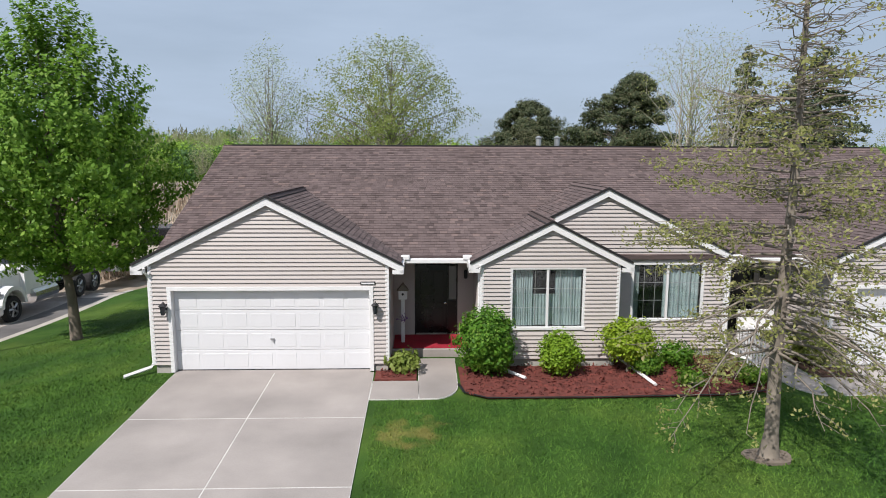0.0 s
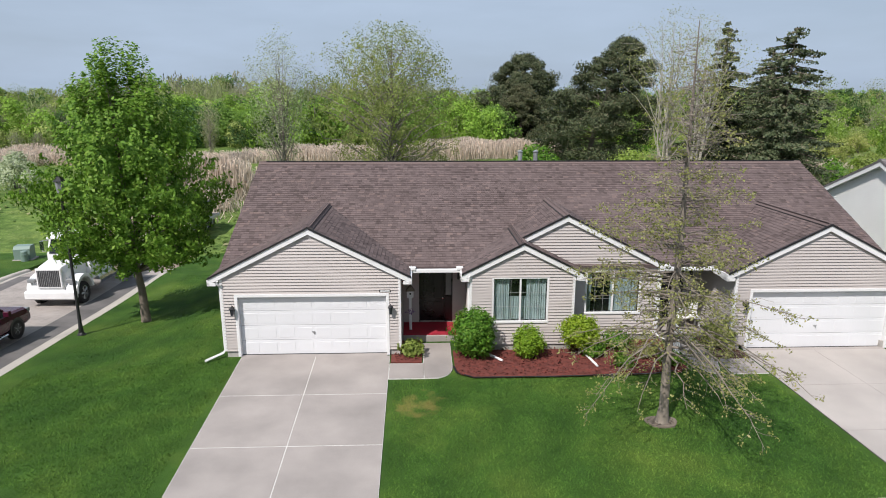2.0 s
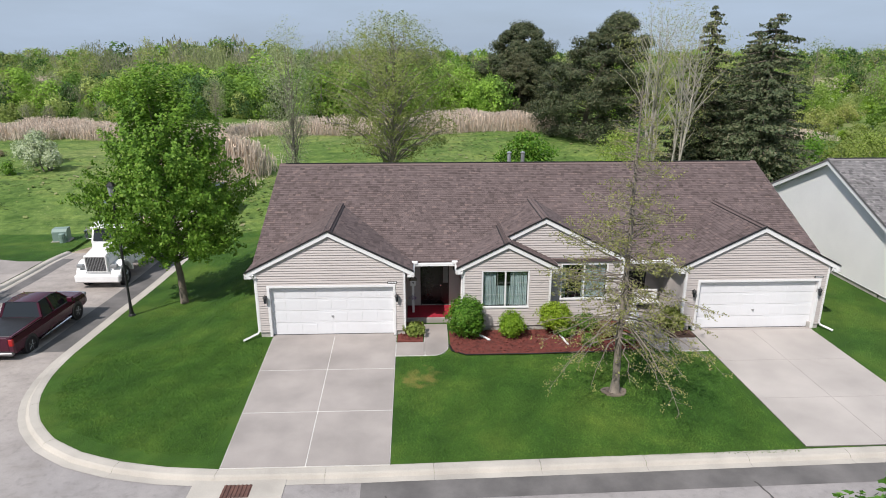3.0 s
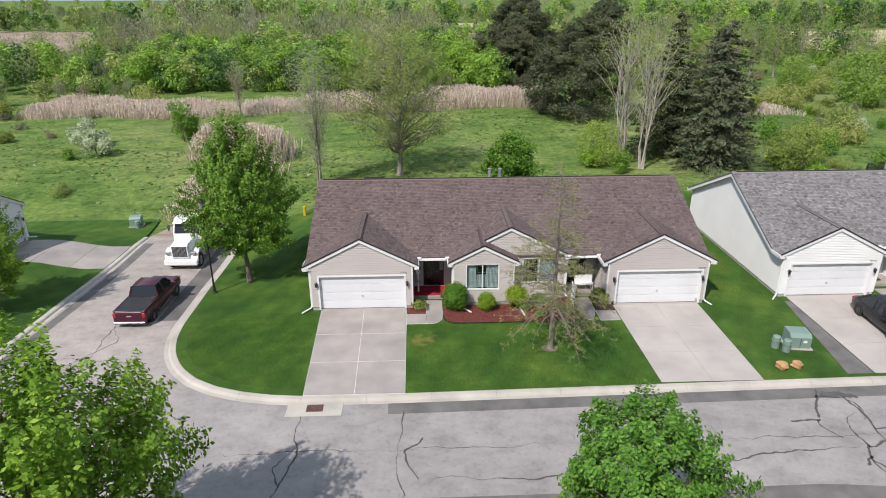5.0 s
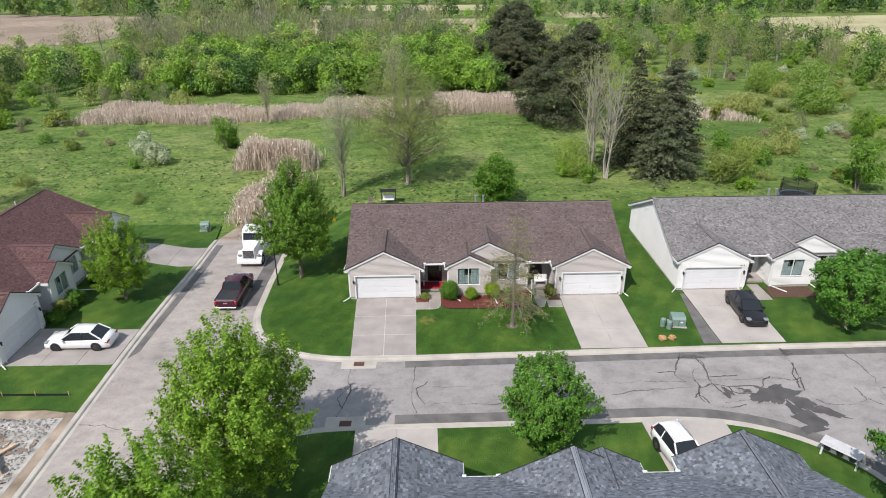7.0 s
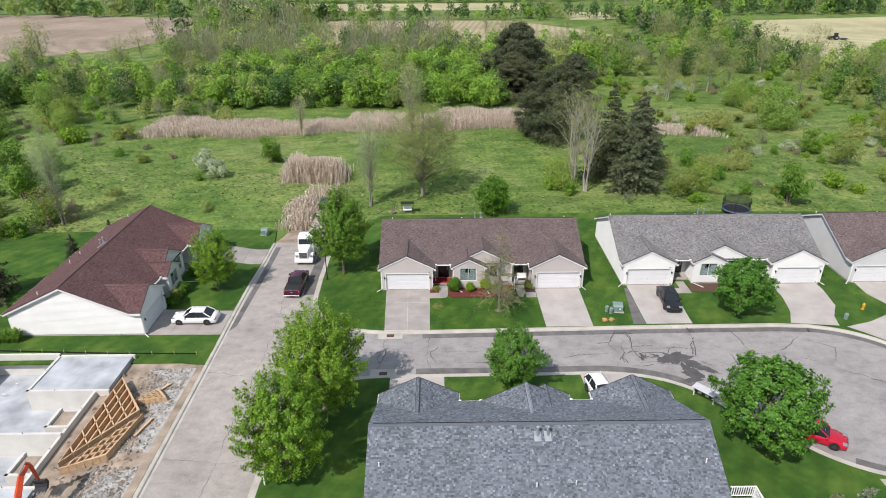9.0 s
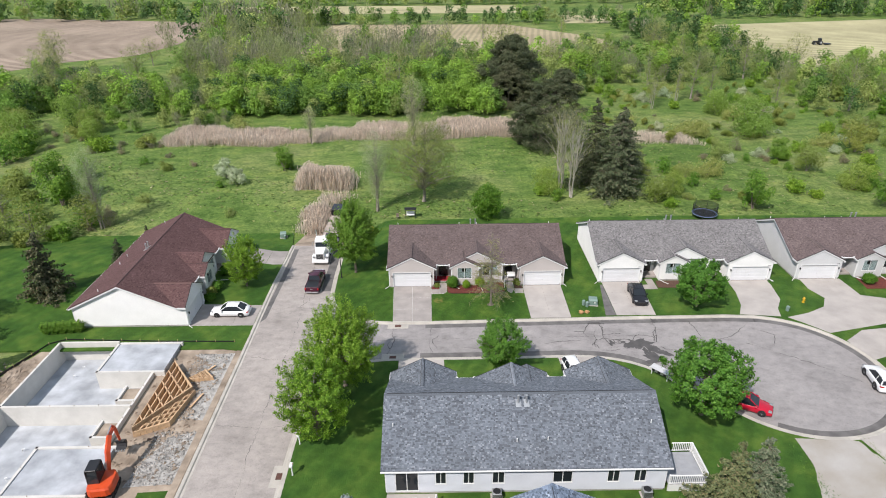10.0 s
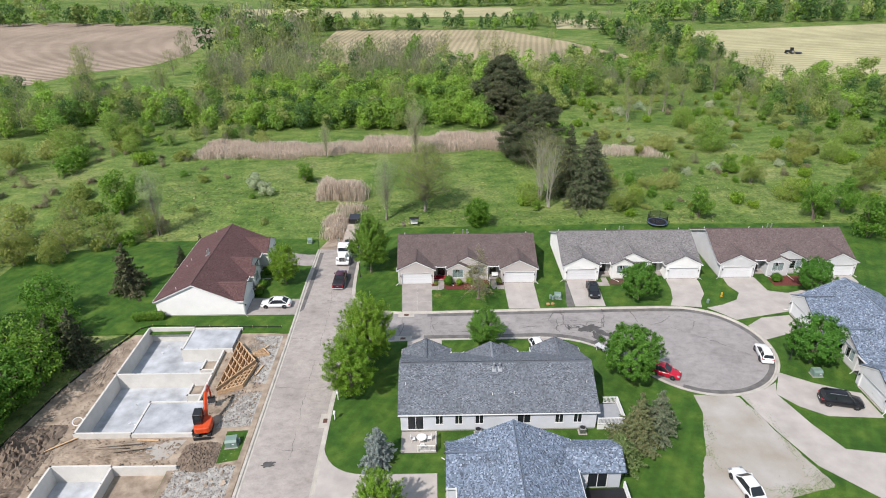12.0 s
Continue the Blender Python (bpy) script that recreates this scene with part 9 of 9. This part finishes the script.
spots_c = np.concatenate(spots_c)
clods = Solid()
for c in spots_c.tolist():
    r = float(rk.gamma(2.0, .05)) + .03
    d = rk.normal(size=(5, 3)) * .25 + np.array([[1, 0, 0], [-.5, .87, 0], [-.5, -.87, 0], [0, 0, .8], [0, 0, -.5]])
    i = len(clods.v)
    clods.v.extend(tuple(np.array(c) + r * q) for q in d)
    for f in ((0, 1, 3), (1, 2, 3), (2, 0, 3), (1, 0, 4), (2, 1, 4), (0, 2, 4)):
        clods.f.append(tuple(i + k for k in f))
tagged(new("earth_clods", fast_mesh(clods, "earth_clods", DIRT)), "loose clods of brown earth", "earth", kind="stuff")

single("bare_earth_verge", fan(Solid(), [(-24.1, -40.0), (-23.25, -40.0), (-23.46, -2.0), (-23.48, 3.4), (-24.1, 3.4)], GROUND_Z, GROUND_Z + .10), DIRT, "strip of trodden brown earth behind the curb", "earth", kind="structure")
rg = np.random.default_rng(29)
px, py = [], []
for x0, x1, y0, y1, k in ((-28.4, -24.4, -8.4, 2.5, 1500), (-28.0, -24.2, -16.4, -9.9, 1200), (-30.8, -23.9, -33.8, -22.6, 2400)):
    px.append(rg.uniform(x0, x1, k))
    py.append(rg.uniform(y0, y1, k))
px, py = np.concatenate(px), np.concatenate(py)
pq = leaf_quads(rg, np.stack([px, py, np.full(len(px), GROUND_Z + .10)], axis=1), rg.uniform(.05, .13, len(px)), .8, 1.5)
grey = np.array([[.50, .48, .45]]) * rg.uniform(.45, 1.15, (len(px), 1))
tagged(new("stone_chips", quad_mesh("stone_chips", pq, WILD, grey)), "loose grey crushed stone on the drive bases", "gravel", kind="stuff")

# ---- dark wood edge west of the site, and the nearer wild trees ----
side_tree = tree_meshes(61, 9.5, 0.8, 4.2, "round", BARK, LEAF_SHRUB, 240, 14, 0.35, 0.24, 0.2, 30, inner=0.3, spray=0.5)
side_pale = tree_meshes(62, 8.0, 0.8, 3.4, "round", BARK_GREY, LEAF_OLIVE, 220, 9, 0.4, 0.16, 0.16, 40, 50)
for k, (x, y, m, sc) in enumerate(((-53.8, -8.0, 0, .85), (-54.6, -12.6, 0, .9), (-55.4, -17.4, 0, .9), (-57.0, -22.5, 0, 1.0), (-60.0, -28.0, 0, 1.1), (-56.5, 3.0, 0, .62), (-58.0, -3.0, 0, .8), (-57.0, -9.5, 0, .75), (-56.0, -15.5, 0, .7), (-61, 8, 0, .8), (-64, -6, 0, 1.0), (-62, -14, 0, 1.05), (-66, -22, 0, 1.1), (-70, 2, 0, .95), (-72, -14, 0, 1.2), (-60.5, -20, 0, .7), (-80, 6, 0, 1.0), (-78, 26, 1, 1.0), (-71, 31, 1, .9), (-66, 36, 1, .9), (-60, 41, 1, .8), (-84, 38, 1, 1.1), (-76, 44, 1, 1.0), (-86, 22, 0, .9))):
    plant("wild_tree", (side_tree, side_pale)[m], (x, y, GROUND_Z), "full green wild tree beside the building site" if m == 0 else "half-bare wild tree behind the maroon-roofed house", "tree", "wild trees", 47.0 * k, sc)
for k, (x, y, sc) in enumerate(((-51.8, -2.2, 1.2), (-54.4, -3.6, 1.1), (-59.0, -9.5, 1.1), (-57.5, -15.0, .9))):
    plant("spruce_tree", spruce_dark, (x, y, GROUND_Z), "dark spruce at the edge of the building site", group="spruces", rz=31.0 * k, scale=sc)
for k, (x, y, b, sc) in enumerate(((54, 87, 1, 1.3), (62, 92, 3, 1.4), (80, 120, 0, 1.5), (77, 94, 0, 2.0), (78, 55, 2, 1.2), (80, 46, 2, 1.2), (89, 69, 0, 1.2), (55.8, 47.6, 2, 1.0), (86, 38, 2, 1.5), (39.5, 51, 0, 1.1), (42, 54, 2, 1.0), (74, 73, 0, 1.1), (107, 80, 0, 1.4), (101, 85, 1, 1.3), (87, 81, 3, 1.2), (84, 60, 0, 1.3), (92, 52, 0, 1.1), (18.6, 53.5, 0, 1.0), (20.2, 50.2, 2, .8), (40, 46.5, 0, .9), (120, 84, 2, 1.8), (120, 95, 1, 2.0), (121, 111, 2, 2.0), (115, 125, 1, 2.0), (110, 133, 2, 2.0), (128, 100, 2, 2.2), (96, 40, 2, 1.5), (104, 46, 1, 1.6))):
    plant("meadow_bush", bush_meshes[b], (x, y, GROUND_Z), "spreading spring-green bush in the rough meadow", "shrub", "meadow shrubs", 53.0 * k, sc)

# ---- rough grass tufts of the meadow, and blades of the near lawns ----
rt = np.random.default_rng(51)
n = 45000
tx, ty = rt.uniform(-120, 150, n), 38 + 110 * rt.uniform(0, 1, n) ** 1.3
keep = ((np.sin(tx * .11 + 2) + np.sin(ty * .17 + tx * .05) + rt.normal(size=n) * .9) > -.1) & ~((tx > -14) & (tx < 92) & (ty < 42.5)) & ~((tx > -78) & (tx < -24) & (ty < 38))
tx, ty = tx[keep], ty[keep]
tz = ground_height(tx, ty)
pick = rt.uniform(size=len(tx))
tone = np.where((pick < .55)[:, None], np.array([[.135, .215, .055]]), np.where((pick < .85)[:, None], np.array([[.22, .25, .09]]), np.array([[.36, .34, .19]]))) * rt.uniform(.75, 1.2, (len(tx), 1))
tq = leaf_quads(rt, np.stack([tx, ty, tz + .12], axis=1), rt.uniform(.12, .34, len(tx)), .6, 3.0)
tagged(new("meadow_tufts", quad_mesh("meadow_tufts", tq, WILD, tone)), "rough tufts of meadow grass and dandelions", "grass", kind="stuff")


def blades(name, label, zones, skip, z, seed):
    rng = np.random.default_rng(seed)
    pts = []
    for x0, x1, y0, y1, k in zones:
        pts.append(np.stack([rng.uniform(x0, x1, k), rng.uniform(y0, y1, k)], axis=1))
    q = np.concatenate(pts)
    corner = np.array(EDGE_F)
    corner = corner[(corner[:, 0] < -5) & (corner[:, 1] > 7)]
    ok = np.ones(len(q), bool)
    for cx, cy in corner:
        ok &= ~((q[:, 0] - cx) ** 2 + (q[:, 1] - cy) ** 2 < .8)
    ok &= (q[:, 0] > -14.4) & ~((q[:, 0] < -7.2) & (q[:, 1] < 17) & ((q[:, 0] + 6.8) ** 2 / 70 + (q[:, 1] - 17) ** 2 / 72 > 1))
    for x0, x1, y0, y1 in skip:
        ok &= ~((q[:, 0] > x0) & (q[:, 0] < x1) & (q[:, 1] > y0) & (q[:, 1] < y1))
    q = q[ok]
    m = len(q)
    a = rng.uniform(0, 6.28, m)
    w, h = .011, rng.uniform(.022, .046, m)
    dx, dy = np.cos(a) * w, np.sin(a) * w
    lx, ly = rng.normal(size=m) * .034, rng.normal(size=m) * .034
    zz = np.full(m, z)
    c = np.stack([np.stack([q[:, 0] - dx, q[:, 1] - dy, zz - .01], 1), np.stack([q[:, 0] + dx, q[:, 1] + dy, zz - .01], 1), np.stack([q[:, 0] + lx + dx * .4, q[:, 1] + ly + dy * .4, zz + h], 1), np.stack([q[:, 0] + lx - dx * .4, q[:, 1] + ly - dy * .4, zz + h], 1)], axis=1)
    return tagged(new(name, quad_mesh(name, c, BLADE)), label, "grass", kind="stuff")


blades("lawn_grass", "short mown grass blades of the front lawn", [(-1.9, 9.9, 8.7, 15.05, 40000), (-14.0, -7.15, 8.6, 16.9, 36000), (-14.0, -7.75, 16.9, 31.0, 16000), (15.3, 19.2, 8.9, 30.0, 6000)], [], LAWN_Z, 77)

# ---- single shingles of the main roof, over the porch ----
tabs, picked = ROOFS["tabs"], set(ROOFS["loose"])
rest = Solid()
rest.v = tabs.v
rest.f = [f for k, f in enumerate(tabs.f) if k not in picked and k - 1 not in picked]
ROOFS["sheet"].data = fast_mesh(rest, "shingles", ROOF_BROWN)
for k in ROOFS["loose"]:
    one = Solid()
    i = tabs.f[k][0]
    one.v, one.f = tabs.v[i:i + 6], [(0, 1, 2, 3), (4, 5, 1, 0)]
    tab = new("shingle", fast_mesh(one, "shingle", ROOF_BROWN))
    tab.parent = twin


# ---- the lie of the land: everything settles on the falling street and the lower meadow ----
def settle(ob):
    """Bends a sheet of the setting over the land, cut finely enough to follow it."""
    me = ob.data
    n = len(me.vertices)
    co = np.empty(n * 3)
    me.vertices.foreach_get("co", co)
    co = co.reshape(-1, 3)
    if not np.any(land_drop(co[:, 0], co[:, 1]) > 1e-4) and n > 400:
        return
    lo, hi = co.min(axis=0), co.max(axis=0)
    if n < 400 and lo[0] < -7 and hi[1] > 4 and max(hi[0] - lo[0], hi[1] - lo[1]) > 1.2:
        bm = bmesh.new()
        bm.from_mesh(me)
        cuts = [((0, y, 0), (0, 1, 0)) for y in np.arange(5.0, 48.0, 1.0) if lo[1] < y < hi[1]]
        cuts += [((x, 0, 0), (1, 0, 0)) for x in np.concatenate([np.arange(-31.5, -14.5, 1.5), np.arange(-14.25, -7, 0.75)]) if lo[0] < x < hi[0]]
        for c, d in cuts:
            bmesh.ops.bisect_plane(bm, geom=bm.verts[:] + bm.edges[:] + bm.faces[:], plane_co=c, plane_no=d)
        bm.to_mesh(me)
        bm.free()
        co = np.empty(len(me.vertices) * 3)
        me.vertices.foreach_get("co", co)
        co = co.reshape(-1, 3)
    co[:, 2] -= land_drop(co[:, 0], co[:, 1])
    me.vertices.foreach_set("co", co.ravel())
    me.update()


for top in [o for o in scene.objects if o.parent is None and o.type in ("MESH", "EMPTY") and o.get("category") != "house"]:
    if top.get("kind") in ("structure", "stuff"):
        for o in (top, *top.children_recursive):
            if o.type == "MESH":
                settle(o)
    else:
        top.location.z -= float(land_drop(top.location.x, top.location.y))
